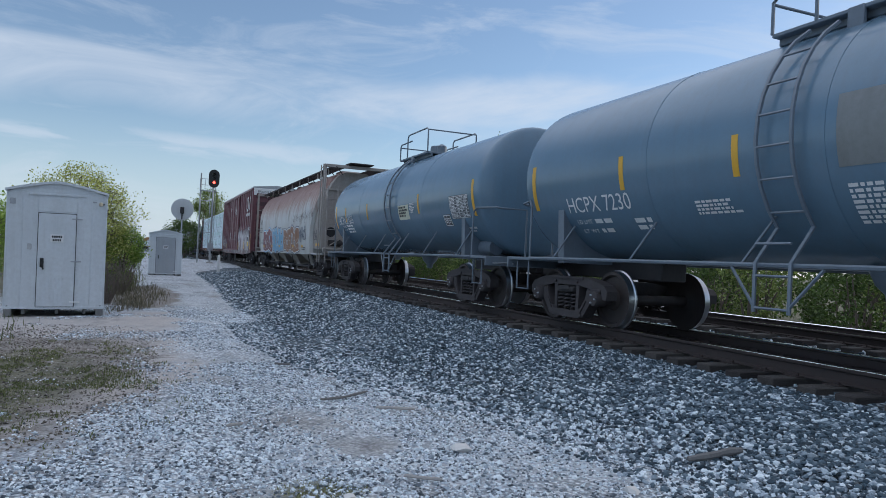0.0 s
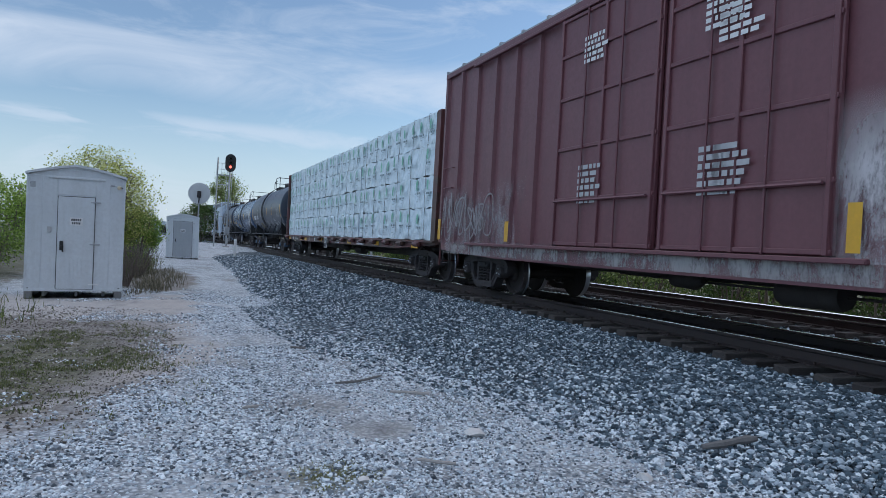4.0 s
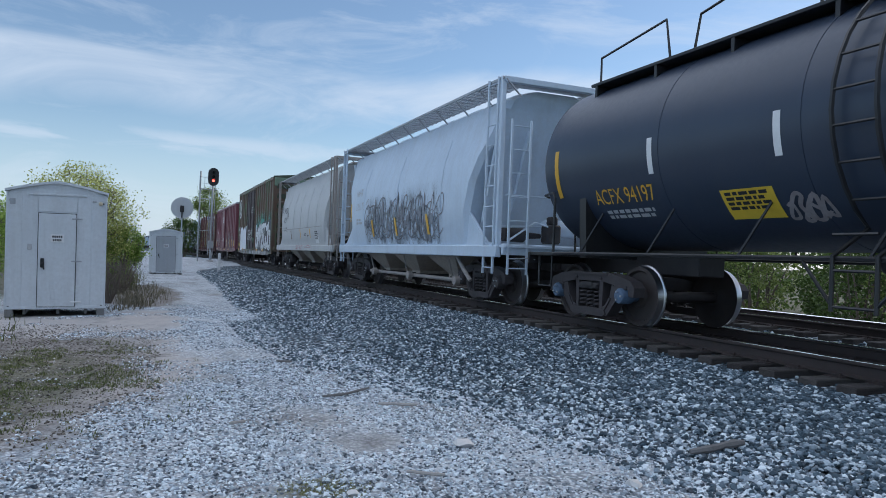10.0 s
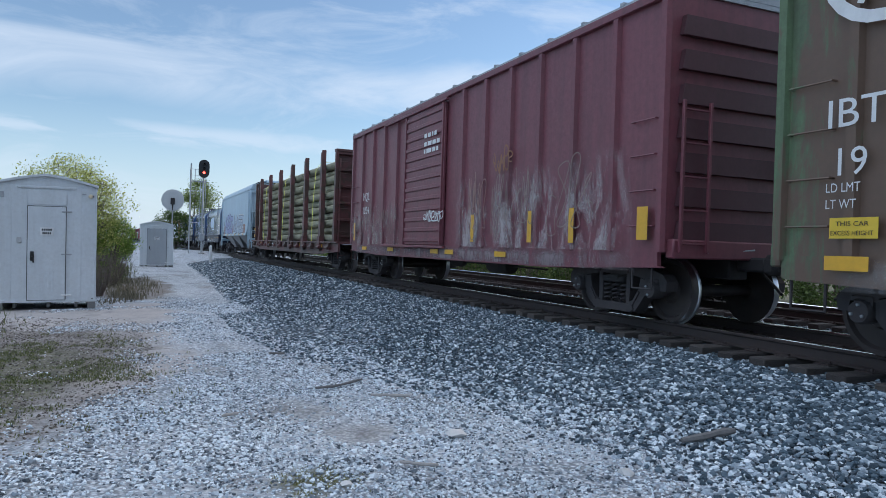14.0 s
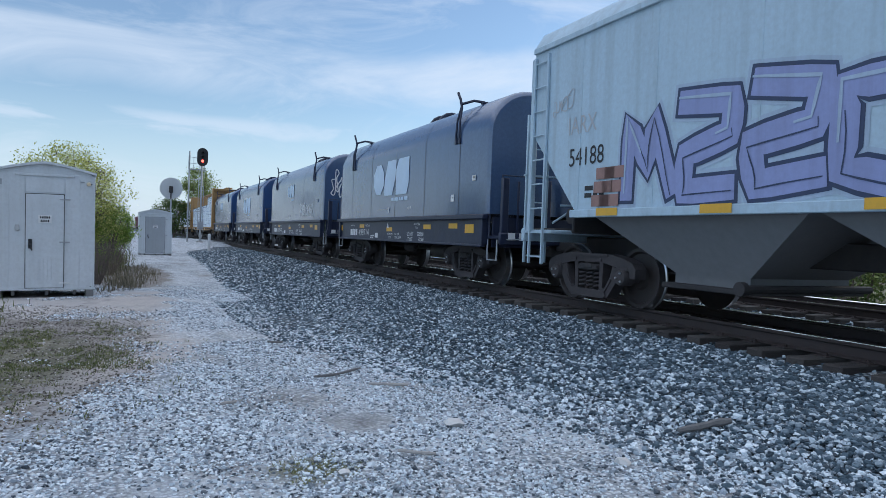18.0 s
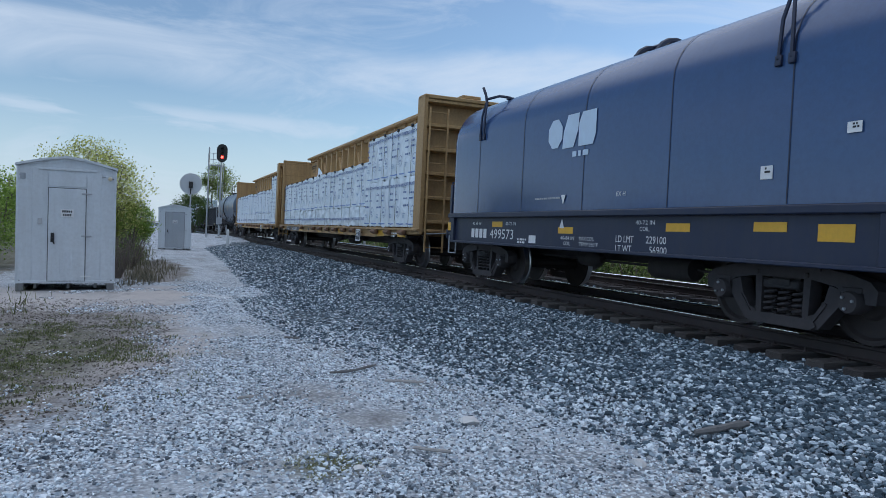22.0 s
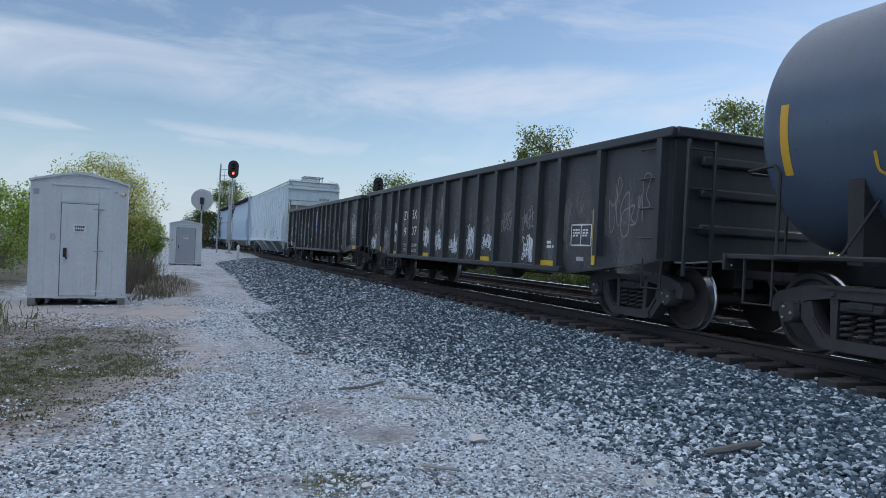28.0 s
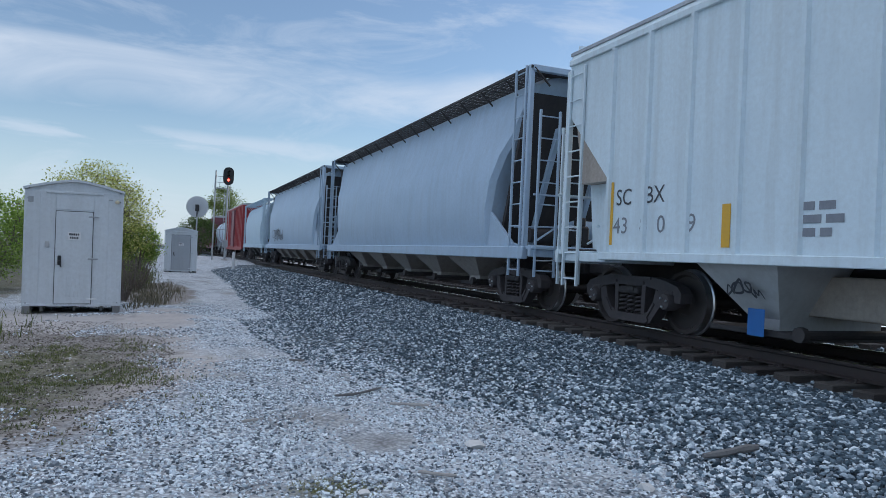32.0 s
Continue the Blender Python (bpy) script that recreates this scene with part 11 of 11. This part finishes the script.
    spots = ((-4.38, -3.7, 1.5, 2.1), (-4.38, -3.7, 1.0, 1.5), (-3.4, -2.7, 0.85, 1.5), (-2.45, -1.7, 0.8, 1.02), (-1.48, -0.75, 1.3, 1.75), (-1.48, -0.75, 0.95, 1.25), (0.45, 1.2, 1.3, 2.0), (1.43, 2.2, 1.5, 2.2), (2.4, 3.15, 1.3, 2.2), (3.4, 4.1, 1.0, 1.9), (6.3, 7.0, 0.9, 2.2), (-7.3, -6.65, 1.3, 1.9))
    for k, (u0, u1, w0, w1) in enumerate(spots):
        scrawl(car, sf, u0, u1, w0, w1, SILVER if k % 2 else GREYLET, 80 + k, "grey-white sprayed scrawl", 0.022, 6)
    worn = haze("worn_spray", (0.4, 0.42, 0.45), 0.7, 2.2, 0.46)
    for u, w, du, dw in ((-4.5, 0.9, 0.8, 1.1), (-3.5, 0.85, 0.7, 0.8), (-1.6, 0.9, 0.7, 0.8), (0.3, 0.9, 1.6, 1.3), (2.3, 0.9, 1.3, 1.3), (5.6, 0.9, 1.6, 1.3)):
        patch("graffiti", car, sf, u, w, du, dw, worn, "worn grey spray paint", 0.006)
    for u in (-7.3, -4.25, -1.35, 1.6, 4.4, 6.5):
        plate(car, sf, u, u + 0.45, 0.85, 0.97, YELLOW, "reflector")
    # off-white ribbed hopper
    car, sf, xf, xb = T["x"]
    write(car, sf, "SC", -7.68, 1.84, 0.24, SOOTSPRAY, 0.36)
    write(car, sf, "BX", -6.98, 1.84, 0.24, SOOTSPRAY, 0.4)
    for body, u, wd in (("43", -7.74, 0.34), ("8", -7.1, 0.16), ("0", -6.72, 0.16), ("9", -6.12, 0.16)):
        write(car, sf, body, u, 1.42, 0.24, FADEDSOOT, wd)
    for u, w0, w1 in ((-7.9, 1.25, 2.2), (-5.5, 1.22, 1.75), (7.54, 1.22, 2.15), (2.9, 1.2, 1.7), (0.3, 1.2, 1.6)):
        plate(car, sf, u, u + 0.14, w0, w1, YELLOW, "reflector_stripe", off=0.008)
    for u, w in ((5.65, 2.5), (6.4, 2.6)):
        plate(car, sf, u, u + 0.45, w, w + 0.12, GREYLET, "painted_out_patch")
    plate(car, sf, 5.6, 6.05, 1.36, 1.66, SOOTSPRAY, "stencil_plate", "dark stencil plate", 3, WHITE, 0.04)
    plate(car, sf, 6.3, 6.75, 1.1, 1.24, SOOTSPRAY, "plate")
    bars(car, sf, -4.35, 1.62, 0.55, 3, 0.09, FADEDSOOT, 3)
    write(car, sf, "LD", -3.3, 1.75, 0.1, FADEDSOOT, 0.18)
    write(car, sf, "NEW 4", -3.35, 1.42, 0.1, FADEDSOOT, 0.42)
    scrawl(car, sf, 2.9, 5.2, 1.1, 2.1, SOOTSPRAY, 91, "thin black sprayed tags", 0.02, 9)
    scrawl(car, sf, -0.5, 1.2, 1.15, 1.9, SOOTSPRAY, 92, "thin black sprayed tags", 0.02, 7)
    mural(car, flat(1.245), 8.0, 8.75, 1.2, 1.95, 2, SCHOP, REDSPRAY, SCHOP, 93, "red outlined spray-painted shapes", None, 0.0, True, 0.22)
    scrawl(car, sf, 6.4, 6.85, 3.05, 3.12, SOOTSPRAY, 97, "short black scrape", 0.02, 2)
    scrawl(car, sf, 6.95, 7.7, 3.12, 3.2, SOOTSPRAY, 98, "short black scrape", 0.012, 3)
    end = lambda u, w, o: (xf - 0.33 + o, u, w)
    scrawl(car, end, -1.3, -0.5, 2.3, 2.9, REDSPRAY, 94, "red sprayed loop on the car end", 0.06, 3)
    write(car, end, "SCBX", 0.35, 3.5, 0.14, INK, 0.6)
    for m in (-5.4, -1.5, 2.4, 6.3):
        plate(car, flat(1.09), m - 0.04, m + 0.22, 0.17, 0.5, POSTER, "chute_cover", "bright blue outlet cover")
        scrawl(car, lambda u, w, o: (u, -1.42 + (1.05 - w) * 0.62 - o, w), m - 0.3, m + 0.3, 0.62, 0.86, SOOTSPRAY, 99, "small dark stencil on the chute", 0.03, 4)
    car, sf, xf, xb = T["z"]
    scrawl(car, sf, -5.5, -1.5, 1.4, 2.2, SOOTSPRAY, 95, "faint dark tag along the sill", 0.06, 9)


markings()


# ---- movement ----
def car_pose(mid, half, t):
    s = mid + SPEED * (t - 16.0)
    a, b = on_track(s - half), on_track(s + half)
    return Matrix.Translation((a + b) / 2) @ Matrix.Rotation(math.atan2(b.y - a.y, b.x - a.x), 4, "Z")


def motions():
    where = {}
    for car, mid, half in CARS:
        where[car.name] = (mid, half)
        walk(car, [(t, car_pose(mid, half, t)) for t in range(0, 33, 4)])
    for ob, car, m in RIDERS:
        mid, half = where[car.name]
        walk(ob, [(t, car_pose(mid, half, t) @ m) for t in range(0, 33, 4)])
    # wheels turn while they roll along the near stretch of track
    for w, car, place, x in TURNING:
        mid, half = where[car.name]
        s0 = mid + place - SPEED * 16.0
        t0, t1 = max(0.0, (-32.0 - s0) / SPEED), min(32.0, (6.0 - s0) / SPEED)
        if t1 <= t0:
            continue
        times = [0.0] if t0 > 0 else []
        n = int((t1 - t0) / 0.0333333) + 1
        times += [t0 + 0.0333333 * k for k in range(n)]
        if times[-1] < 31.95:
            times.append(32.0)
        rows = []
        for t in times:
            run = min(max(t, t0), t0 + 0.0333333 * (n - 1)) - t0
            rows.append((t, Matrix.Translation((x, 0, 0.457)) @ Matrix.Rotation(SPEED * run / 0.457 % (2 * math.pi), 4, "Y")))
        walk(w, rows)


motions()
